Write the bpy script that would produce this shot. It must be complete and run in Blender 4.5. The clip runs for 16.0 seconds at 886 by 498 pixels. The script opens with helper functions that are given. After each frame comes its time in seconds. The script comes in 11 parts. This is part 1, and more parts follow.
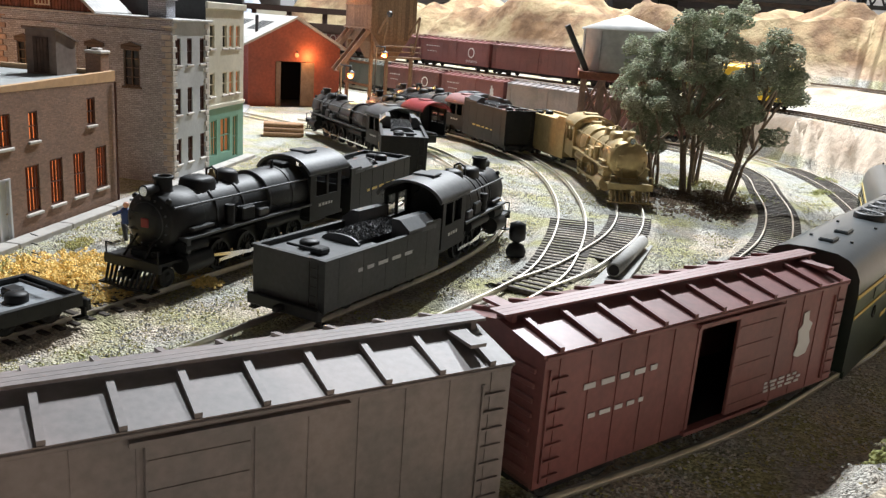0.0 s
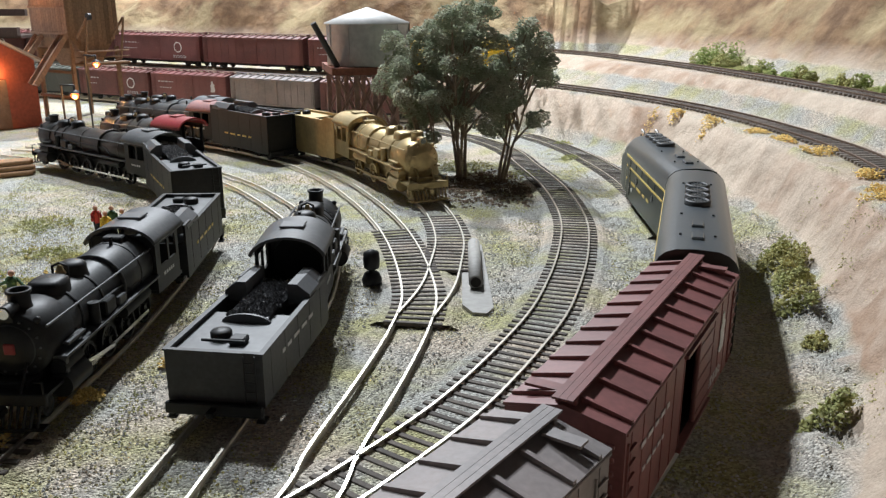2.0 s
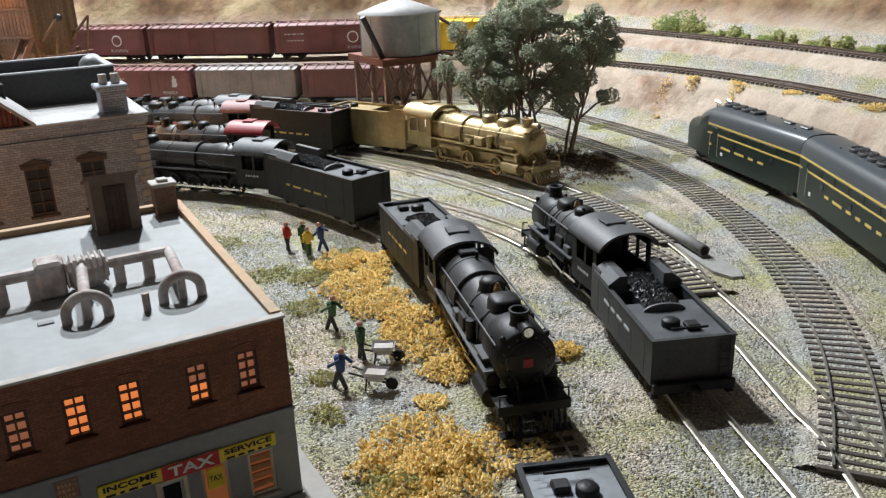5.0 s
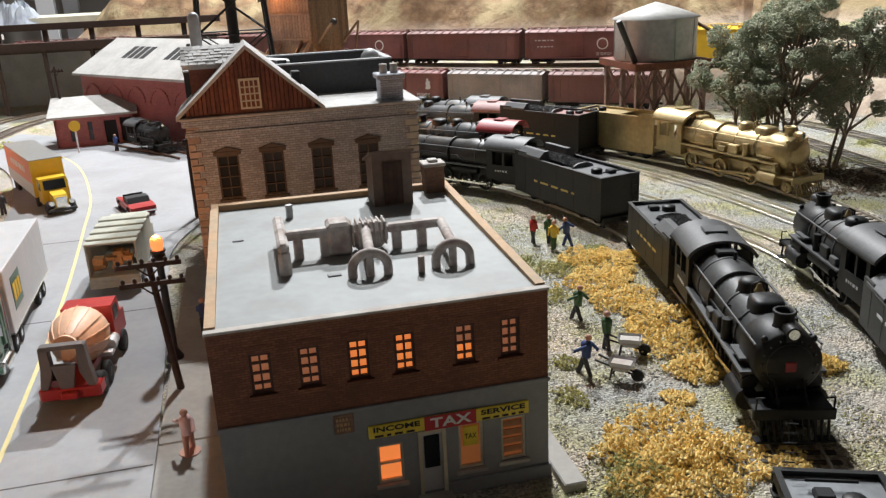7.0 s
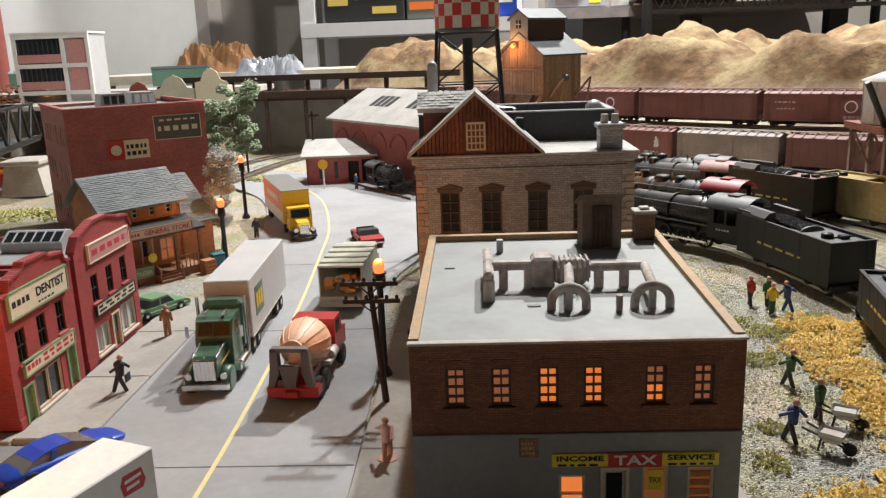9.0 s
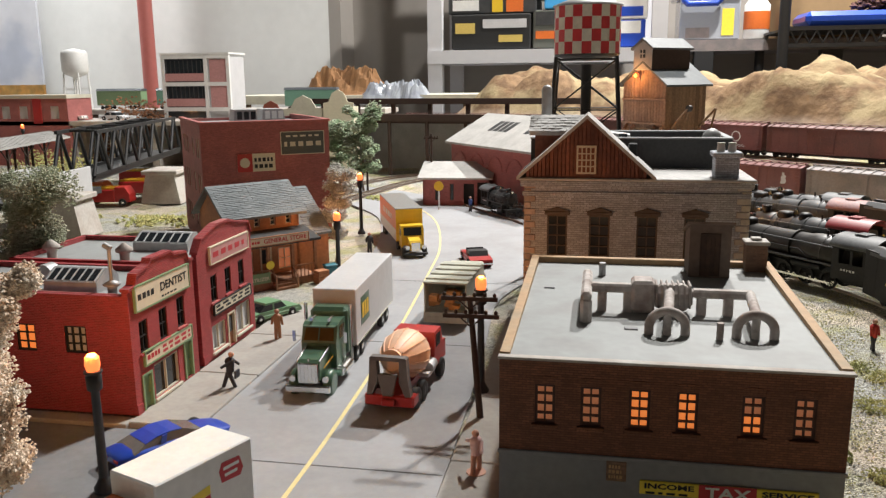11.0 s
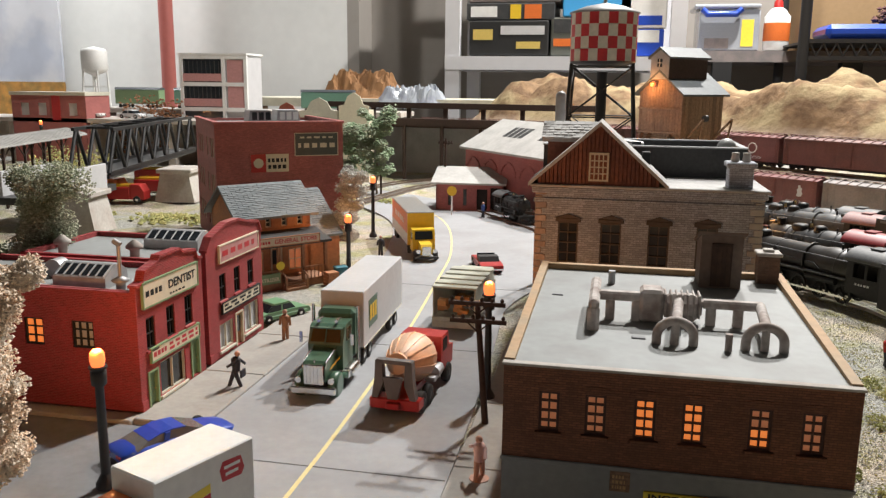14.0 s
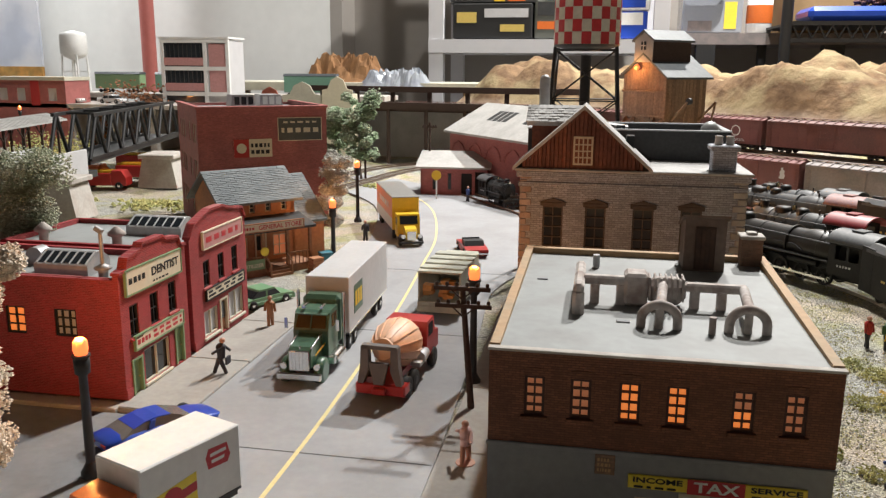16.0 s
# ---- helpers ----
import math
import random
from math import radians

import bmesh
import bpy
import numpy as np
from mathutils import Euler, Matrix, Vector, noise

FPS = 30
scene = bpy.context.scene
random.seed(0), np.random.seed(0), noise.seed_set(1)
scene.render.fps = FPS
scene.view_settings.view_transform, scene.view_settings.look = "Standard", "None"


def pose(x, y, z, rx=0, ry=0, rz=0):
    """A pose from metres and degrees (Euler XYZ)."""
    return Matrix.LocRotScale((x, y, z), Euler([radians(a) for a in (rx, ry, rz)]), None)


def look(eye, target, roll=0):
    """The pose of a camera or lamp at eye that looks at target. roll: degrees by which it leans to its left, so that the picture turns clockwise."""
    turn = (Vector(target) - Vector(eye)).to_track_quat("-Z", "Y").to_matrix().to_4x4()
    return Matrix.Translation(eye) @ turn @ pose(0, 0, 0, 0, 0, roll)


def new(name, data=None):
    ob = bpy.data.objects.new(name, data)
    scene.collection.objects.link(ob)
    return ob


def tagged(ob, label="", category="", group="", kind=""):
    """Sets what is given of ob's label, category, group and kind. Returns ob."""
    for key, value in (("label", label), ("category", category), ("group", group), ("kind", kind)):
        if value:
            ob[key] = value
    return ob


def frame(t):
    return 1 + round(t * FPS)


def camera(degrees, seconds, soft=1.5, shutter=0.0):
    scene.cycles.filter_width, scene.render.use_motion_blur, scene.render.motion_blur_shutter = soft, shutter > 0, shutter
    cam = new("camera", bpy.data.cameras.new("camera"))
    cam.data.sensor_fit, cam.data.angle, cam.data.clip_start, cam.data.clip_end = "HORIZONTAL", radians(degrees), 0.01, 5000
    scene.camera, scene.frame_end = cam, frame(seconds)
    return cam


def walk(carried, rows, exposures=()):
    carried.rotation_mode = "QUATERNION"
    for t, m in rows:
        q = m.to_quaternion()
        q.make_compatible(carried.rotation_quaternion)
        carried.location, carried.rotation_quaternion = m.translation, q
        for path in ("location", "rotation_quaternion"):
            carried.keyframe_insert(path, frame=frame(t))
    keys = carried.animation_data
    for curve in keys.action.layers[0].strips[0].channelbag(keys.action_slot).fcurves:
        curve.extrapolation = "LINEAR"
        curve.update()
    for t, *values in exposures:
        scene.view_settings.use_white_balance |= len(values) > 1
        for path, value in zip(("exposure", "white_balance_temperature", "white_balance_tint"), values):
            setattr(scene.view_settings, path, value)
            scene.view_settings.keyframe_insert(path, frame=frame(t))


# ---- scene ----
# camera and its walk (metres; the model railway is about 1:87)
cam = camera(56.82, 16.0, soft=1.35)
PATH = [
    (0, (0.3685, -0.3118, 0.117), (0.3316, -0.0247, 0.0384), 4.24),
    (0.5, (0.3574, -0.3037, 0.1174), (0.3451, -0.0149, 0.0373), 3.35),
    (1, (0.3409, -0.3017, 0.1243), (0.3568, -0.0151, 0.0372), 2.29),
    (1.5, (0.3139, -0.3012, 0.1353), (0.3595, -0.018, 0.0473), 1.32),
    (2, (0.2837, -0.2963, 0.1468), (0.357, -0.0189, 0.0594), 0.09),
    (2.5, (0.2435, -0.2917, 0.1708), (0.3424, -0.024, 0.0783), -1.50),
    (3, (0.1992, -0.2801, 0.1835), (0.3154, -0.0217, 0.0849), -2.57),
    (3.2, (0.1773, -0.2759, 0.19), (0.2994, -0.0214, 0.0887), -3.35),
    (5.3, (0.0331, -0.2328, 0.1784), (0.1711, 0.0128, 0.0754), -2.04),
    (5.5, (0.0321, -0.2313, 0.176), (0.1639, 0.0178, 0.0732), -2.32),
    (6, (0.0284, -0.2329, 0.1774), (0.1371, 0.0271, 0.0746), -2.52),
    (6.5, (0.0222, -0.2369, 0.1774), (0.1091, 0.0323, 0.0777), -2.73),
    (7, (0.0203, -0.2413, 0.174), (0.0846, 0.0359, 0.0789), -2.80),
    (7.5, (0.02, -0.2453, 0.1716), (0.0642, 0.0376, 0.082), -2.62),
    (8, (0.0208, -0.2502, 0.1717), (0.0461, 0.0367, 0.0877), -2.47),
    (8.5, (0.0244, -0.253, 0.1705), (0.0294, 0.0367, 0.0926), -2.22),
    (9, (0.0247, -0.2571, 0.1692), (0.0112, 0.0338, 0.0973), -2.11),
    (9.5, (0.0251, -0.2613, 0.1649), (-0.0007, 0.0297, 0.0968), -1.43),
    (9.7, (0.0257, -0.2606, 0.1662), (-0.0047, 0.0297, 0.097), -1.33),
    (11.8, (0.033, -0.2621, 0.1643), (-0.0305, 0.0258, 0.1086), 0.13),
    (12, (0.0323, -0.262, 0.1647), (-0.0319, 0.0258, 0.1094), 0.37),
    (12.5, (0.0333, -0.261, 0.1631), (-0.0317, 0.0267, 0.1082), 0.66),
    (13, (0.0342, -0.2598, 0.1622), (-0.0298, 0.028, 0.107), 0.85),
    (13.5, (0.0336, -0.2599, 0.163), (-0.0286, 0.028, 0.1059), 0.69),
    (14, (0.0331, -0.2594, 0.1638), (-0.0272, 0.0285, 0.1048), 0.57),
    (14.5, (0.0325, -0.2597, 0.1643), (-0.0257, 0.0284, 0.1042), 0.56),
    (15, (0.0325, -0.2598, 0.1645), (-0.0241, 0.0284, 0.1032), 0.50),
    (15.5, (0.0324, -0.2593, 0.1638), (-0.0229, 0.0288, 0.101), 0.47),
    (16, (0.0331, -0.2587, 0.1642), (-0.0216, 0.0291, 0.0995), 0.39),
]
walk(cam, [(t, look(eye, target, roll)) for t, eye, target, roll in PATH], exposures=[(0.0, 0.8, 5950, 8), (1.0, 0.6, 5900, 8), (2.0, 0.36, 5850, 8), (3.2, 0.3, 5850, 8), (5.5, 0.42, 5950, 8), (8.0, 0.33, 6400, 10), (9.0, 0.3, 6550, 10), (16.0, 0.28, 6600, 10)])

# ---- world and lamps ----
world = bpy.data.worlds.new("room_air")
scene.world = world
world.use_nodes = True
world.node_tree.nodes["Background"].inputs[0].default_value = (0.9, 0.95, 1.0, 1)
world.node_tree.nodes["Background"].inputs[1].default_value = 0.006

CM = 0.01


def ceiling_or_fill_lamp(x, y, z, watts, size, colour):
    data = bpy.data.lights.new("ceiling_or_fill_light", "AREA")
    data.shape, data.size, data.energy, data.color = "DISK", size * CM, watts, colour
    ob = new("ceiling_or_fill_light", data)
    ob.location = (x * CM, y * CM, z * CM)
    return ob


def bulb_light(x, y, z, watts, radius=0.25, colour=(1.0, 0.42, 0.12)):
    data = bpy.data.lights.new("bulb_light", "POINT")
    data.energy, data.shadow_soft_size, data.color = watts, radius * CM, colour
    ob = new("bulb_light", data)
    ob.location = (x * CM, y * CM, z * CM)
    return ob


ceiling_or_fill_lamp(57, 186, 165, 62, 7, (1.0, 0.985, 0.955))
ceiling_or_fill_lamp(16, 86, 124, 16, 7, (1.0, 0.985, 0.955))
# added fill light that brightens the left wall; narrow spread keeps it off the street
ceiling_or_fill_lamp(-165, 212, 158, 13, 20, (0.95, 0.98, 1.0)).data.spread = math.radians(95)

# ---- materials ----


def material(name, colour, rough=0.6, metal=0.0, spread=0.18, scale=300.0, bump=0.15, grime=0.0, grime_scale=40.0,
             second=None, random_piece=0.0, emit=0.0, coat=0.0, spec=0.5):
    """Colour with fine grain, broad blotches, optional second colour, and fine relief. Scale is per metre."""
    m = bpy.data.materials.new(name)
    m.use_nodes = True
    nt = m.node_tree
    n, l = nt.nodes, nt.links
    b = n["Principled BSDF"]
    b.inputs["Roughness"].default_value, b.inputs["Metallic"].default_value = rough, metal
    b.inputs["Specular IOR Level"].default_value = spec
    b.inputs["Coat Weight"].default_value = coat
    co = n.new("ShaderNodeTexCoord")
    geo = n.new("ShaderNodeNewGeometry")
    fine = n.new("ShaderNodeTexNoise")
    fine.inputs["Scale"].default_value, fine.inputs["Detail"].default_value = scale, 4
    l.new(geo.outputs["Position"], fine.inputs["Vector"])
    broad = n.new("ShaderNodeTexNoise")
    broad.inputs["Scale"].default_value, broad.inputs["Detail"].default_value = grime_scale, 5
    l.new(geo.outputs["Position"], broad.inputs["Vector"])
    ramp = n.new("ShaderNodeMapRange")
    ramp.inputs["From Min"].default_value, ramp.inputs["From Max"].default_value = 0.25, 0.75
    ramp.inputs["To Min"].default_value, ramp.inputs["To Max"].default_value = 1 - spread, 1 + spread
    l.new(fine.outputs["Fac"], ramp.inputs["Value"])
    mix = n.new("ShaderNodeMix")
    mix.data_type = "RGBA"
    dark = second or tuple(c * (1 - grime) for c in colour)
    mix.inputs[6].default_value, mix.inputs[7].default_value = (*colour, 1), (*dark, 1)
    br = n.new("ShaderNodeMapRange")
    br.inputs["From Min"].default_value, br.inputs["From Max"].default_value = 0.42, 0.62
    l.new(broad.outputs["Fac"], br.inputs["Value"])
    l.new(br.outputs["Result"], mix.inputs[0])
    hsv = n.new("ShaderNodeHueSaturation")
    l.new(mix.outputs[2], hsv.inputs["Color"])
    if random_piece:
        info = n.new("ShaderNodeObjectInfo")
        rr = n.new("ShaderNodeMapRange")
        rr.inputs["To Min"].default_value, rr.inputs["To Max"].default_value = 1 - random_piece, 1 + random_piece
        l.new(info.outputs["Random"], rr.inputs["Value"])
        mul = n.new("ShaderNodeMath")
        mul.operation = "MULTIPLY"
        l.new(ramp.outputs["Result"], mul.inputs[0])
        l.new(rr.outputs["Result"], mul.inputs[1])
        l.new(mul.outputs["Value"], hsv.inputs["Value"])
    else:
        l.new(ramp.outputs["Result"], hsv.inputs["Value"])
    l.new(hsv.outputs["Color"], b.inputs["Base Color"])
    if bump:
        bp = n.new("ShaderNodeBump")
        bp.inputs["Strength"].default_value, bp.inputs["Distance"].default_value = bump, 0.0006
        l.new(fine.outputs["Fac"], bp.inputs["Height"])
        l.new(bp.outputs["Normal"], b.inputs["Normal"])
    if emit:
        b.inputs["Emission Color"].default_value = (*colour, 1)
        b.inputs["Emission Strength"].default_value = emit
    return m


def brick_material(name, colour, mortar, rough=0.75, bw=0.0026, bh=0.00085, relief=0.5, axis_mix=True, second=None):
    """Fine brick courses at model size, on walls facing any way."""
    m = material(name, colour, rough=rough, spread=0.22, scale=900, bump=0.0, grime=0.25, grime_scale=60, second=second)
    nt = m.node_tree
    n, l = nt.nodes, nt.links
    b = n["Principled BSDF"]
    co = n.new("ShaderNodeTexCoord")
    sep = n.new("ShaderNodeSeparateXYZ")
    l.new(co.outputs["Object"], sep.inputs[0])
    add = n.new("ShaderNodeMath")
    add.operation = "ADD"
    l.new(sep.outputs[0], add.inputs[0])
    l.new(sep.outputs[1], add.inputs[1])
    com = n.new("ShaderNodeCombineXYZ")
    l.new(add.outputs[0], com.inputs[0])
    l.new(sep.outputs[2], com.inputs[1])
    br = n.new("ShaderNodeTexBrick")
    br.inputs["Scale"].default_value = 1.0
    br.inputs["Mortar Size"].default_value = bh * 0.10
    br.inputs["Brick Width"].default_value, br.inputs["Row Height"].default_value = bw, bh
    br.inputs["Color1"].default_value, br.inputs["Color2"].default_value = (0.8, 0.8, 0.8, 1), (1.15, 1.15, 1.15, 1)
    br.inputs["Mortar"].default_value = (1, 1, 1, 1)
    l.new(com.outputs[0], br.inputs["Vector"])
    old = b.inputs["Base Color"].links[0].from_socket
    mul = n.new("ShaderNodeMix")
    mul.data_type, mul.blend_type = "RGBA", "MULTIPLY"
    mul.inputs[0].default_value = 1.0
    l.new(old, mul.inputs[6])
    l.new(br.outputs["Color"], mul.inputs[7])
    fin = n.new("ShaderNodeMix")
    fin.data_type = "RGBA"
    fin.inputs[7].default_value = (*mortar, 1)
    l.new(br.outputs["Fac"], fin.inputs[0])
    l.new(mul.outputs[2], fin.inputs[6])
    l.new(fin.outputs[2], b.inputs["Base Color"])
    bp = n.new("ShaderNodeBump")
    bp.invert = True
    bp.inputs["Strength"].default_value, bp.inputs["Distance"].default_value = relief, 0.0004
    l.new(br.outputs["Fac"], bp.inputs["Height"])
    l.new(bp.outputs["Normal"], b.inputs["Normal"])
    return m


def glass_material(name, tint=(0.9, 0.95, 0.95), rough=0.05):
    m = bpy.data.materials.new(name)
    m.use_nodes = True
    b = m.node_tree.nodes["Principled BSDF"]
    b.inputs["Base Color"].default_value = (*tint, 1)
    b.inputs["Roughness"].default_value = rough
    b.inputs["Transmission Weight"].default_value = 0.9
    return m


def glow_material(name, colour, strength):
    m = bpy.data.materials.new(name)
    m.use_nodes = True
    b = m.node_tree.nodes["Principled BSDF"]
    b.inputs["Base Color"].default_value = (*colour, 1)
    b.inputs["Emission Color"].default_value = (*colour, 1)
    b.inputs["Emission Strength"].default_value = strength
    return m


def ground_material(name, gravel, sand, green, scale=1.0):
    """Ballast grey, sandy earth and grass flock mixed by broad noise, with grain and relief."""
    m = bpy.data.materials.new(name)
    m.use_nodes = True
    nt = m.node_tree
    n, l = nt.nodes, nt.links
    b = n["Principled BSDF"]
    b.inputs["Roughness"].default_value = 0.92
    b.inputs["Specular IOR Level"].default_value = 0.2
    geo = n.new("ShaderNodeNewGeometry")

    def noise_at(sc, detail=4.0, lo=0.3, hi=0.7):
        t = n.new("ShaderNodeTexNoise")
        t.inputs["Scale"].default_value, t.inputs["Detail"].default_value = sc, detail
        l.new(geo.outputs["Position"], t.inputs["Vector"])
        r = n.new("ShaderNodeMapRange")
        r.inputs["From Min"].default_value, r.inputs["From Max"].default_value = lo, hi
        l.new(t.outputs["Fac"], r.inputs["Value"])
        return t, r.outputs["Result"]

    def mixed(f, a, c):
        x = n.new("ShaderNodeMix")
        x.data_type = "RGBA"
        l.new(f, x.inputs[0])
        for k, v in ((6, a), (7, c)):
            if isinstance(v, tuple):
                x.inputs[k].default_value = (*v, 1)
            else:
                l.new(v, x.inputs[k])
        return x.outputs[2]

    _, broad = noise_at(14 * scale, 5, 0.45, 0.6)
    _, broad2 = noise_at(26 * scale, 7, 0.46, 0.66)
    vor = n.new("ShaderNodeTexVoronoi")
    vor.inputs["Scale"].default_value = 1000
    l.new(geo.outputs["Position"], vor.inputs["Vector"])
    sepc = n.new("ShaderNodeSeparateColor")
    l.new(vor.outputs["Color"], sepc.inputs[0])
    grain = n.new("ShaderNodeMapRange")
    grain.inputs["To Min"].default_value, grain.inputs["To Max"].default_value = 0.6, 1.35
    l.new(sepc.outputs[0], grain.inputs["Value"])
    col = mixed(broad2, mixed(broad, gravel, sand), green)
    # tan plaster on the banks and hills above the yard's level, with a ragged edge; gravel again on the two track ledges
    sep = n.new("ShaderNodeSeparateXYZ")
    l.new(geo.outputs["Position"], sep.inputs[0])
    ragged = n.new("ShaderNodeMath")
    ragged.operation = "MULTIPLY_ADD"
    rag, _ = noise_at(60, 4)
    l.new(rag.outputs["Fac"], ragged.inputs[0])
    ragged.inputs[1].default_value = 0.006
    l.new(sep.outputs[2], ragged.inputs[2])
    ramp = n.new("ShaderNodeValToRGB")
    ramp.color_ramp.interpolation = "LINEAR"
    el = ramp.color_ramp.elements
    el[0].position, el[0].color = 0.0, (0, 0, 0, 1)
    el[1].position, el[1].color = 1.0, (1, 1, 1, 1)
    for pos, v in ((0.125, 0), (0.175, 1), (0.50, 1), (0.545, 0.1), (0.645, 0.1), (0.68, 1), (0.76, 1), (0.81, 0.15), (0.895, 0.15), (0.93, 1)):
        e = el.new(pos)
        e.color = (v, v, v, 1)
    sc = n.new("ShaderNodeMath")
    sc.operation = "MULTIPLY"
    l.new(ragged.outputs[0], sc.inputs[0])
    sc.inputs[1].default_value = 10.0
    l.new(sc.outputs[0], ramp.inputs[0])
    _, hb = noise_at(9, 5, 0.4, 0.62)
    _, hb2 = noise_at(48, 6, 0.38, 0.62)
    rock = mixed(hb, mixed(hb2, (0.34, 0.235, 0.165), (0.46, 0.36, 0.28)), (0.52, 0.43, 0.34))
    # the hills above the upper ledge are a deeper tan, darkened further to offset the lamp near them, with pale
    # greenish crests
    _, hc = noise_at(16, 5, 0.46, 0.62)
    hill = mixed(hc, mixed(hb2, (0.25, 0.158, 0.088), (0.15, 0.092, 0.053)), (0.34, 0.265, 0.15))
    high = n.new("ShaderNodeMapRange")
    high.inputs["From Min"].default_value, high.inputs["From Max"].default_value = 0.088, 0.112
    l.new(ragged.outputs[0], high.inputs["Value"])
    rock = mixed(high.outputs["Result"], rock, hill)
    col = mixed(ramp.outputs[0], col, rock)
    hsv = n.new("ShaderNodeHueSaturation")
    l.new(col, hsv.inputs["Color"])
    # plaster is smoother than ballast
    calm = n.new("ShaderNodeMix")
    calm.data_type = "FLOAT"
    calm.inputs[3].default_value = 1.0
    l.new(grain.outputs["Result"], calm.inputs[2])
    soft_edge = n.new("ShaderNodeMath")
    soft_edge.operation = "MULTIPLY"
    soft_edge.inputs[1].default_value = 0.78
    l.new(ramp.outputs[0], soft_edge.inputs[0])
    l.new(soft_edge.outputs[0], calm.inputs[0])
    l.new(calm.outputs[0], hsv.inputs["Value"])
    l.new(hsv.outputs["Color"], b.inputs["Base Color"])
    fine, _ = noise_at(900, 3)
    bp = n.new("ShaderNodeBump")
    bp.inputs["Distance"].default_value = 0.0012
    depth = n.new("ShaderNodeMapRange")
    depth.inputs["To Min"].default_value, depth.inputs["To Max"].default_value = 0.95, 0.22
    l.new(ramp.outputs[0], depth.inputs["Value"])
    l.new(depth.outputs["Result"], bp.inputs["Strength"])
    sub = n.new("ShaderNodeMath")
    sub.operation = "SUBTRACT"
    l.new(fine.outputs["Fac"], sub.inputs[0])
    l.new(vor.outputs["Distance"], sub.inputs[1])
    l.new(sub.outputs[0], bp.inputs["Height"])
    # broad lumps and cracks in the plaster
    lump, _ = noise_at(38, 5)
    big = n.new("ShaderNodeBump")
    big.inputs["Distance"].default_value = 0.006
    l.new(ramp.outputs[0], big.inputs["Strength"])
    l.new(lump.outputs["Fac"], big.inputs["Height"])
    l.new(big.outputs["Normal"], bp.inputs["Normal"])
    l.new(bp.outputs["Normal"], b.inputs["Normal"])
    return m


# ---- mesh helpers: all lengths in centimetres ----


class Shape:
    """A mesh in the making, in centimetres."""

    def __init__(self):
        self.v, self.f, self.smooth = [], [], []

    def add(self, verts, faces, m=None, smooth=False):
        k = len(self.v)
        for p in verts:
            p = Vector(p)
            self.v.append(tuple(m @ p) if m is not None else tuple(p))
        self.f += [[i + k for i in f] for f in faces]
        self.smooth += [smooth] * len(faces)
        return self

    def box(self, x0, y0, z0, x1, y1, z1, m=None, bev=0.0):
        x0, x1, y0, y1, z0, z1 = min(x0, x1), max(x0, x1), min(y0, y1), max(y0, y1), min(z0, z1), max(z0, z1)
        if bev <= 0:
            vs = [(x, y, z) for z in (z0, z1) for x, y in ((x0, y0), (x1, y0), (x1, y1), (x0, y1))]
            return self.add(vs, [[3, 2, 1, 0], [4, 5, 6, 7], [0, 1, 5, 4], [1, 2, 6, 5], [2, 3, 7, 6], [3, 0, 4, 7]], m)
        c = min(bev, (x1 - x0) / 3, (y1 - y0) / 3, (z1 - z0) / 3)
        ring = lambda i, z: [(x0 + i, y0 + c, z), (x0 + c, y0 + i, z), (x1 - c, y0 + i, z), (x1 - i, y0 + c, z),
                             (x1 - i, y1 - c, z), (x1 - c, y1 - i, z), (x0 + c, y1 - i, z), (x0 + i, y1 - c, z)]
        top = [(x0 + c, y0 + c), (x1 - c, y0 + c), (x1 - c, y1 - c), (x0 + c, y1 - c)]
        vs = [(x, y, z0) for x, y in top] + ring(0, z0 + c) + ring(0, z1 - c) + [(x, y, z1) for x, y in top]
        fs = [[3, 2, 1, 0], [20, 21, 22, 23]]
        for i in range(8):
            j = (i + 1) % 8
            fs.append([4 + i, 4 + j, 12 + j, 12 + i])
        corner = [0, 0, 1, 1, 2, 2, 3, 3]
        for i in range(8):
            j = (i + 1) % 8
            a, b2 = corner[i], corner[j]
            fs.append([a, b2, 4 + j, 4 + i] if a != b2 else [a, 4 + j, 4 + i])
            fs.append([12 + i, 12 + j, 20 + b2, 20 + a] if a != b2 else [12 + i, 12 + j, 20 + a])
        return self.add(vs, fs, m)

    def cyl(self, p0, p1, r0, r1=None, n=16, cap=True, m=None, smooth=True):
        r1 = r0 if r1 is None else r1
        p0, p1 = Vector(p0), Vector(p1)
        w = (p1 - p0).normalized()
        a = w.orthogonal().normalized()
        b = w.cross(a)
        vs = [p + r * (math.cos(t) * a + math.sin(t) * b) for p, r in ((p0, r0), (p1, r1)) for t in [2 * math.pi * i / n for i in range(n)]]
        self.add(vs, [[i, (i + 1) % n, n + (i + 1) % n, n + i] for i in range(n)], m, smooth)
        if cap:
            self.add(vs, [list(range(n))[::-1], list(range(n, 2 * n))], m)
        return self

    def lathe(self, profile, centre=(0, 0, 0), axis="z", n=18, m=None):
        """profile: (radius, height) pairs, turned about an axis through the centre."""
        vs, c = [], Vector(centre)
        for r, h in profile:
            for i in range(n):
                t = 2 * math.pi * i / n
                x, y = r * math.cos(t), r * math.sin(t)
                vs.append(c + Vector({"z": (x, y, h), "x": (h, x, y), "y": (y, h, x)}[axis]))
        k = len(profile)
        fs = [[j * n + i, j * n + (i + 1) % n, (j + 1) * n + (i + 1) % n, (j + 1) * n + i] for j in range(k - 1) for i in range(n)]
        self.add(vs, fs, m, True)
        self.add(vs, [list(range(n))[::-1], list(range((k - 1) * n, k * n))], m)
        return self

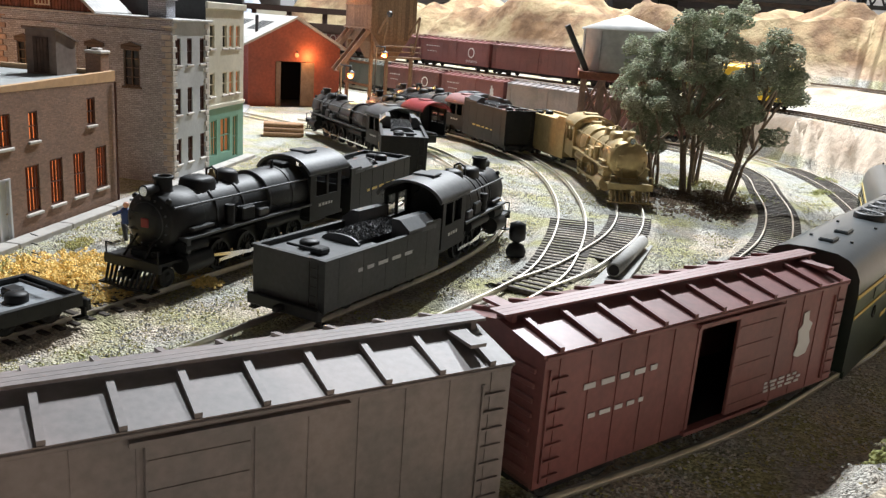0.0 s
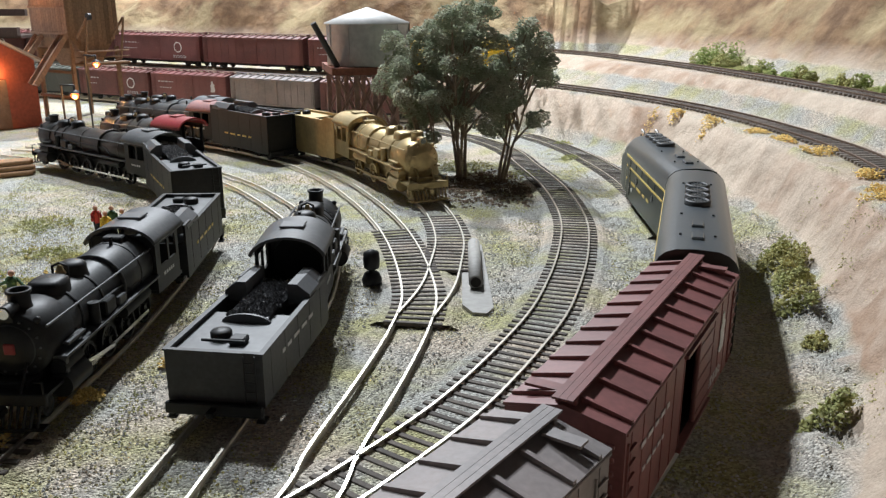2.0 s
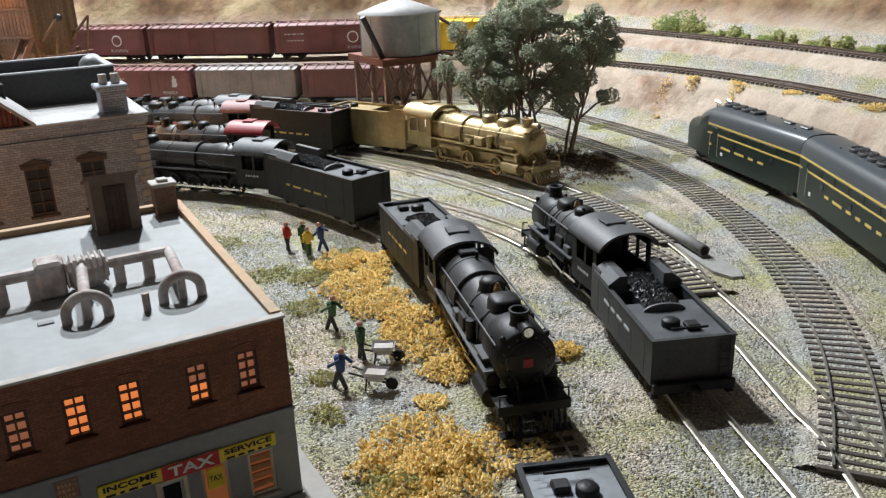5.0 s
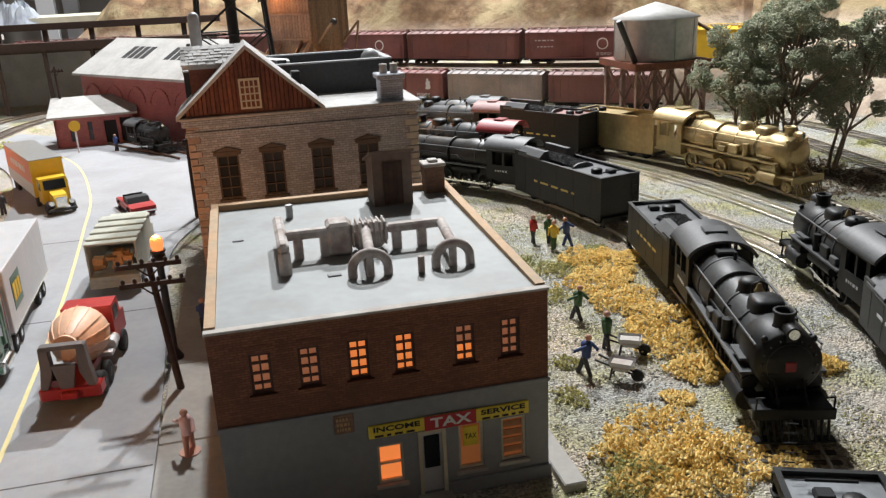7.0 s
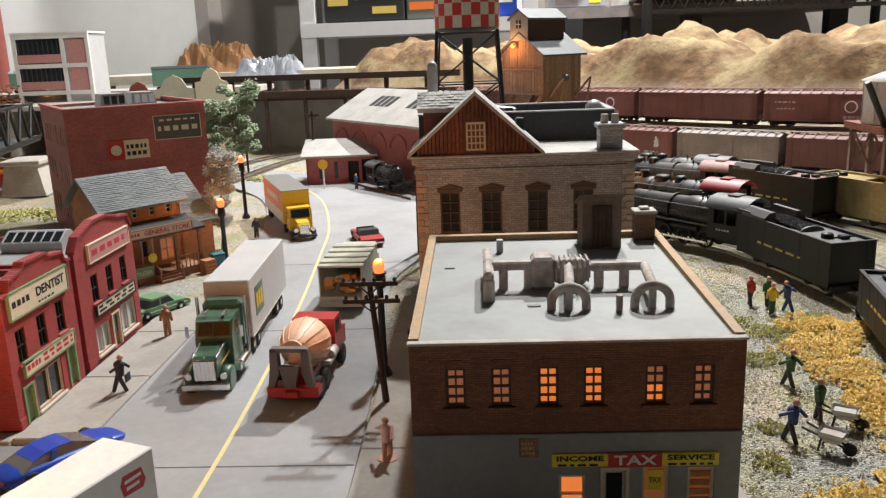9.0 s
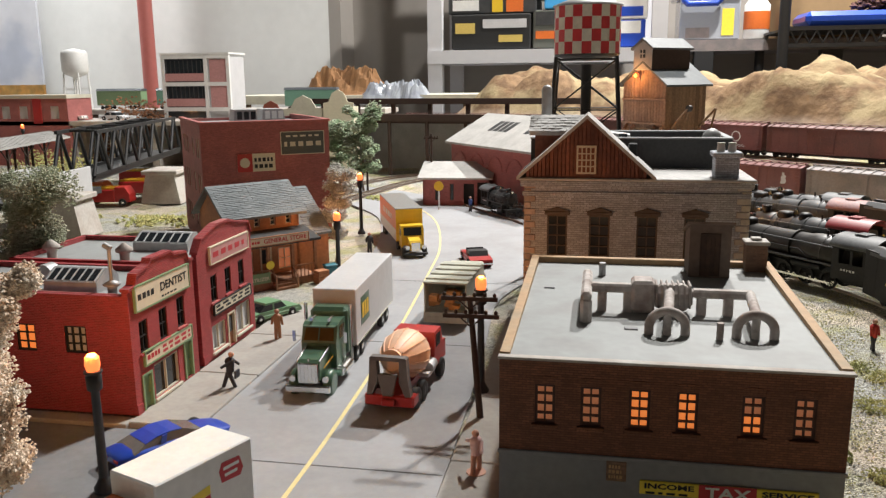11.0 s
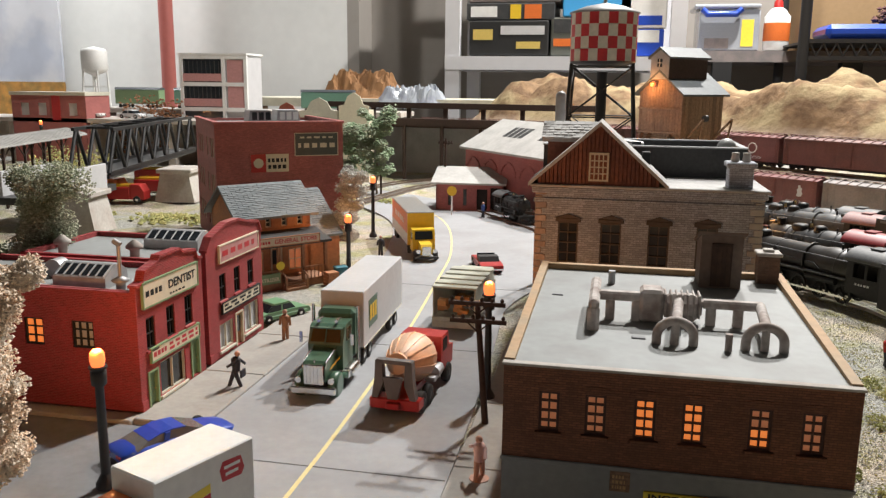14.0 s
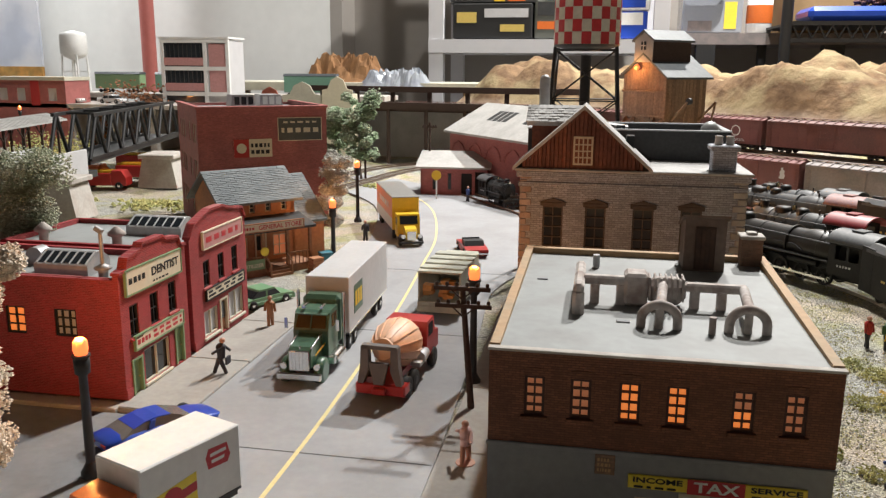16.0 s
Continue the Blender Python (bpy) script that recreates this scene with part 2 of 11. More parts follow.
    def prism(self, outline, depth0, depth1, plane="xz", m=None, smooth=False):
        """A flat outline in a plane, pushed from depth0 to depth1 along the third axis."""
        put = {"xz": lambda a, b, d: (a, d, b), "xy": lambda a, b, d: (a, b, d), "yz": lambda a, b, d: (d, a, b)}[plane]
        n = len(outline)
        vs = [put(a, b, d) for d in (depth0, depth1) for a, b in outline]
        self.add(vs, [list(range(n)), list(range(n, 2 * n))[::-1]], m)
        return self.add(vs, [[i, n + i, n + (i + 1) % n, (i + 1) % n] for i in range(n)], m, smooth)

    def tube(self, pts, r, n=8, m=None):
        """A round bar along a bent line, one connected mesh."""
        p = [Vector(q) for q in pts]
        vs, up = [], None
        for i, q in enumerate(p):
            d0 = (q - p[i - 1]).normalized() if i else (p[1] - q).normalized()
            d1 = (p[i + 1] - q).normalized() if i < len(p) - 1 else d0
            w = (d0 + d1).normalized() if (d0 + d1).length > 1e-4 else d1
            up = w.orthogonal().normalized() if up is None else (up - w * up.dot(w)).normalized()
            side_way = w.cross(up)
            k = r / max(0.5, w.dot(d1))
            vs += [q + k * (math.cos(t) * up + math.sin(t) * side_way) for t in [2 * math.pi * j / n for j in range(n)]]
        c = len(p)
        self.add(vs, [[i * n + j, i * n + (j + 1) % n, (i + 1) * n + (j + 1) % n, (i + 1) * n + j] for i in range(c - 1) for j in range(n)], m, True)
        self.add(vs, [list(range(n))[::-1], list(range((c - 1) * n, c * n))], m)
        return self

    def blob(self, c, r, squash=1.0, seg=8, rings=5, rough=0.0, rng=random):
        vs = []
        for j in range(rings + 1):
            t = math.pi * j / rings
            for i in range(seg):
                p = 2 * math.pi * i / seg
                k = r * (1 + rough * rng.uniform(-1, 1))
                vs.append((c[0] + k * math.sin(t) * math.cos(p), c[1] + k * math.sin(t) * math.sin(p), c[2] + k * squash * math.cos(t)))
        fs = [[j * seg + i, (j + 1) * seg + i, (j + 1) * seg + (i + 1) % seg, j * seg + (i + 1) % seg] for j in range(rings) for i in range(seg)]
        return self.add(vs, fs, None, True)

    def chip(self, c, r, rng=random):
        """A small irregular stone: a rough octahedron."""
        k = [r * rng.uniform(0.6, 1.2) for _ in range(6)]
        a = rng.uniform(0, 3.14)
        ca, sa = math.cos(a), math.sin(a)
        x, y, z = c
        vs = [(x + k[0] * ca, y + k[0] * sa, z), (x - k[1] * sa, y + k[1] * ca, z), (x - k[2] * ca, y - k[2] * sa, z),
              (x + k[3] * sa, y - k[3] * ca, z), (x, y, z + k[4] * 0.8), (x, y, z - k[5] * 0.5)]
        return self.add(vs, [[0, 1, 4], [1, 2, 4], [2, 3, 4], [3, 0, 4], [1, 0, 5], [2, 1, 5], [3, 2, 5], [0, 3, 5]])

    def mesh(self, name):
        me = bpy.data.meshes.new(name)
        me.from_pydata([(x * CM, y * CM, z * CM) for x, y, z in self.v], [], self.f)
        me.polygons.foreach_set("use_smooth", self.smooth)
        bm = bmesh.new()
        bm.from_mesh(me)
        bmesh.ops.recalc_face_normals(bm, faces=bm.faces)
        bm.to_mesh(me)
        bm.free()
        return me


def part(name, shape, mat, parent=None, label="", at=None):
    me = shape.mesh(name) if isinstance(shape, Shape) else shape
    if not me.materials:
        me.materials.append(mat)
    ob = new(name, me)
    if parent is not None:
        ob.parent = parent
    if at is not None:
        ob.matrix_basis = at
    if label:
        ob["label"] = label
    return ob


def thing(name, x, y, z, turn, label, category, group="", kind=""):
    ob = new(name)
    ob.empty_display_size = 0.01
    ob.matrix_basis = pose(x * CM, y * CM, z * CM, 0, 0, turn)
    return tagged(ob, label, category, group, kind)


def solo(name, shape, mat, label, category, group="", kind=""):
    """A thing of one mesh, in world centimetres."""
    return tagged(part(name, shape, mat), label, category, group, kind)


def writing(name, text, size, mat, parent, m, bold=0.0, width=None):
    """Letters in the built-in font, standing in the local xz plane, centred. Size and places in centimetres."""
    cu = bpy.data.curves.new(name, "FONT")
    cu.body, cu.size, cu.align_x, cu.align_y = text, size * CM, "CENTER", "CENTER"
    cu.extrude, cu.offset = 0.00005, bold * CM
    cu.resolution_u = 3
    tmp = bpy.data.objects.new(name, cu)
    scene.collection.objects.link(tmp)
    bpy.context.view_layer.update()
    me = bpy.data.meshes.new_from_object(tmp.evaluated_get(bpy.context.evaluated_depsgraph_get()))
    bpy.data.objects.remove(tmp)
    if width:
        xs = [v.co.x for v in me.vertices]
        k = width * CM / max(1e-6, max(xs) - min(xs))
        for v in me.vertices:
            v.co.x *= k
    me.materials.clear()
    me.materials.append(mat)
    ob = new(name, me)
    ob.parent = parent
    mm = m.copy()
    mm.translation = m.translation * CM
    ob.matrix_basis = mm @ pose(0, 0, 0, 90, 0, 0)
    return ob


def spline(pts, step=0.5):
    """Points along a smooth curve through the given ones."""
    out = []
    p = [Vector((*q, 0)) if len(q) == 2 else Vector(q) for q in pts]
    p = [2 * p[0] - p[1]] + p + [2 * p[-1] - p[-2]]
    for a, b, c, d in zip(p, p[1:], p[2:], p[3:]):
        n = max(2, int((c - b).length / step))
        for i in range(n):
            t = i / n
            out.append(0.5 * ((2 * b) + (c - a) * t + (2 * a - 5 * b + 4 * c - d) * t * t + (3 * b - a - 3 * c + d) * t ** 3))
    out.append(p[-2])
    return out


def along(curve, s):
    """The place and heading (degrees from +x) at a length along a curve."""
    for a, b in zip(curve, curve[1:]):
        d = (b - a).length
        if s <= d:
            q = a + (b - a) * (s / d)
            return q, math.degrees(math.atan2(b.y - a.y, b.x - a.x))
        s -= d
    a, b = curve[-2], curve[-1]
    return b + (b - a).normalized() * s, math.degrees(math.atan2(b.y - a.y, b.x - a.x))


def smooth01(x):
    x = max(0.0, min(1.0, x))
    return x * x * (3 - 2 * x)


def fbm(x, y, z=0.0, octaves=4):
    return sum(noise.noise((x * 2 ** k, y * 2 ** k, z + 7 * k)) / 2 ** k for k in range(octaves))

# ---- surface list ----
M_BLACK = material("loco_black_paint", (0.0125, 0.0132, 0.0145), rough=0.5, spread=0.25, scale=500, bump=0.08, second=(0.018, 0.018, 0.018), spec=0.3)
M_GREYBLACK = material("weathered_black_paint", (0.04, 0.042, 0.044), rough=0.5, spread=0.22, scale=500, bump=0.08, second=(0.054, 0.054, 0.054), spec=0.35)
M_ROOFGREY = material("dusty_dark_grey_paint", (0.078, 0.081, 0.085), rough=0.5, spread=0.15, scale=500, bump=0.06, second=(0.1, 0.102, 0.105), spec=0.35)
M_STEEL = material("bright_rail_metal", (0.72, 0.68, 0.6), rough=0.3, metal=0.9, spread=0.12, scale=200, bump=0.03)
M_CHROME = material("bright_plated_metal", (0.75, 0.75, 0.75), rough=0.2, metal=1.0, spread=0.05, scale=400, bump=0.02)
M_RUST = material("rusty_rail_web", (0.16, 0.11, 0.08), rough=0.8, spread=0.25, scale=400, bump=0.2)
M_TIE = material("dark_tie_plastic", (0.085, 0.07, 0.058), rough=0.8, spread=0.3, scale=600, bump=0.3, random_piece=0.3)
M_BRASS = material("unpainted_brass", (0.47, 0.36, 0.18), rough=0.4, metal=0.6, spread=0.14, scale=300, bump=0.06, second=(0.36, 0.28, 0.14))
M_GREEN = material("dark_green_car_paint", (0.012, 0.021, 0.017), rough=0.3, spread=0.1, scale=400, bump=0.03)
M_DGREY = material("grey_roof_paint", (0.075, 0.085, 0.092), rough=0.28, spread=0.1, scale=400, bump=0.03)
M_GOLD = material("gold_stripe_paint", (0.62, 0.46, 0.12), rough=0.5, spread=0.08, bump=0.0)
M_OXIDE = material("oxide_red_car_paint", (0.2, 0.075, 0.07), rough=0.45, spread=0.14, scale=500, bump=0.06, second=(0.155, 0.06, 0.056))
M_OXIDE2 = material("brown_red_car_paint", (0.165, 0.065, 0.055), rough=0.55, spread=0.14, scale=500, bump=0.06, second=(0.13, 0.056, 0.05))
M_CARGREY = material("worn_grey_brown_car_paint", (0.25, 0.21, 0.2), rough=0.55, spread=0.14, scale=500, bump=0.06, second=(0.19, 0.17, 0.165))
M_OLIVE = material("olive_grey_car_paint", (0.09, 0.095, 0.08), rough=0.55, spread=0.12, scale=500, bump=0.06)
M_WHITE = material("white_paint", (0.78, 0.78, 0.76), rough=0.5, spread=0.05, scale=300, bump=0.03, grime=0.08)
M_CREAM = material("cream_paint", (0.66, 0.6, 0.45), rough=0.6, spread=0.08, scale=500, bump=0.06, grime=0.12)
M_RED = material("bright_red_paint", (0.42, 0.025, 0.022), rough=0.35, spread=0.08, bump=0.02)
M_YELLOW = material("yellow_paint", (0.75, 0.5, 0.03), rough=0.4, spread=0.06, bump=0.02)
M_ORANGE = material("orange_paint", (0.7, 0.16, 0.03), rough=0.4, spread=0.08, bump=0.02)
M_BLUE = material("blue_paint", (0.02, 0.07, 0.45), rough=0.3, spread=0.08, bump=0.02, coat=0.4)
M_TGREEN = material("truck_green_paint", (0.06, 0.13, 0.085), rough=0.35, spread=0.1, bump=0.02, coat=0.3)
M_MINT = material("pale_green_paint", (0.18, 0.36, 0.2), rough=0.35, spread=0.06, bump=0.02, coat=0.3)
M_TRAILER = material("light_grey_plastic", (0.56, 0.56, 0.57), rough=0.45, spread=0.05, bump=0.03, grime=0.06)
M_TYRE = material("black_rubber", (0.02, 0.02, 0.02), rough=0.8, spread=0.1, bump=0.05)
M_PITCH = material("dark_glass", (0.02, 0.025, 0.03), rough=0.1, spread=0.02, bump=0.0)
# near-black that stands in for the shade inside openings
M_DARK = material("painted_interior_shade", (0.02, 0.017, 0.015), rough=0.9, spread=0.1, bump=0.0)
M_COAL = material("coal_lumps", (0.018, 0.018, 0.02), rough=0.35, spread=0.5, scale=900, bump=0.5)
M_ASPHALT = material("grey_painted_street", (0.34, 0.345, 0.36), rough=0.75, spread=0.05, scale=250, bump=0.06, second=(0.3, 0.302, 0.31), grime_scale=18)
M_SIDEROAD = material("dark_grey_side_street", (0.2, 0.2, 0.205), rough=0.8, spread=0.08, scale=250, bump=0.08, grime=0.15)
M_SIDEWALK = material("concrete_sidewalk", (0.37, 0.35, 0.32), rough=0.8, spread=0.08, scale=300, bump=0.1, second=(0.32, 0.3, 0.275))
M_LINE = material("yellow_road_paint", (0.72, 0.62, 0.3), rough=0.7, spread=0.1, bump=0.05)
M_JOINT = material("dark_joint_line", (0.09, 0.085, 0.08), rough=0.9, spread=0.2, bump=0.0)
M_GROUND = ground_material("ballast_and_dirt", (0.44, 0.435, 0.4), (0.56, 0.48, 0.385), (0.43, 0.41, 0.22))
M_HILL = material("tan_plaster_hill", (0.57, 0.43, 0.275), rough=0.9, spread=0.18, scale=140, bump=0.9, second=(0.62, 0.5, 0.33), grime_scale=9)
M_STONE = material("grey_ballast_stones", (0.5, 0.49, 0.46), rough=0.9, spread=0.5, scale=260, bump=0.2, second=(0.42, 0.4, 0.35))
M_MUSTARD = material("mustard_flock", (0.92, 0.7, 0.28), rough=0.95, spread=0.3, scale=700, bump=0.3, second=(0.8, 0.58, 0.19))
M_FLOCK = material("olive_green_flock", (0.33, 0.34, 0.13), rough=0.95, spread=0.4, scale=700, bump=0.6, second=(0.5, 0.45, 0.18))
M_LEAF = material("grey_green_foliage", (0.29, 0.33, 0.22), rough=0.95, spread=0.4, scale=500, bump=0.4, second=(0.5, 0.5, 0.38), grime_scale=60)
# pale frosted leaves; the pinkish warmth holds the street lamp's glow
M_LEAF2 = material("lamp_tinted_frosted_foliage", (0.86, 0.68, 0.52), rough=0.95, spread=0.4, scale=700, bump=0.5, second=(0.92, 0.82, 0.7), grime_scale=120)
M_BUSH = material("bright_green_bush_flock", (0.27, 0.33, 0.1), rough=0.95, spread=0.4, scale=700, bump=0.6, second=(0.42, 0.4, 0.16))
M_BARK = material("brown_bark", (0.27, 0.21, 0.155), rough=0.9, spread=0.3, scale=500, bump=0.5)
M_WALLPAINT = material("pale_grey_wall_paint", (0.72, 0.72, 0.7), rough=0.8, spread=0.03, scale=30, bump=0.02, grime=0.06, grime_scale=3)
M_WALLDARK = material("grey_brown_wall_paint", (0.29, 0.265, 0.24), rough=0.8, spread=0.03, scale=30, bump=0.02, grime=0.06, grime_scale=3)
M_TAXBRICK = brick_material("brown_red_brick", (0.25, 0.095, 0.05), (0.12, 0.05, 0.032), second=(0.19, 0.075, 0.042), relief=0.8)
M_TAXBRICK2 = brick_material("tan_brown_brick", (0.26, 0.15, 0.1), (0.22, 0.15, 0.11), second=(0.22, 0.13, 0.09))
M_GREYBRICK = brick_material("grey_brown_brick", (0.44, 0.46, 0.52), (0.23, 0.23, 0.25), second=(0.38, 0.395, 0.445), bw=0.0034, bh=0.00125, relief=0.9)
M_REDBRICK = brick_material("bright_red_brick", (0.35, 0.036, 0.04), (0.4, 0.11, 0.1), second=(0.3, 0.034, 0.037), relief=0.7)
M_MAUVE = brick_material("maroon_brick", (0.42, 0.135, 0.12), (0.33, 0.13, 0.12), second=(0.36, 0.115, 0.105))
M_GREYWALL = material("grey_stucco", (0.42, 0.43, 0.44), rough=0.75, spread=0.08, scale=400, bump=0.1, grime=0.15)
M_BEIGE = material("beige_stucco", (0.55, 0.52, 0.42), rough=0.75, spread=0.08, scale=400, bump=0.1, grime=0.12)
M_SEAGREEN = material("sea_green_shopfront_paint", (0.16, 0.32, 0.24), rough=0.6, spread=0.08, bump=0.05)
M_BLOCKGREY = material("dark_grey_shop_wall", (0.245, 0.248, 0.26), rough=0.7, spread=0.1, scale=300, bump=0.1, second=(0.275, 0.275, 0.28))
M_FLATROOF = material("pale_grey_flat_roof", (0.31, 0.325, 0.325), rough=0.6, spread=0.06, scale=250, bump=0.08, second=(0.27, 0.275, 0.27))
M_COPING = material("ochre_parapet", (0.5, 0.31, 0.16), rough=0.7, spread=0.12, scale=300, bump=0.1, second=(0.42, 0.3, 0.18))
M_CONC = material("pale_concrete", (0.5, 0.47, 0.43), rough=0.75, spread=0.12, scale=350, bump=0.15, second=(0.42, 0.36, 0.32))
M_SLATE = material("grey_slate_shingles", (0.22, 0.24, 0.25), rough=0.75, spread=0.2, scale=400, bump=0.2, random_piece=0.14, second=(0.28, 0.295, 0.3))
M_SNOWY = material("frosted_grey_roof", (0.5, 0.49, 0.475), rough=0.8, spread=0.15, scale=400, bump=0.2, second=(0.38, 0.37, 0.36))
M_BARN = material("red_brown_board", (0.2, 0.07, 0.04), rough=0.75, spread=0.3, scale=400, bump=0.2, random_piece=0.25, second=(0.14, 0.05, 0.035))
M_STOREWOOD = material("orange_brown_clapboard", (0.46, 0.2, 0.09), rough=0.7, spread=0.15, scale=400, bump=0.15, random_piece=0.1, second=(0.36, 0.16, 0.08))
M_TIMBER = material("weathered_brown_timber", (0.24, 0.15, 0.09), rough=0.8, spread=0.25, scale=400, bump=0.25, random_piece=0.25)
M_TRIM = material("cream_window_trim", (0.6, 0.53, 0.4), rough=0.6, spread=0.08, bump=0.03)
M_STATRIM = material("brown_grey_station_trim", (0.1, 0.075, 0.06), rough=0.65, spread=0.2, scale=400, bump=0.1)
M_TRIMDARK = material("dark_brown_window_trim", (0.075, 0.028, 0.02), rough=0.6, spread=0.15, bump=0.05)
M_GALV = material("galvanised_sheet", (0.45, 0.45, 0.45), rough=0.5, metal=0.35, spread=0.12, scale=250, bump=0.06, second=(0.36, 0.36, 0.37))
M_CORRUG = material("pale_corrugated_sheet", (0.46, 0.45, 0.43), rough=0.6, spread=0.1, scale=250, bump=0.06, grime=0.15)
M_BLACKMETAL = material("black_painted_steel", (0.02, 0.02, 0.021), rough=0.5, spread=0.15, bump=0.05)
M_GLASS = glass_material("clear_pane")
M_LIT = glow_material("lamp_lit_window_film", (0.95, 0.26, 0.06), 0.55)
M_LITDIM = glow_material("dim_lit_window_film", (0.6, 0.2, 0.06), 0.12)
M_QUOIN = material("quoin_brick", (0.4, 0.32, 0.29), rough=0.75, spread=0.2, scale=500, bump=0.15, random_piece=0.15, second=(0.34, 0.25, 0.21))
M_BULB = glow_material("warm_bulb", (1.0, 0.2, 0.055), 1.3)
M_LOG = material("sawn_log", (0.35, 0.2, 0.1), rough=0.8, spread=0.25, scale=400, bump=0.3)
M_PIPE = material("concrete_grey_pipe", (0.3, 0.29, 0.27), rough=0.7, spread=0.15, scale=300, bump=0.15)
M_SKIN = material("painted_flesh", (0.55, 0.3, 0.22), rough=0.6, spread=0.05, bump=0.0)
M_PINK = material("pink_plank_load", (0.5, 0.25, 0.24), rough=0.6, spread=0.12, bump=0.05)

# ---- track lines (centimetres, seen from above) ----
TRAIN_LINE = spline([(-30, -46), (-8, -38), (8, -32), (20, -25.2), (31, -16.8), (41.3, -7.8), (47, -1), (51.3, 5.2), (56, 15.5), (58.7, 25), (60.8, 36),
                     (61.4, 48), (59.5, 58), (54, 67), (43, 75.5), (31, 86), (17, 98.5), (3, 110), (-14, 121), (-34, 128)])
THROAT_LINE = spline([(28.5, -9.5), (32, -6.9), (36.5, -2.9), (41.6, 3.1), (44.7, 7.8), (48.1, 14.1), (51, 21), (53.3, 30), (54.4, 38.6), (55.3, 48),
                      (53.5, 57), (48, 66), (38, 75), (26, 85)])
YARD_LINE = spline([(20, -24), (26, -14), (29.9, -8), (31, -5.5), (33.8, 0), (35.9, 4.6), (37.2, 8.5), (38, 14.3), (38.35, 20), (38.25, 25), (37.8, 30), (36.9, 36),
                    (35.3, 42.5), (33, 48), (28, 56), (20, 64), (8, 72)])
BRASS_LINE = spline([(36.3, 5.6), (38.2, 9), (39.6, 12.5), (41.4, 18.1), (42.3, 24.5), (42.2, 31), (41, 37.5), (38.6, 44), (35, 51), (30, 58), (22, 66), (10, 75)])
SWITCH_LINE = spline([(21, -17), (24.4, -9.6), (26.4, -4.8), (28.2, -0.4), (31.2, 7), (32.8, 13), (33.4, 19), (32.6, 25), (30.6, 33), (28.4, 39), (24.5, 46), (18, 53), (8, 60)])
MAIN_LINE = spline([(13, -22), (16, -12), (18.9, -5), (21.0, 0.8), (22.7, 6), (24.5, 13), (26.1, 20.9), (26.2, 26), (24.6, 33.5), (21.8, 40.5), (17, 47), (10, 53), (0, 60)])
RIDGE_LINE = spline([(28, -36), (39.3, -26.2), (50, -16.7), (56.8, -8.8), (62, 0), (65.5, 8), (69, 18), (71, 33), (70, 46), (66, 60), (61, 69), (52, 76.5), (40.2, 84.6), (26.6, 96.6), (12, 110), (-6, 122), (-30, 131), (-60, 134)])
UPPER_LINE = spline([(56, -32), (64, -18), (69.5, -3), (73.4, 11), (76, 23), (77.6, 38), (78, 58), (75, 80), (62, 98)])


def side_of(curve, x, y):
    """Distance from a curve, positive to the right of its run."""
    best, sign = 1e9, 1
    for k in range(0, len(curve) - 2, 2):
        a, b = curve[k], curve[k + 2] if k + 2 < len(curve) else curve[-1]
        dx, dy = b.x - a.x, b.y - a.y
        q = dx * dx + dy * dy
        t = max(0.0, min(1.0, ((x - a.x) * dx + (y - a.y) * dy) / q))
        ex, ey = x - a.x - t * dx, y - a.y - t * dy
        d = ex * ex + ey * ey
        if d < best:
            best, sign = d, 1 if dx * ey - dy * ex < 0 else -1
    return sign * math.sqrt(best)


THIN_TRAIN, THIN_RIDGE, THIN_UPPER = TRAIN_LINE[::6], RIDGE_LINE[::6], UPPER_LINE[::6]


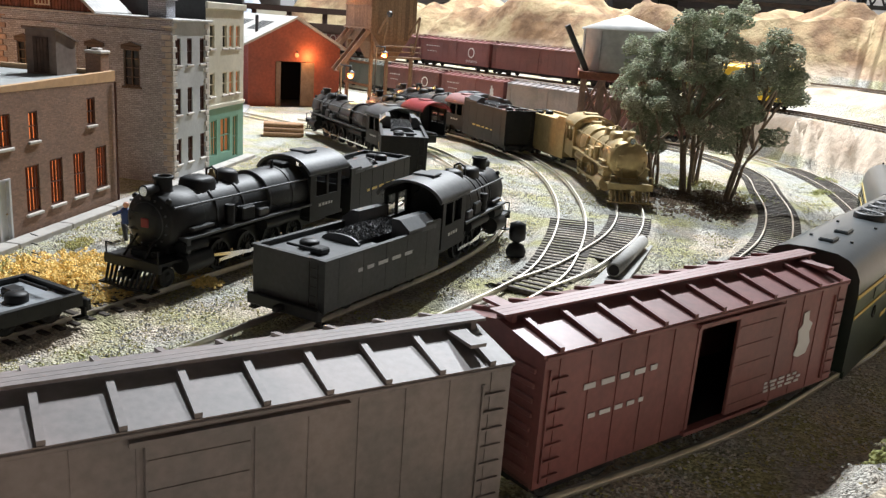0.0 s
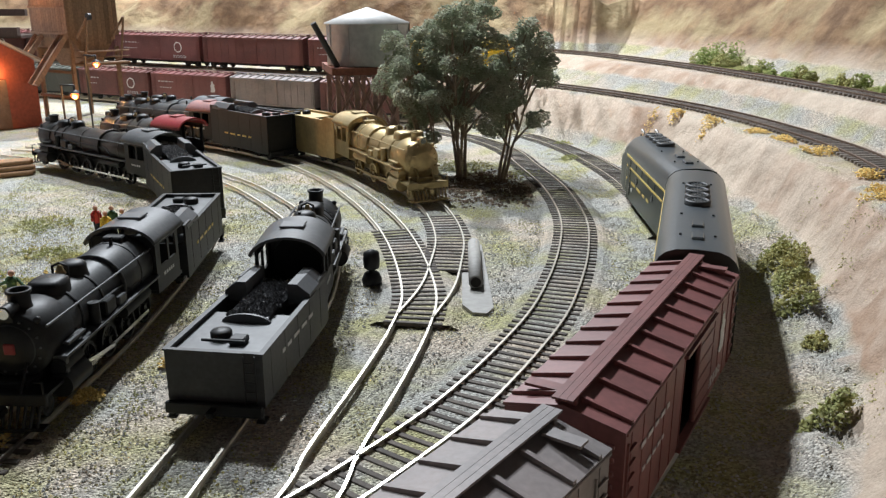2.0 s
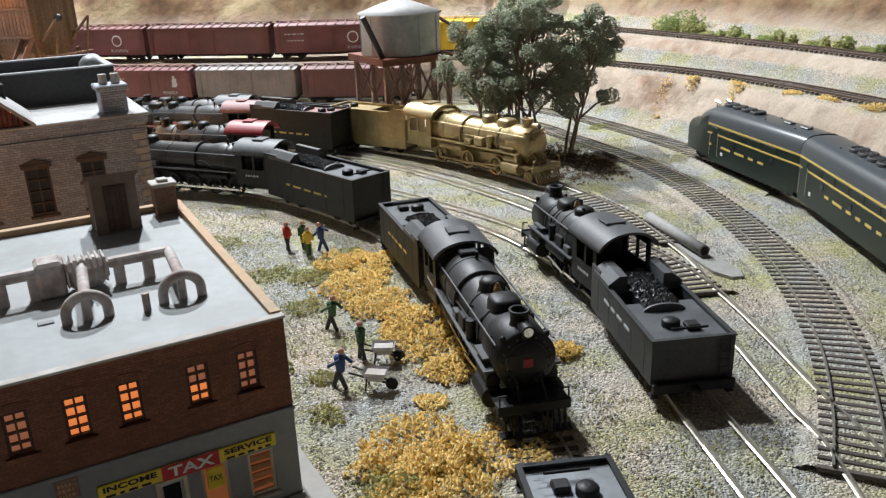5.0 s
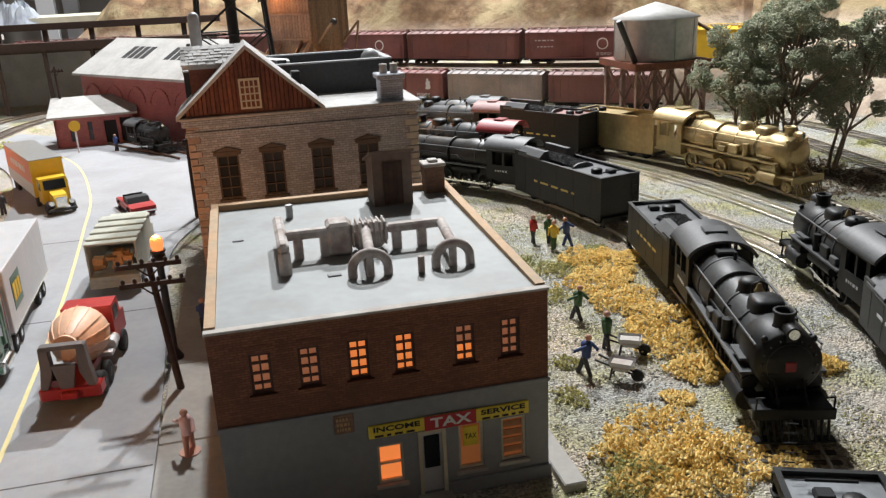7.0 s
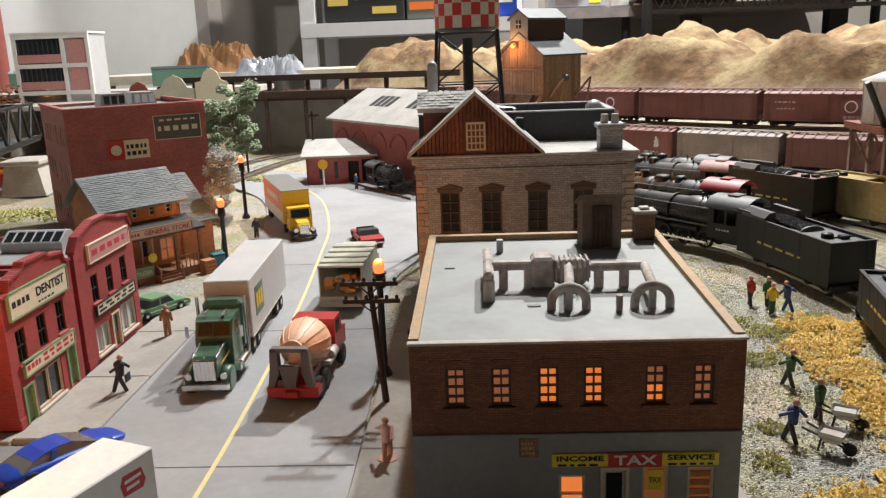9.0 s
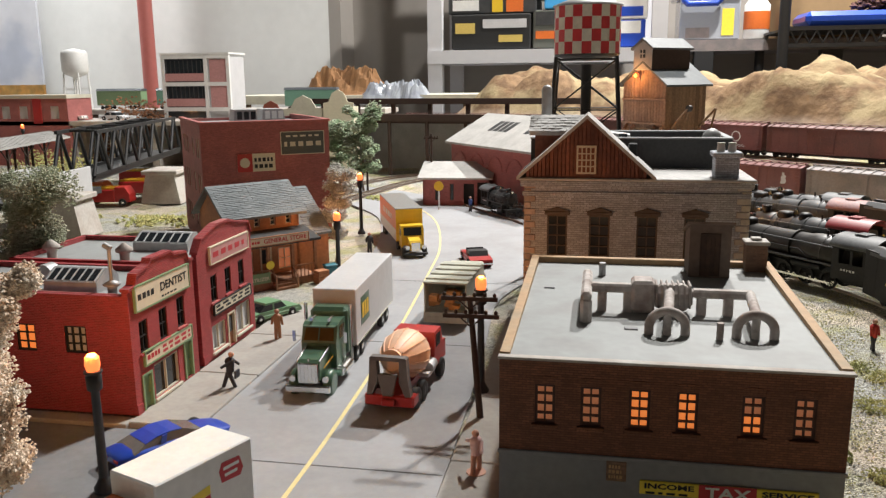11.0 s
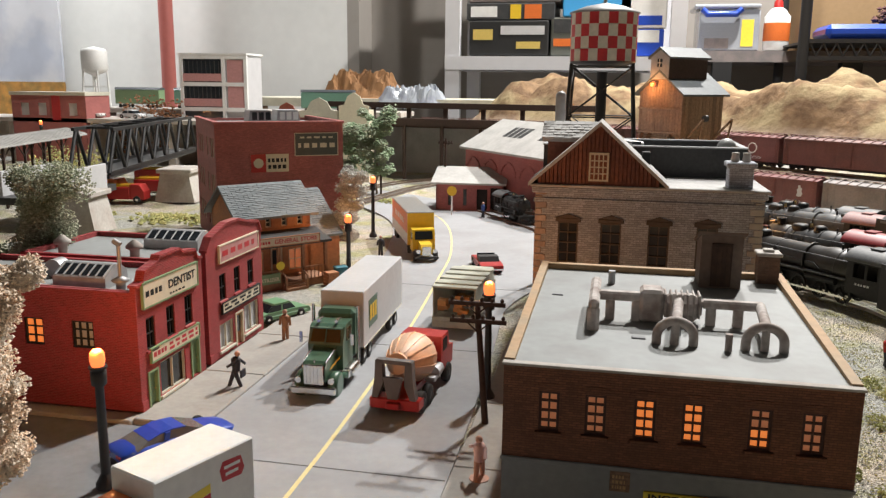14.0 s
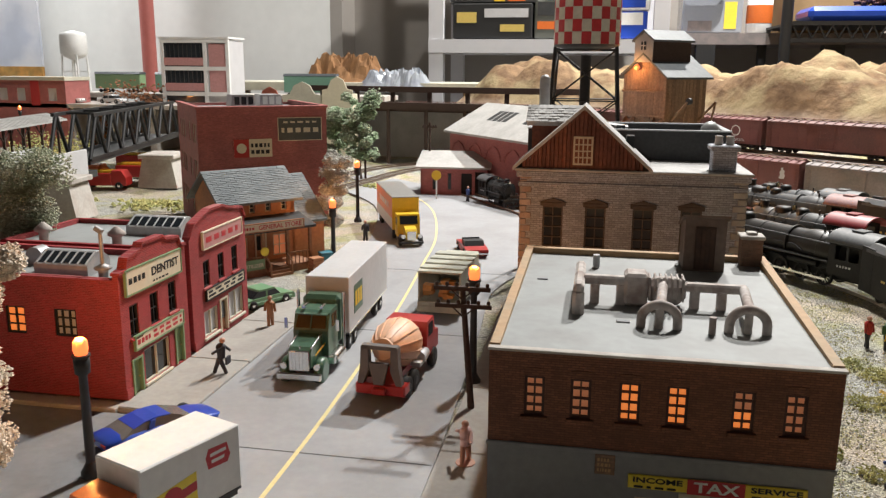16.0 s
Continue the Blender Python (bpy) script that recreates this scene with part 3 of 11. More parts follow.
def ground_height(x, y):
    """The layout's relief: flat yard and street, a bank up to the ridge track, a ledge for the upper one, then hills."""
    t = side_of(THIN_TRAIN, x, y)
    if t < 3.0:
        h = 0.0
    else:
        r = side_of(THIN_RIDGE, x, y)
        if y > 62:
            far_side = r >= -1.2
        else:
            far_side = r >= -2.6
        if not far_side and y > 62:
            h = 0.0
        elif not far_side:
            f = (t - 3.0) / max(0.3, (t - 3.0) + (-2.6 - r))
            face = smooth01(f * 3) * smooth01((1 - f) * 4)
            h = 4.9 * (0.12 * smooth01(f / 0.4) + 0.88 * smooth01((f - 0.42) / 0.45 if y < 55 else (f - 0.1) / 0.85)) + face * (0.45 * fbm(x * 0.25, y * 0.25) + 1.3 * abs(noise.noise((x * 0.45, y * 0.45, 7))) + 0.4 * fbm(x * 0.9, y * 0.9, 9))
        else:
            u = side_of(THIN_UPPER, x, y)
            if r < 2.2:
                h = 4.9
            elif y < 88 and u < -1.9:
                f = (r - 2.2) / max(0.3, (r - 2.2) + (-1.9 - u))
                h = 4.9 + 2.6 * smooth01((f - 0.15) / 0.7) + 0.5 * fbm(x * 0.25, y * 0.25, 3) * smooth01(f * 3) * smooth01((1 - f) * 4)
            elif y < 88 and u < 3.6:
                h = 7.5
            else:
                d = max(0.0, u - 3.6) if y < 80 else max(0.0, min(r - 2.2, 60))
                base = 7.5 if y < 80 else 4.9
                rise = smooth01(d / 11.0) * (1.0 if y < 80 else smooth01((x + 34) / 16))
                h = base + rise * (9.5 + 3.5 * fbm(x * 0.045, y * 0.045, 11) + 5.0 * abs(noise.noise((x * 0.09, y * 0.09, 4)))) + rise * (0.45 * fbm(x * 0.2, y * 0.2, 5) - 0.9 * abs(noise.noise((x * 0.26, y * 0.26, 31))) - 0.5 * abs(noise.noise((x * 0.5, y * 0.5, 33))) + 1.5 * abs(noise.noise((x * 0.11, y * 0.11, 21))))
    if x < -24:
        h += 0.8 * smooth01((-24 - x) / 10) * fbm(x * 0.08, y * 0.08, 2)
    if h < 0.2 and not (-24 < x < 1 and -20 < y < 90):
        h += 0.10 * fbm(x * 0.7, y * 0.7, 8)
    return h


def build_ground():
    s = Shape()
    xs = [-120 + 4 * i for i in range(24)] + [-24 + 1.0 * i for i in range(115)] + [91 + 4 * i for i in range(15)]
    ys = [-60 + 4 * i for i in range(9)] + [-24 + 1.0 * i for i in range(150)] + [126 + 4 * i for i in range(14)]
    hs = [[ground_height(x, y) for x in xs] for y in ys]
    # the layout's far edge drops away so that the room shows behind it
    vs = [(x, y, hs[j][i]) for j, y in enumerate(ys) for i, x in enumerate(xs)]
    w = len(xs)
    fs = [[j * w + i, j * w + i + 1, (j + 1) * w + i + 1, (j + 1) * w + i] for j in range(len(ys) - 1) for i in range(w - 1)]
    s.add(vs, fs, None, True)
    ob = part("ground", s, M_GROUND)
    return tagged(ob, "sandy model railway scenery with grey ballast and tan hills", "ground", kind="structure")


GROUND = build_ground()


def bank_face():
    """Rounded plaster face under the far embankment track."""
    s = Shape()
    prof = [(1.0, 4.93), (1.7, 4.93), (2.2, 4.82), (2.6, 4.4), (2.85, 3.6), (3.0, 2.4), (3.1, 1.2), (3.2, -0.2)]
    k = len(prof)
    n = 0
    vs = []
    run = 0.0
    for a, b in zip(RIDGE_LINE, RIDGE_LINE[1:]):
        if a.y > 58 and (n == 0 or run > 0.7):
            d = (b - a).normalized()
            w = 0.28 * fbm(a.x * 0.3, a.y * 0.3, 3)
            for u, z in prof:
                q = u + (w + 0.1 * fbm(a.x * 0.9, a.y * 0.9 + z, 5)) * smooth01((u - 1.5) / 1.0)
                vs.append((a.x - d.y * q, a.y + d.x * q, z))
            n += 1
            run = 0.0
        run += (b - a).length
    s.add(vs, [[i * k + j, i * k + j + 1, (i + 1) * k + j + 1, (i + 1) * k + j] for i in range(n - 1) for j in range(k - 1)], None, True)
    return solo("embankment_face", s, M_GROUND, "rounded tan plaster face below the embankment track", "embankment", kind="structure")


bank_face()


# ---- track: rails and ties ----
TIE_MESH = Shape().box(-0.12, -1.4, -0.36, 0.12, 1.4, -0.16, bev=0.02).mesh("tie")
TIE_MESH.materials.append(M_TIE)
M_TIEDUSTY = material("dusty_brown_tie_plastic", (0.2, 0.17, 0.145), rough=0.85, spread=0.3, scale=600, bump=0.3, random_piece=0.25)
DUSTY_TIE_MESH = TIE_MESH.copy()
DUSTY_TIE_MESH.materials.clear()
DUSTY_TIE_MESH.materials.append(M_TIEDUSTY)


def track(label, curve, z, s0, s1, ties=None, rail_mat=M_STEEL, bed=True):
    """Two rails on a curve from length s0 to s1, and ties on a stretch of it. z: the height of the rail's top."""
    top = thing("railway_track", 0, 0, 0, 0, label, "track", group="railway tracks", kind="structure")
    n = int((s1 - s0) / 0.7)
    for side in (-0.87, 0.87):
        s = Shape()
        prof = [(-0.05, 0.0), (0.05, 0.0), (0.05, -0.07), (0.018, -0.1), (0.018, -0.19), (0.1, -0.22), (-0.1, -0.22), (-0.018, -0.19), (-0.018, -0.1), (-0.05, -0.07)]
        k = len(prof)
        vs = []
        for i in range(n + 1):
            q, a = along(curve, s0 + (s1 - s0) * i / n)
            a = math.radians(a)
            for u, w in prof:
                vs.append((q.x - math.sin(a) * (side + u), q.y + math.cos(a) * (side + u), z + w))
        s.add(vs, [[i * k + j, i * k + (j + 1) % k, (i + 1) * k + (j + 1) % k, (i + 1) * k + j] for i in range(n) for j in range(k)])
        rail = part("rail", s, rail_mat, top)
    for t0, t1 in ties or ():
        if bed:
            k = int((t1 - t0) / 1.0)
            b = Shape()
            vs = []
            for i in range(k + 1):
                q, a = along(curve, t0 + (t1 - t0) * i / k)
                a = math.radians(a)
                for u, w in ((-2.3, -0.5), (-1.75, -0.215), (-0.6, -0.2), (0.6, -0.2), (1.75, -0.215), (2.3, -0.5)):
                    vs.append((q.x - math.sin(a) * u, q.y + math.cos(a) * u, z + w + (random.uniform(-0.02, 0.02) if w > -0.4 else 0)))
            b.add(vs, [[i * 6 + j, i * 6 + j + 1, i * 6 + j + 7, i * 6 + j + 6] for i in range(k) for j in range(5)])
            part("ballast_bed", b, M_GROUND, top)
        s = t0
        while s < t1:
            q, a = along(curve, s)
            part("tie", DUSTY_TIE_MESH if rail_mat is M_RUST else TIE_MESH, M_TIE, top, at=pose(q.x * CM, q.y * CM, (z + 0.02) * CM, 0, 0, a + random.uniform(-1.5, 1.5)))
            s += 0.62
    return top


def length_of(curve):
    return sum((b - a).length for a, b in zip(curve, curve[1:]))


def nearest_s(curve, x, y):
    best, s, out = 1e9, 0.0, 0.0
    for a, b in zip(curve, curve[1:]):
        d = (a.x - x) ** 2 + (a.y - y) ** 2
        if d < best:
            best, out = d, s
        s += (b - a).length
    return out


RAIL = 0.42
track("curved through track with dark ties in grey ballast", THROAT_LINE, RAIL, 0, length_of(THROAT_LINE), [(0, length_of(THROAT_LINE) - 18)])
track("yard track with worn rails sunk in ballast", YARD_LINE, RAIL, 4, length_of(YARD_LINE), [(nearest_s(YARD_LINE, 36.2, 5.2), nearest_s(YARD_LINE, 38.3, 21))])
track("turnout leg with dark ties", BRASS_LINE, RAIL, 0, length_of(BRASS_LINE), [(7.5, nearest_s(BRASS_LINE, 42.2, 24))])
track("siding rails sunk in dusty ballast", SWITCH_LINE, RAIL, 0, length_of(SWITCH_LINE))
track("engine track rails beside dry grass", MAIN_LINE, RAIL, 0, length_of(MAIN_LINE), [(6, 22)])
track("outer main line track under the freight train", TRAIN_LINE, RAIL, 20, length_of(TRAIN_LINE), [(nearest_s(TRAIN_LINE, 56, 15), nearest_s(TRAIN_LINE, 60, 56))])
track("weathered single track along the embankment", RIDGE_LINE, 5.3, 0, length_of(RIDGE_LINE), [(nearest_s(RIDGE_LINE, 48, -12), nearest_s(RIDGE_LINE, 52, 76.5))], M_RUST, False)
track("rusty single track on the upper ledge", UPPER_LINE, 7.9, 0, length_of(UPPER_LINE), [(nearest_s(UPPER_LINE, 58, -10), nearest_s(UPPER_LINE, 74, 80))], M_RUST, False)


# ---- street ----
def strip(left, right, z, thick=0.12):
    s = Shape()
    n = len(left)
    vs = [(x, y, z) for x, y in left] + [(x, y, z) for x, y in right] + [(x, y, z - thick) for x, y in left] + [(x, y, z - thick) for x, y in right]
    s.add(vs, [[i, i + 1, n + i + 1, n + i] for i in range(n - 1)])
    s.add(vs, [[2 * n + i, 2 * n + i + 1, i + 1, i] for i in range(n - 1)] + [[n + i, n + i + 1, 3 * n + i + 1, 3 * n + i] for i in range(n - 1)])
    return s


def xy(points, step=1.5):
    return [(p.x, p.y) for p in spline(points, step)]


def offset_line(points, d):
    out = []
    for i, (x, y) in enumerate(points):
        a, b = points[max(0, i - 1)], points[min(len(points) - 1, i + 1)]
        l = math.hypot(b[0] - a[0], b[1] - a[1])
        out.append((x + d * (b[1] - a[1]) / l, y - d * (b[0] - a[0]) / l))
    return out


centre = xy([(-8.9, -22), (-8.9, 1.5), (-9.1, 11.5), (-9.8, 25.8), (-11, 40.5), (-12.2, 52), (-15.6, 66.8), (-20.5, 77), (-30, 88), (-44, 96)])
left_edge = [(x + (0 if y < 60 else 0), y) for x, y in offset_line(centre, -6.4)]
right_edge = [(x + 8 * smooth01((y - 30) / 25) * smooth01((88 - y) / 12), y) for x, y in offset_line(centre, 6.0)]
solo("road", strip(left_edge, right_edge, 0.16), M_ASPHALT, "smooth pale grey painted model street", "road", kind="structure")
solo("road_line", strip(offset_line(centre, -0.1), offset_line(centre, 0.1), 0.175, 0.02), M_LINE, "worn pale yellow centre line on the street", "road marking", kind="structure")
solo("side_road", strip([(-90, 7.2), (-15.35, 7.2)], [(-90, -2.5), (-15.35, -2.5)], 0.155), M_SIDEROAD, "dark grey side street joining the main street", "road", kind="structure")


def slab_row(label, cells):
    top = thing("pavement", 0, 0, 0, 0, label, "pavement", kind="structure")
    for x0, y0, x1, y1 in cells:
        part("slab", Shape().box(x0 + 0.03, y0 + 0.03, -0.2, x1 - 0.03, y1 - 0.03, 0.3, bev=0.05), M_SIDEWALK, top)
    return top


slab_row("pale concrete pavement slabs in front of the brick shops", [(-19.1, 7.6 + 7.2 * i, -15.4, 14.8 + 7.2 * i) for i in range(3)] + [(-60 + 8.2 * i, 7.3, -51.8 + 8.2 * i, 8.3) for i in range(5)])
slab_row("pale concrete pavement slabs beside the tax office", [(-2.9, -16 + 7.4 * i, -0.02, -8.6 + 7.4 * i) for i in range(6)])
slab_row("concrete footing strip along the tax office wall", [(11.3, -1.2 + 4.4 * i, 12.2, 3.2 + 4.4 * i) for i in range(8)])
for y0 in (5.0, 22.0, 38.0):
    solo("road_joint", Shape().box(-15.2, y0, 0.16, -3.0, y0 + 0.08, 0.168), M_JOINT, "thin dark joint across the street", "road joint", group="street joints", kind="structure")


# ---- the room ----
tab = thing("layout_table", 0, 0, 0, 0, "plain timber bench carrying the whole model railway", "table", kind="structure")
M_PLY = material("plain_plywood", (0.4, 0.29, 0.17), rough=0.75, spread=0.12, scale=60, bump=0.08, second=(0.34, 0.24, 0.14))
part("table_top", Shape().box(-119, -59, -5.0, 150, 177, -2.0), M_PLY, tab)
for x0, y0, x1, y1 in ((-120.5, -60.5, 151.5, -59.2), (-120.5, 177.2, 151.5, 178.5), (-120.5, -59.1, -119.2, 177.1), (150.2, -59.1, 151.5, 177.1)):
    part("fascia_board", Shape().box(x0, y0, -14.0, x1, y1, -0.9, bev=0.2), M_PLY, tab)
for x in (-110, 15, 140):
    for y in (-50, 60, 165):
        part("leg", Shape().box(x - 4, y - 4, -90, x + 4, y + 4, -5.004, bev=0.4), M_PLY, tab)
# ceiling, east and south walls are out of view; their grey sets the bounced light
M_CEILING = material("low_bounce_ceiling_grey", (0.17, 0.17, 0.172), rough=0.85, spread=0.05, scale=30, bump=0.02)
M_BOUNCEWALL = material("low_bounce_wall_grey", (0.22, 0.222, 0.23), rough=0.85, spread=0.05, scale=30, bump=0.02)
solo("floor", Shape().box(-260, -200, -95, 260, 330, -90), M_WALLDARK, "dark basement floor under the layout", "floor", kind="structure")
solo("ceiling", Shape().box(-260, -200, 185, 260, 330, 188), M_CEILING, "unseen grey ceiling added to keep bounced light low", "ceiling", kind="structure")
solo("wall_west", Shape().box(-246, -200, -90, -240, 242, 185), M_WALLPAINT, "pale grey painted basement wall", "wall", kind="structure")
solo("wall_east", Shape().box(240, -200, -90, 246, 256, 185), M_BOUNCEWALL, "unseen grey wall added to keep bounced light low", "wall", kind="structure")
solo("wall_south", Shape().box(-260, -206, -90, 260, -200, 185), M_BOUNCEWALL, "unseen grey wall added to keep bounced light low", "wall", kind="structure")

# ---- buildings ----


def side(w, d, which):
    """Frame of one wall of a w by d house: x along it, -y outward."""
    x, y, a = {"front": (0, 0, 0), "right": (w + 0.004, 0.004, 90), "back": (w, d, 180), "left": (-0.004, d + 0.004, -90)}[which]
    return Matrix.Translation((x, y, 0)) @ Matrix.Rotation(radians(a), 4, "Z")


def pierced(width, height, holes, th=0.3, m=None, z0=0.0, s=None):
    """A wall with openings cut through it, one connected mesh. holes: (u0, z0, u1, z1)."""
    s = s or Shape()
    us = sorted({0.0, width, *[h[0] for h in holes], *[h[2] for h in holes]})
    zs = sorted({z0, height, *[z for h in holes for z in (h[1], h[3]) if z0 < z < height]})
    nu, nz = len(us), len(zs)
    vs = [(u, d, z) for d in (0, th) for z in zs for u in us]
    at = lambda i, j, k: k * nu * nz + j * nu + i

    def solid(i, j):
        if i < 0 or j < 0 or i >= nu - 1 or j >= nz - 1:
            return False
        u, z = (us[i] + us[i + 1]) / 2, (zs[j] + zs[j + 1]) / 2
        return not any(h[0] < u < h[2] and h[1] < z < h[3] for h in holes)

    fs = []
    for i in range(nu - 1):
        for j in range(nz - 1):
            if not solid(i, j):
                continue
            for k in (0, 1):
                fs.append([at(i, j, k), at(i + 1, j, k), at(i + 1, j + 1, k), at(i, j + 1, k)])
            for di, dj, e in ((-1, 0, ((i, j), (i, j + 1))), (1, 0, ((i + 1, j), (i + 1, j + 1))), (0, -1, ((i, j), (i + 1, j))), (0, 1, ((i, j + 1), (i + 1, j + 1)))):
                if not solid(i + di, j + dj):
                    (a, b), (c, d) = e
                    fs.append([at(a, b, 0), at(c, d, 0), at(c, d, 1), at(a, b, 1)])
    used = sorted({q for f in fs for q in f})
    place = {q: n for n, q in enumerate(used)}
    return s.add([vs[q] for q in used], [[place[q] for q in f] for f in fs], m)


def window(parent, m, u0, z0, u1, z1, pane, trim=None, cols=2, rows=4, sill=None, lintel=None, bar=0.06, deep=0.16, name="window"):
    trim = trim or M_TRIMDARK
    f, w, h = 0.09, u1 - u0, z1 - z0
    xs = [f] + [w * i / cols + q * bar / 2 for i in range(1, cols) for q in (-1, 1)] + [w - f]
    ys = [z0 + f] + [z0 + h * j / rows + q * bar / 2 for j in range(1, rows) for q in (-1, 1)] + [z1 - f]
    holes = [(xs[2 * i], ys[2 * j], xs[2 * i + 1], ys[2 * j + 1]) for i in range(cols) for j in range(rows)]
    s = pierced(w, z1, holes, th=0.12, m=m @ Matrix.Translation((u0, deep - 0.1, 0)), z0=z0)
    win = part(name, s, trim, parent)
    part("pane", Shape().box(u0 + 0.02, deep + 0.05, z0 + 0.02, u1 - 0.02, deep + 0.08, z1 - 0.02, m), pane, win)
    if sill:
        part("sill", Shape().box(u0 - 0.12, -0.12, z0 - 0.16, u1 + 0.12, 0.1, z0 - 0.004, m, bev=0.03), sill, win)
    if lintel:
        part("lintel", Shape().box(u0 - 0.14, -0.08, z1 + 0.004, u1 + 0.14, 0.1, z1 + 0.24, m, bev=0.04), lintel, win)
    return win


def door(parent, m, u0, z0, u1, z1, mat, glass=None, name="door"):
    s = Shape().box(u0 + 0.02, 0.12, z0, u1 - 0.02, 0.2, z1 - 0.02, m)
    d = part(name, s, mat, parent)
    fr = Shape()
    for b in ((u0 - 0.08, z0, u0 + 0.05, z1), (u1 - 0.05, z0, u1 + 0.08, z1), (u0 - 0.08, z1, u1 + 0.08, z1 + 0.1)):
        fr.box(b[0], -0.06, b[1], b[2], 0.15, b[3], m)
    part("door_frame", fr, M_TRIM if glass else mat, d)
    if glass:
        part("pane", Shape().box(u0 + 0.14, 0.08, z0 + (z1 - z0) * 0.4, u1 - 0.14, 0.115, z1 - 0.18, m), glass, d)
    part("knob", Shape().blob(m @ Vector((u1 - 0.12, 0.09, (z0 + z1) / 2 - 0.1)), 0.05), M_BRASS, d)
    return d


def quoins(parent, m, u, h, mat, z0=0.0, flip=1):
    z, k = z0, 0
    while z < h - 0.3:
        w = 0.66 if k % 2 else 0.4
        part("quoin_stone", Shape().box(u, -0.08, z + 0.025, u + flip * w, 0.2, z + 0.355, m, bev=0.03), mat, parent)
        z += 0.38
        k += 1


def sign_board(parent, m, u0, z0, u1, z1, mat, edge=None, depth=0.12, name="sign"):
    b = part(name, Shape().box(u0, -depth, z0, u1, -0.004, z1, m, bev=0.02), mat, parent)
    if edge:
        s = Shape()
        e = 0.07
        for q in ((u0 - e, z0 - e, u1 + e, z0), (u0 - e, z1, u1 + e, z1 + e), (u0 - e, z0, u0, z1), (u1, z0, u1 + e, z1)):
            s.box(q[0], -depth - 0.03, q[1], q[2], -0.004, q[3], m)
        part("border", s, edge, b)
    return b


def put_text(text, size, mat, parent, m, u, z, out=0.13, width=None, bold=0.0):
    return writing("lettering", text, size, mat, parent, m @ Matrix.Translation((u, -out, z)), bold, width)


def bars(parent, m, u0, z0, u1, z1, mat, out=0.13, rows=1, rng=random):
    """Unreadable writing: short plain bars."""
    h = (z1 - z0) / (rows * 1.7)
    for r in range(rows):
        u = u0
        zz = z0 + (z1 - z0) * (r + 0.2) / rows
        while u < u1 - 0.1:
            w = min(rng.uniform(0.2, 0.6) * (u1 - u0) / 3, u1 - u)
            part("writing_bar", Shape().box(u, -out, zz, u + w, -out + 0.02, zz + h, m), mat, parent)
            u += w + 0.08 * (u1 - u0)


M_DUCT = material("dusty_pale_duct_paint", (0.55, 0.5, 0.47), rough=0.75, spread=0.2, scale=350, bump=0.15, second=(0.36, 0.29, 0.26), grime_scale=130)
M_HUT = material("dark_brown_hut_paint", (0.14, 0.095, 0.07), rough=0.75, spread=0.2, scale=350, bump=0.12, second=(0.19, 0.14, 0.11))
M_TIMBERDK = material("dark_stained_boards", (0.06, 0.032, 0.02), rough=0.75, spread=0.3, scale=400, bump=0.2, random_piece=0.25)
M_BLIND = glow_material("lamp_lit_blind", (0.7, 0.26, 0.12), 0.2)
M_STEPWOOD = material("warm_brown_porch_wood", (0.34, 0.17, 0.09), rough=0.75, spread=0.2, scale=400, bump=0.2, second=(0.27, 0.13, 0.07))
M_STOREROOF = material("blue_grey_shingles", (0.15, 0.172, 0.182), rough=0.75, spread=0.15, scale=400, bump=0.15, random_piece=0.1, second=(0.19, 0.21, 0.215))
M_TEAL = material("teal_blue_paint", (0.04, 0.2, 0.27), rough=0.45, spread=0.1, bump=0.03)
M_BOARD = material("pale_sign_board", (0.68, 0.62, 0.47), rough=0.6, spread=0.06, bump=0.03)
M_INK = material("black_sign_paint", (0.012, 0.012, 0.012), rough=0.6, spread=0.05, bump=0.0)
M_SIGNRED = material("red_sign_paint", (0.5, 0.03, 0.04), rough=0.5, spread=0.05, bump=0.0)
M_SIGNYEL = material("yellow_sign_paint", (0.85, 0.66, 0.06), rough=0.5, spread=0.08, bump=0.0)
M_SIGNGREEN = material("green_sign_edge", (0.2, 0.3, 0.16), rough=0.5, spread=0.08, bump=0.02)


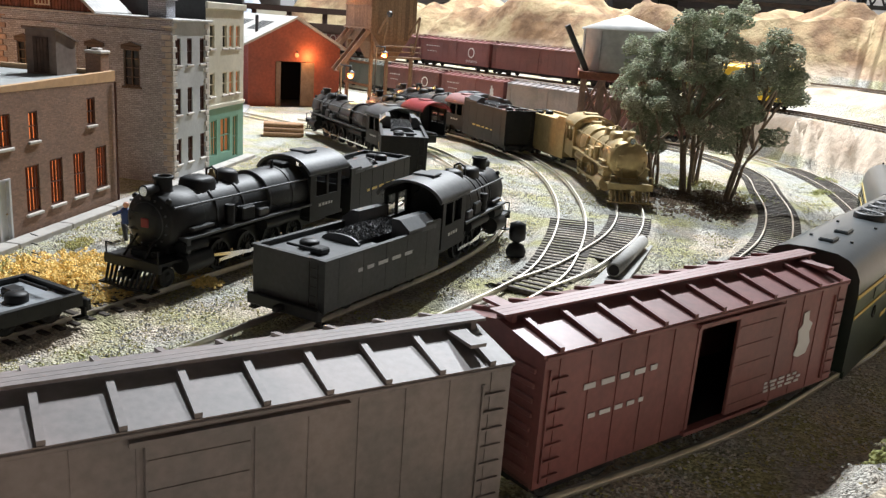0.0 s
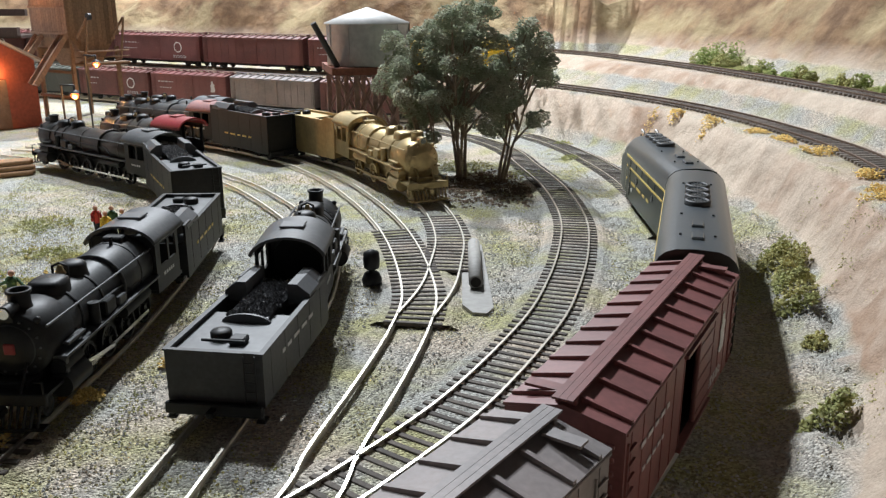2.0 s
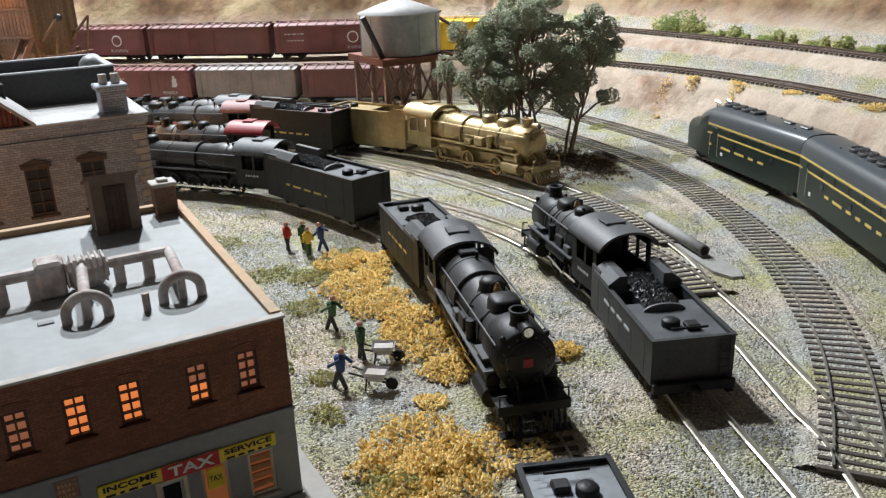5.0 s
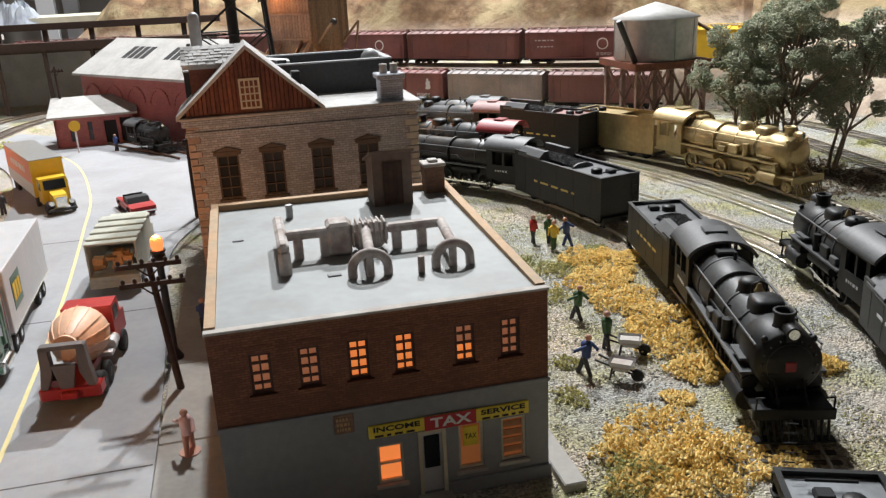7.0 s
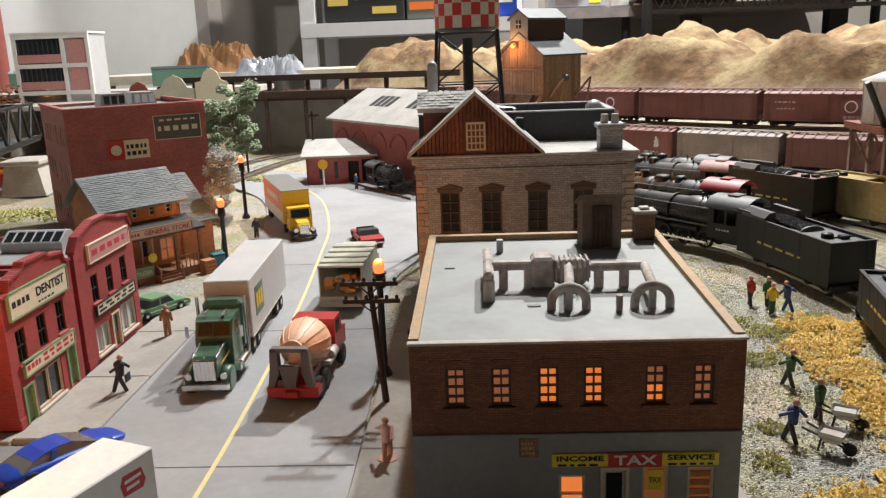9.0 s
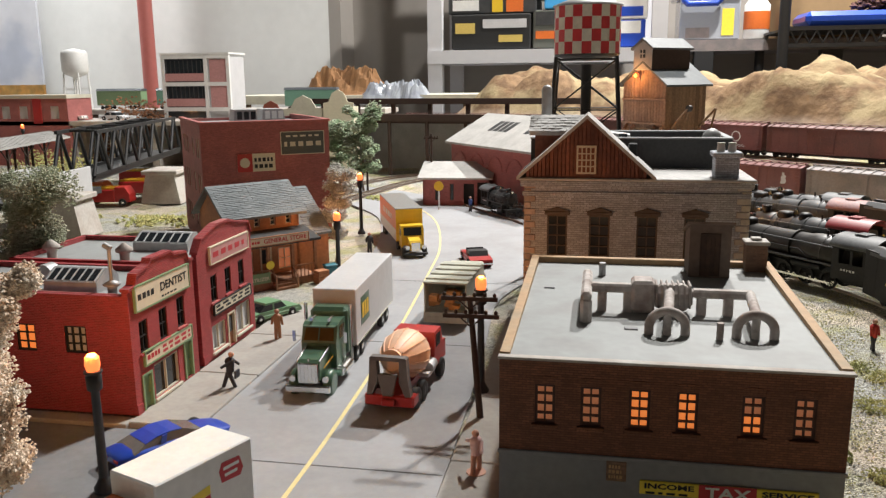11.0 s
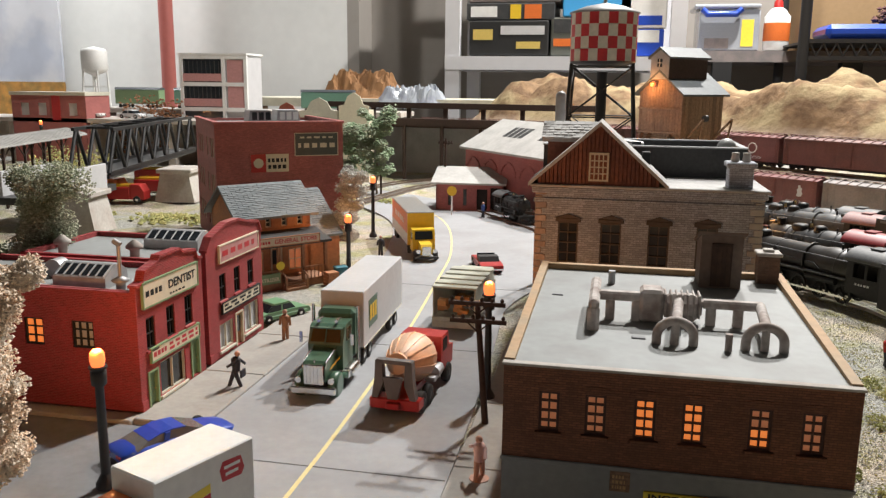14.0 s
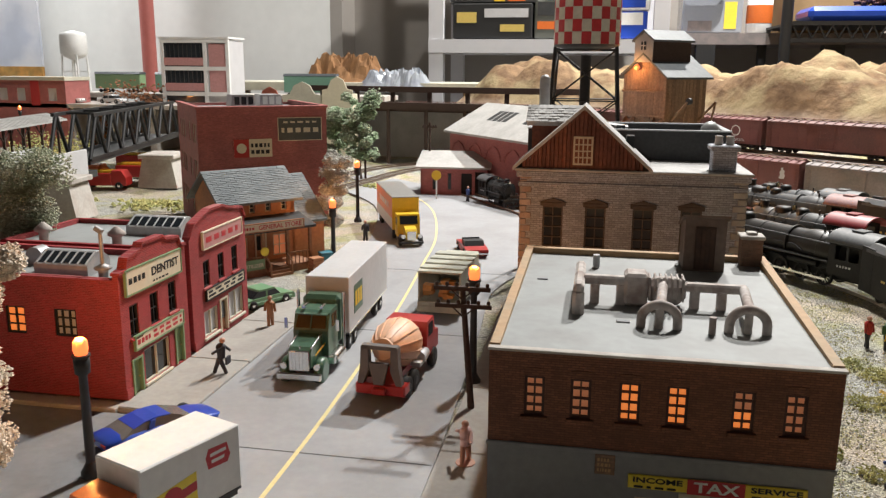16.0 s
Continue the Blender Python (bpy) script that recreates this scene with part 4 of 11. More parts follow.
def tax_office():
    w, d, h = 11.15, 14.0, 7.25
    b = thing("brick_building", 0, 0, 0, 0, "two-storey brown brick tax office with flat grey roof and lit windows", "building")
    f, r, k, l = (side(w, d, q) for q in ("front", "right", "back", "left"))
    ups = [(1.2, 1.88), (2.73, 3.41), (4.31, 5.0), (5.83, 6.52), (7.87, 8.57), (9.46, 10.15)]
    up = [(a, 5.02, c, 6.42) for a, c in ups]
    low = [(5.0, 0.9, 5.9, 2.4), (7.85, 0.9, 8.75, 2.7), (9.4, 0.95, 10.3, 2.65)]
    dr = (6.5, 0.2, 7.32, 2.6)
    part("wall", pierced(w, h, up, m=f, z0=3.95), M_TAXBRICK, b, "brown brick upper front wall")
    part("wall", pierced(w, 3.95, low + [dr], m=f, th=0.34), M_BLOCKGREY, b, "dark grey shopfront wall")
    part("string_course", Shape().box(-0.05, -0.1, 3.86, w + 0.05, 0.0, 4.02, f, bev=0.03), M_BLOCKGREY, b)
    part("cornice", Shape().box(-0.06, -0.07, h, w + 0.06, 0.28, h + 0.09, f, bev=0.02), M_CONC, b, "thin pale roof edge")
    for u0, u1 in ((-0.08, 4.9), (7.4, w + 0.08)):
        part("baseboard", Shape().box(u0, -0.14, 0.0, u1, 0.0, 0.55, f, bev=0.04), M_BLOCKGREY, b)
    kinds = [M_BLIND, M_BLIND, M_LIT, M_LIT, M_BLIND, M_BLIND]
    for (a, z0, c, z1), pane in zip(up, kinds):
        win = window(b, f, a, z0, c, z1, pane, sill=M_TAXBRICK)
        if a > 7.8 and a < 8:
            part("lit_pane", Shape().box(a + 0.03, 0.2, z0 + 0.03, c - 0.03, 0.207, z0 + 0.62, f), M_LIT, win)
        arch = Shape()
        for i in range(7):
            u = (a + c) / 2 + (i - 3) * 0.14
            arch.box(u - 0.06, -0.025, z1 + 0.02 + 0.1 * (1 - ((i - 3) / 3.5) ** 2), u + 0.06, 0.05, z1 + 0.2 + 0.1 * (1 - ((i - 3) / 3.5) ** 2), f)
        part("brick_arch", arch, M_TAXBRICK, win)
    window(b, f, *low[0], M_LIT, trim=M_TRIM, cols=1, rows=2, sill=M_CONC)
    w2 = window(b, f, *low[1], M_LITDIM, trim=M_TRIM, cols=1, rows=1, sill=M_CONC)
    part("poster", Shape().box(8.05, 0.1, 1.75, 8.58, 0.19, 2.5, f), M_SIGNYEL, w2, "yellow poster with dark letters")
    put_text("TAX", 0.3, M_INK, w2, f, 8.31, 2.12, out=-0.09, width=0.42)
    w3 = window(b, f, *low[2], M_LITDIM, trim=M_TRIM, cols=1, rows=1, sill=M_CONC)
    for i in range(4):
        part("blind_slat", Shape().box(9.52, 0.12, 1.2 + i * 0.34, 10.18, 0.18, 1.42 + i * 0.34, f), M_STOREWOOD, w3)
    dd = door(b, f, *dr, M_TRAILER, glass=M_PITCH)
    part("doorstep", Shape().box(6.3, -0.8, 0, 7.5, 0.0, 0.22, f, bev=0.04), M_CONC, b)
    s1 = sign_board(b, f, 4.75, 2.76, 10.4, 3.24, M_SIGNYEL, depth=0.1)
    part("red_panel", Shape().box(6.66, -0.13, 2.74, 8.48, -0.104, 3.27, f), M_SIGNRED, s1, "red panel with white letters")
    put_text("INCOME", 0.26, M_INK, s1, f, 5.7, 3.08, out=0.12, width=1.6, bold=0.008)
    bars(s1, f, 4.95, 2.78, 6.5, 2.9, M_INK, out=0.12)
    put_text("TAX", 0.5, M_WHITE, s1, f, 7.57, 3.0, out=0.15, width=1.45, bold=0.012)
    put_text("SERVICE", 0.26, M_INK, s1, f, 9.45, 3.08, out=0.12, width=1.6, bold=0.008)
    bars(s1, f, 8.7, 2.78, 10.2, 2.9, M_INK, out=0.12)
    sb = sign_board(b, f, 3.64, 3.12, 4.3, 3.84, M_TAXBRICK2, depth=0.06, name="wall_poster")
    bars(sb, f, 3.72, 3.2, 4.22, 3.75, M_COPING, out=0.08, rows=3)
    # long wall towards the yard
    ru = [(3.4, 4.65, 4.5, 6.25), (5.9, 4.75, 6.6, 6.2), (11.0, 5.0, 11.8, 6.5)]
    rl = [(5.4, 1.15, 6.5, 3.55), (7.4, 1.2, 8.5, 3.6), (9.5, 1.25, 10.6, 3.65), (11.7, 1.3, 12.8, 3.7)]
    rd = (3.3, 0.0, 4.1, 3.1)
    part("wall", pierced(d, h, ru + rl + [rd], m=r), M_TAXBRICK2, b, "tan brick side wall")
    for i, q in enumerate(ru + rl):
        window(b, r, *q, M_LITDIM if i == 2 else M_LIT, cols=4 if q[2] - q[0] > 0.9 else 2, rows=2, sill=M_CONC)
    door(b, r, *rd, M_TRAILER)
    part("wall", pierced(w, h, [], m=k), M_TAXBRICK2, b)
    part("wall", pierced(d, h, [], m=l), M_TAXBRICK, b)
    # roof and parapets
    part("roof", Shape().add([(0.3, 0.27, h + 0.02), (w - 0.3, 0.27, h + 0.02), (w - 0.3, d - 0.3, h + 0.3), (0.3, d - 0.3, h + 0.3),
                              (0.3, 0.27, h - 0.4), (w - 0.3, 0.27, h - 0.4), (w - 0.3, d - 0.3, h - 0.2), (0.3, d - 0.3, h - 0.2)],
                             [[0, 1, 2, 3], [7, 6, 5, 4], [0, 4, 5, 1], [1, 5, 6, 2], [2, 6, 7, 3], [3, 7, 4, 0]]), M_FLATROOF, b, "pale grey flat roof")
    for x0, x1 in ((-0.02, 0.32), (w - 0.32, w + 0.02)):
        part("parapet", Shape().prism([(0.29, h), (d, h), (d, h + 0.6), (0.29, h + 0.15)], x0, x1, "yz"), M_COPING, b, "ochre parapet")
    part("parapet", Shape().box(0.32, d - 0.3, h, w - 0.32, d + 0.02, h + 0.5), M_COPING, b)
    part("coping", Shape().box(0.32, d - 0.34, h + 0.504, w - 0.32, d + 0.06, h + 0.58, bev=0.03), M_COPING, b)
    hut = part("stair_hut", Shape().prism([(11.7, h - 0.1), (13.6, h - 0.1), (13.6, h + 2.1), (11.7, h + 2.72)], 7.25, 9.05, "yz"), M_HUT, b, "dark brown stair hut")
    part("hut_roof", Shape().prism([(11.55, h + 2.73), (13.75, h + 2.02), (13.75, h + 2.14), (11.55, h + 2.85)], 7.12, 9.18, "yz"), M_HUT, hut)
    hd = part("hut_door", Shape().box(7.72, 11.62, h + 0.35, 8.6, 11.7, h + 2.3), M_TIMBERDK, hut, "dark wooden hut door")
    for i in range(4):
        part("door_board", Shape().box(7.8 + 0.19 * i, 11.585, h + 0.42, 7.96 + 0.19 * i, 11.62, h + 2.2), M_TIMBERDK, hd)
    ch = part("chimney", Shape().box(9.95, 13.0, h + 0.2, 10.9, 13.9, h + 1.55, bev=0.04), M_TAXBRICK2, b, "short brick chimney with a capped top")
    part("chimney_cap", Shape().box(9.87, 12.92, h + 1.55, 10.98, 13.98, h + 1.72, bev=0.04).box(10.2, 13.2, h + 1.72, 10.65, 13.7, h + 1.85, bev=0.03), M_CONC, ch)
    part("downpipe", Shape().tube([(w + 0.12, d - 0.2, h), (w + 0.12, d - 0.2, 0.2)], 0.07), M_TRIMDARK, b)
    for x, y, z in ((3.4, 11.5, 0.85),):
        part("vent_pipe", Shape().cyl((x, y, h - 0.1), (x, y, h + z), 0.16, n=10), M_GALV, b)
    part("roof_scuttle", Shape().box(0.9, 8.9, h + 0.1, 1.35, 9.0, h + 0.25), M_BLOCKGREY, b)
    part("roof_drain", Shape().box(4.2, 3.6, h, 4.7, 3.9, h + 0.14, bev=0.03), M_BLOCKGREY, b)
    return b


def duct_run():
    """Weathered ventilation ducts on the tax office roof."""
    t = thing("roof_duct", 0, 0, 7.32, 0, "weathered pale ventilation ducts standing on the flat roof", "duct")

    def bent(name, pts, r, label=""):
        s = Shape().tube(pts, r, 12)
        return part(name, s, M_DUCT, t, label)

    for x, y in ((5.7, 3.3), (8.75, 3.3)):
        arc = [(x - 0.64 * math.cos(math.pi * i / 12), y, 0.3 + 0.58 * math.sin(math.pi * i / 12)) for i in range(13)]
        bent("duct_hoop", [(x - 0.64, y, -0.2)] + arc + [(x + 0.64, y, -0.2)], 0.17)
        part("hoop_leg", Shape().cyl((x, y, -0.2), (x, y, 0.8), 0.15, n=10), M_DUCT, t)
    part("duct_elbow", Shape().box(2.55, 4.25, -0.1, 3.0, 4.65, 1.0, bev=0.14).box(2.57, 4.3, 0.82, 2.98, 8.4, 1.2, bev=0.12), M_DUCT, t)
    part("trunk", Shape().box(2.9, 5.75, 0.85, 4.6, 6.2, 1.2, bev=0.08), M_DUCT, t)
    part("trunk", Shape().box(6.8, 5.7, 0.75, 9.1, 6.15, 1.08, bev=0.08), M_DUCT, t)
    part("fan_box", Shape().box(4.5, 5.6, 0.1, 5.4, 6.7, 1.38, bev=0.12), M_DUCT, t, "rounded pale fan box")
    part("fan_drum", Shape().box(5.35, 5.65, 0.15, 6.85, 6.55, 1.22, bev=0.3), M_DUCT, t, "ribbed fan casing")
    for i in range(7):
        part("rib", Shape().box(5.42 + i * 0.21, 5.62, 0.35, 5.5 + i * 0.21, 6.58, 1.27, bev=0.03), M_DUCT, t)
    for x in (3.2, 4.2, 7.0, 8.0):
        part("duct_leg", Shape().box(x, 5.8, -0.2, x + 0.36, 6.15, 0.9, bev=0.05), M_DUCT, t)
    bent("duct_branch", [(5.95, 5.7, 0.98), (5.72, 3.35, 0.86)], 0.19)
    bent("duct_branch", [(8.95, 5.9, 0.92), (8.75, 3.35, 0.86)], 0.19)
    part("vent_stub", Shape().cyl((7.5, 3.0, -0.2), (7.5, 3.0, 0.62), 0.13, n=10), M_DUCT, t)
    return t


def shingles(parent, u0, u1, foot, ridge, mat, step=0.42, wide=0.62, lift=(0.04, 0.1)):
    """Overlapping shingles on a slope; foot and ridge: (y, z) of the eave and the ridge."""
    (y0, z0), (y1, z1) = foot, ridge
    length = math.hypot(y1 - y0, z1 - z0)
    rng = random.Random(5)
    dy, dz = (y1 - y0) / length, (z1 - z0) / length
    for j in range(int(length / step)):
        u = u0 - (wide / 2 if j % 2 else 0.0)
        while u < u1:
            a, b = max(u, u0), min(u + wide - 0.04, u1)
            if b - a > 0.08:
                up = rng.uniform(*lift)
                q, e = j * step - rng.uniform(0, 0.04), (j + 1) * step + 0.1
                at = lambda u, q, k: (u, y0 + dy * q - dz * k, z0 + dz * q + dy * k)
                part("shingle", Shape().add([at(a, q, up), at(b, q, up), at(b, e, 0.02), at(a, e, 0.02), at(a, q, 0), at(b, q, 0), at(b, e, -0.01), at(a, e, -0.01)],
                                            [[0, 1, 2, 3], [0, 4, 5, 1], [7, 6, 5, 4], [0, 3, 7, 4], [1, 5, 6, 2], [2, 6, 7, 3]]), mat, parent)
            u += wide


def station_house():
    x0, w, d, h = -1.1, 12.4, 5.7, 10.75
    b = thing("station_building", x0, 20.85, 0, 0, "grey brick station building with quoins and a red-brown board gable", "building")
    f, r, k, l = (side(w, d, q) for q in ("front", "right", "back", "left"))
    fw = [(u, 6.35, u + 1.15, 8.75) for u in (1.35, 3.75, 6.4, 9.0)]
    part("wall", pierced(w, h, fw, m=f, z0=0), M_GREYBRICK, b, "grey brown brick wall")
    for i, q in enumerate(fw):
        win = window(b, f, *q, M_PITCH, trim=M_STATRIM, rows=4, cols=2, sill=M_STATRIM, lintel=M_STATRIM)
        u = (q[0] + q[2]) / 2
        part("pediment", Shape().prism([(u - 0.8, q[3] + 0.24), (u + 0.8, q[3] + 0.24), (u + 0.35, q[3] + 0.36), (u, q[3] + 0.48), (u - 0.35, q[3] + 0.36)], -0.12, 0.02, "xz", f), M_STATRIM, win)
    quoins(b, f, 0.0, h, M_QUOIN)
    quoins(b, f, w, h, M_CONC, flip=-1)
    rw = [(u, z, u + 0.75, z + 1.75) for z in (1.2, 4.6, 7.9) for u in (0.55, 2.3, 4.3)]
    part("wall", pierced(d, h, rw, m=r), M_GREYWALL, b, "grey stucco side wall")
    for i, q in enumerate(rw):
        window(b, r, *q, M_PITCH, rows=2, cols=2, sill=M_CONC)
    quoins(b, r, 0.0, h, M_CONC)
    quoins(b, r, d, h, M_CONC, flip=-1)
    part("wall", pierced(w, h, [], m=k), M_GREYBRICK, b)
    lw = [(u, z, u + 0.8, z + 1.9) for z in (1.2, 6.2) for u in (0.6, 2.4, 4.3)]
    part("wall", pierced(d, h, lw, m=l), M_GREYBRICK, b)
    for q in lw:
        window(b, l, *q, M_PITCH, rows=3, cols=2)
    part("cornice", Shape().box(-0.2, -0.22, h - 0.35, w + 0.2, 0.0, h, f, bev=0.05).box(-0.1, -0.12, h - 0.9, w + 0.1, 0.0, h - 0.62, f, bev=0.04), M_GREYBRICK, b)
    part("roof", Shape().box(-0.3, -0.32, h + 0.004, w + 0.3, d + 0.2, h + 0.16, bev=0.04), M_SNOWY, b, "pale frosted flat roof")
    # board gable
    gx0, gx1, gp = 0.1, 6.85, 3.5
    rng = random.Random(3)
    n = 30
    for i in range(n):
        a, c = gx0 + (gx1 - gx0) * i / n, gx0 + (gx1 - gx0) * (i + 1) / n
        top = lambda u: h + 0.05 + 3.48 * (1 - abs(u - gp) / ((gp - gx0 if u < gp else gx1 - gp) + 0.5))
        part("board", Shape().prism([(a + 0.02, h + 0.16), (c - 0.02, h + 0.16), (c - 0.02, max(h + 0.18, top(c))), (a + 0.02, max(h + 0.18, top(a)))],
                                    -0.1 - rng.uniform(0, 0.04), 0.05, "xz"), M_BARN, b)
    win = part("gable_window", pierced(1.1, h + 2.0, [(0.1 + 0.24 * i, h + 0.5 + 0.36 * j, 0.27 + 0.24 * i, h + 0.79 + 0.36 * j) for i in range(4) for j in range(4)], th=0.1, m=Matrix.Translation((2.95, -0.2, 0)), z0=h + 0.4), M_TRIM, b, "cream multi-pane gable window")
    part("pane", Shape().box(3.0, -0.16, h + 0.45, 4.0, -0.14, h + 1.95), M_BARN, win)
    for u0, u1 in ((gx0 - 0.5, gp), (gx1 + 0.5, gp)):
        part("gable_roof", Shape().prism([(u0, h + 0.02), (u1, h + 3.5), (u1, h + 3.72), (u0, h + 0.26)], -0.45, d * 0.75, "xz"), M_SNOWY, b, "frosted grey roof slope")
    part("gable_fill", Shape().prism([(gx0, h + 0.16), (gx1, h + 0.16), (gp, h + 3.4)], 0.06, d * 0.74, "xz"), M_BARN, b)
    # shingled dormer on the street side
    part("dormer", Shape().box(0.4, 2.6, h, 3.3, 5.0, h + 2.4), M_BARN, b, "red-brown board dormer")
    part("dormer_roof", Shape().prism([(2.2, h + 2.4), (5.4, h + 2.4), (5.4, h + 2.6), (3.8, h + 3.5), (2.2, h + 2.6)], 0.1, 3.4, "yz"), M_SNOWY, b)
    shingles(b, 0.05, 3.45, (2.15, h + 2.62), (3.8, h + 3.52), M_SNOWY, step=0.3, wide=0.45)
    ch = part("chimney", Shape().box(10.55, 0.5, h + 0.1, 11.85, 1.8, h + 1.3, bev=0.05).box(10.4, 0.35, h + 1.3, 12.0, 1.95, h + 1.6, bev=0.06), M_GREYBRICK, b, "stout grey brick chimney with two pots")
    for x in (10.9, 11.5):
        part("chimney_pot", Shape().lathe([(0.2, 0), (0.24, 0.1), (0.2, 0.35), (0.22, 0.5), (0.14, 0.5)], (x, 1.15, h + 1.6), n=10), M_CONC, ch)
    part("roof_vent", Shape().box(5.9, 2.6, h + 0.1, 6.4, 3.3, h + 1.9, bev=0.05), M_BLACK, b)
    part("iron_post", Shape().cyl((0.9, 5.2, h), (0.9, 5.2, h + 5.0), 0.33, n=12).blob((0.9, 5.2, h + 5.0), 0.33), M_GALV, b)
    return b


def corner_block():
    """Beige and sea-green building behind the station."""
    x0, w, d, h = -1.2, 12.3, 7.2, 12.2
    b = thing("apartment_block", x0, 26.6, 0, 0, "beige three-storey block with sea-green shopfront and dark roof", "building")
    r, k, l, f = (side(w, d, q) for q in ("right", "back", "left", "front"))
    rw = [(u, z, u + 0.8, z + 1.7) for z in (5.4, 8.9) for u in (0.7, 3.0, 4.3, 5.6)]
    part("wall", pierced(d, h, rw, m=r, z0=4.7), M_BEIGE, b, "beige stucco wall")
    for q in rw:
        window(b, r, *q, M_LITDIM if q[0] > 4 else M_PITCH, trim=M_TRIM, rows=2, cols=1, sill=M_CONC)
    lowq = [(0.8, 0.9, 1.9, 3.6), (2.6, 0.9, 4.4, 3.6), (5.0, 0.3, 6.0, 3.6)]
    part("wall", pierced(d, 4.7, lowq, m=r), M_SEAGREEN, b, "sea-green shopfront")
    for q in lowq:
        window(b, r, *q, M_LITDIM, trim=M_SEAGREEN, rows=2, cols=2)
    part("cornice", Shape().box(-0.1, -0.2, h - 0.5, d + 0.1, 0, h, r, bev=0.05), M_BEIGE, b)
    part("string_course", Shape().box(0, -0.15, 4.5, d, 0, 4.75, r), M_BEIGE, b)
    for m, ww in ((k, w), (l, d), (f, w)):
        part("wall", pierced(ww, h + 0.5, [], m=m), M_GREYBLACK, b)
    part("roof", Shape().box(0.3, 0.3, h - 0.4, w - 0.3, d - 0.3, h - 0.2), M_BLOCKGREY, b)
    for x0, y0, x1, y1 in ((-0.06, -0.06, w + 0.06, 0.36), (-0.06, d - 0.36, w + 0.06, d + 0.06), (-0.06, 0.37, 0.36, d - 0.37), (w - 0.36, 0.37, w + 0.06, d - 0.37)):
        part("coping", Shape().box(x0, y0, h + 0.504, x1, y1, h + 0.6, bev=0.03), M_GREYWALL, b)
    sk = part("skylight", Shape().prism([(3.0, h - 0.2), (6.2, h - 0.2), (6.2, h + 0.7), (3.0, h + 1.1)], 0.6, 2.4, "xz"), M_GALV, b, "grey framed skylight")
    for i in range(4):
        part("pane", Shape().box(3.3 + i * 0.72, 0.55, h + 0.2, 3.85 + i * 0.72, 0.6, h + 0.8), M_PITCH, sk)
    part("roof_hood", Shape().lathe([(0.0, 0), (0.6, 0.0), (0.55, 0.35), (0.3, 0.62), (0.05, 0.7)], (11.2, 1.2, h + 0.4), n=14), M_GALV, b)
    return b


def shop_shell(b, w, depth, hw, outline, holes, side_holes):
    """The front lies in the local xz plane; the shop reaches back along +y."""
    f, r, k, l = (side(w, depth, q) for q in ("front", "right", "back", "left"))
    part("wall", pierced(w, hw, holes, m=f), M_REDBRICK, b, "bright red brick shopfront")
    part("false_front", Shape().prism(outline, 0.0, 0.3, "xz"), M_REDBRICK, b, "stepped brick false front")
    top = [p for p in outline if p[1] > hw + 0.01]
    for (a, za), (c, zc) in zip(top, top[1:]):
        part("coping_stone", Shape().add([(a, -0.1, za), (c, -0.1, zc), (c, 0.4, zc), (a, 0.4, za), (a, -0.1, za + 0.14), (c, -0.1, zc + 0.14), (c, 0.4, zc + 0.14), (a, 0.4, za + 0.14)],
                [[0, 1, 2, 3], [4, 5, 6, 7], [0, 1, 5, 4], [2, 3, 7, 6], [1, 2, 6, 5], [0, 3, 7, 4]]), M_REDBRICK, b)
    part("wall", pierced(depth, hw, side_holes, m=l), M_REDBRICK, b)
    part("wall", pierced(depth, hw, [], m=r), M_REDBRICK, b)
    part("wall", pierced(w, hw, [], m=k), M_REDBRICK, b)
    part("roof", Shape().box(0.28, 0.28, hw - 0.5, w - 0.28, depth - 0.28, hw - 0.3), M_FLATROOF, b, "pale grey flat roof")
    part("baseboard", Shape().box(0, -0.06, 0, 0.5, 0, 0.5, f), M_REDBRICK, b)
    return f, l


def roof_monitor(b, x0, x1, y0, y1, z, label):
    """Low grey rooftop skylight with a sloped, barred glass front."""
    xa, xb = x0 + (x1 - x0) * 0.5, x0 + (x1 - x0) * 0.68
    body = part("skylight", Shape().prism([(x0, z), (x1, z), (x1, z + 0.62), (xb, z + 1.12), (xa, z + 1.12), (x0, z + 0.58)], y0, y1, "xz"), M_GALV, b, label)
    at = lambda f, y, k: (x0 + (xa - x0) * f - 0.5 * k, y, z + 0.58 + 0.54 * f + 0.86 * k)
    n = 6
    for i in range(n):
        ya, yb = y0 + 0.14 + (y1 - y0 - 0.28) * i / n + 0.05, y0 + 0.14 + (y1 - y0 - 0.28) * (i + 1) / n - 0.05
        part("pane", Shape().add([at(0.12, ya, 0.012), at(0.12, yb, 0.012), at(0.9, yb, 0.012), at(0.9, ya, 0.012)], [[0, 1, 2, 3]]), M_PITCH, body)
    for i in range(n + 1):
        y = y0 + 0.14 + (y1 - y0 - 0.28) * i / n
        part("glazing_bar", Shape().cyl(at(0.06, y, 0.03), at(0.96, y, 0.03), 0.045, n=5), M_GALV, body)
    return body


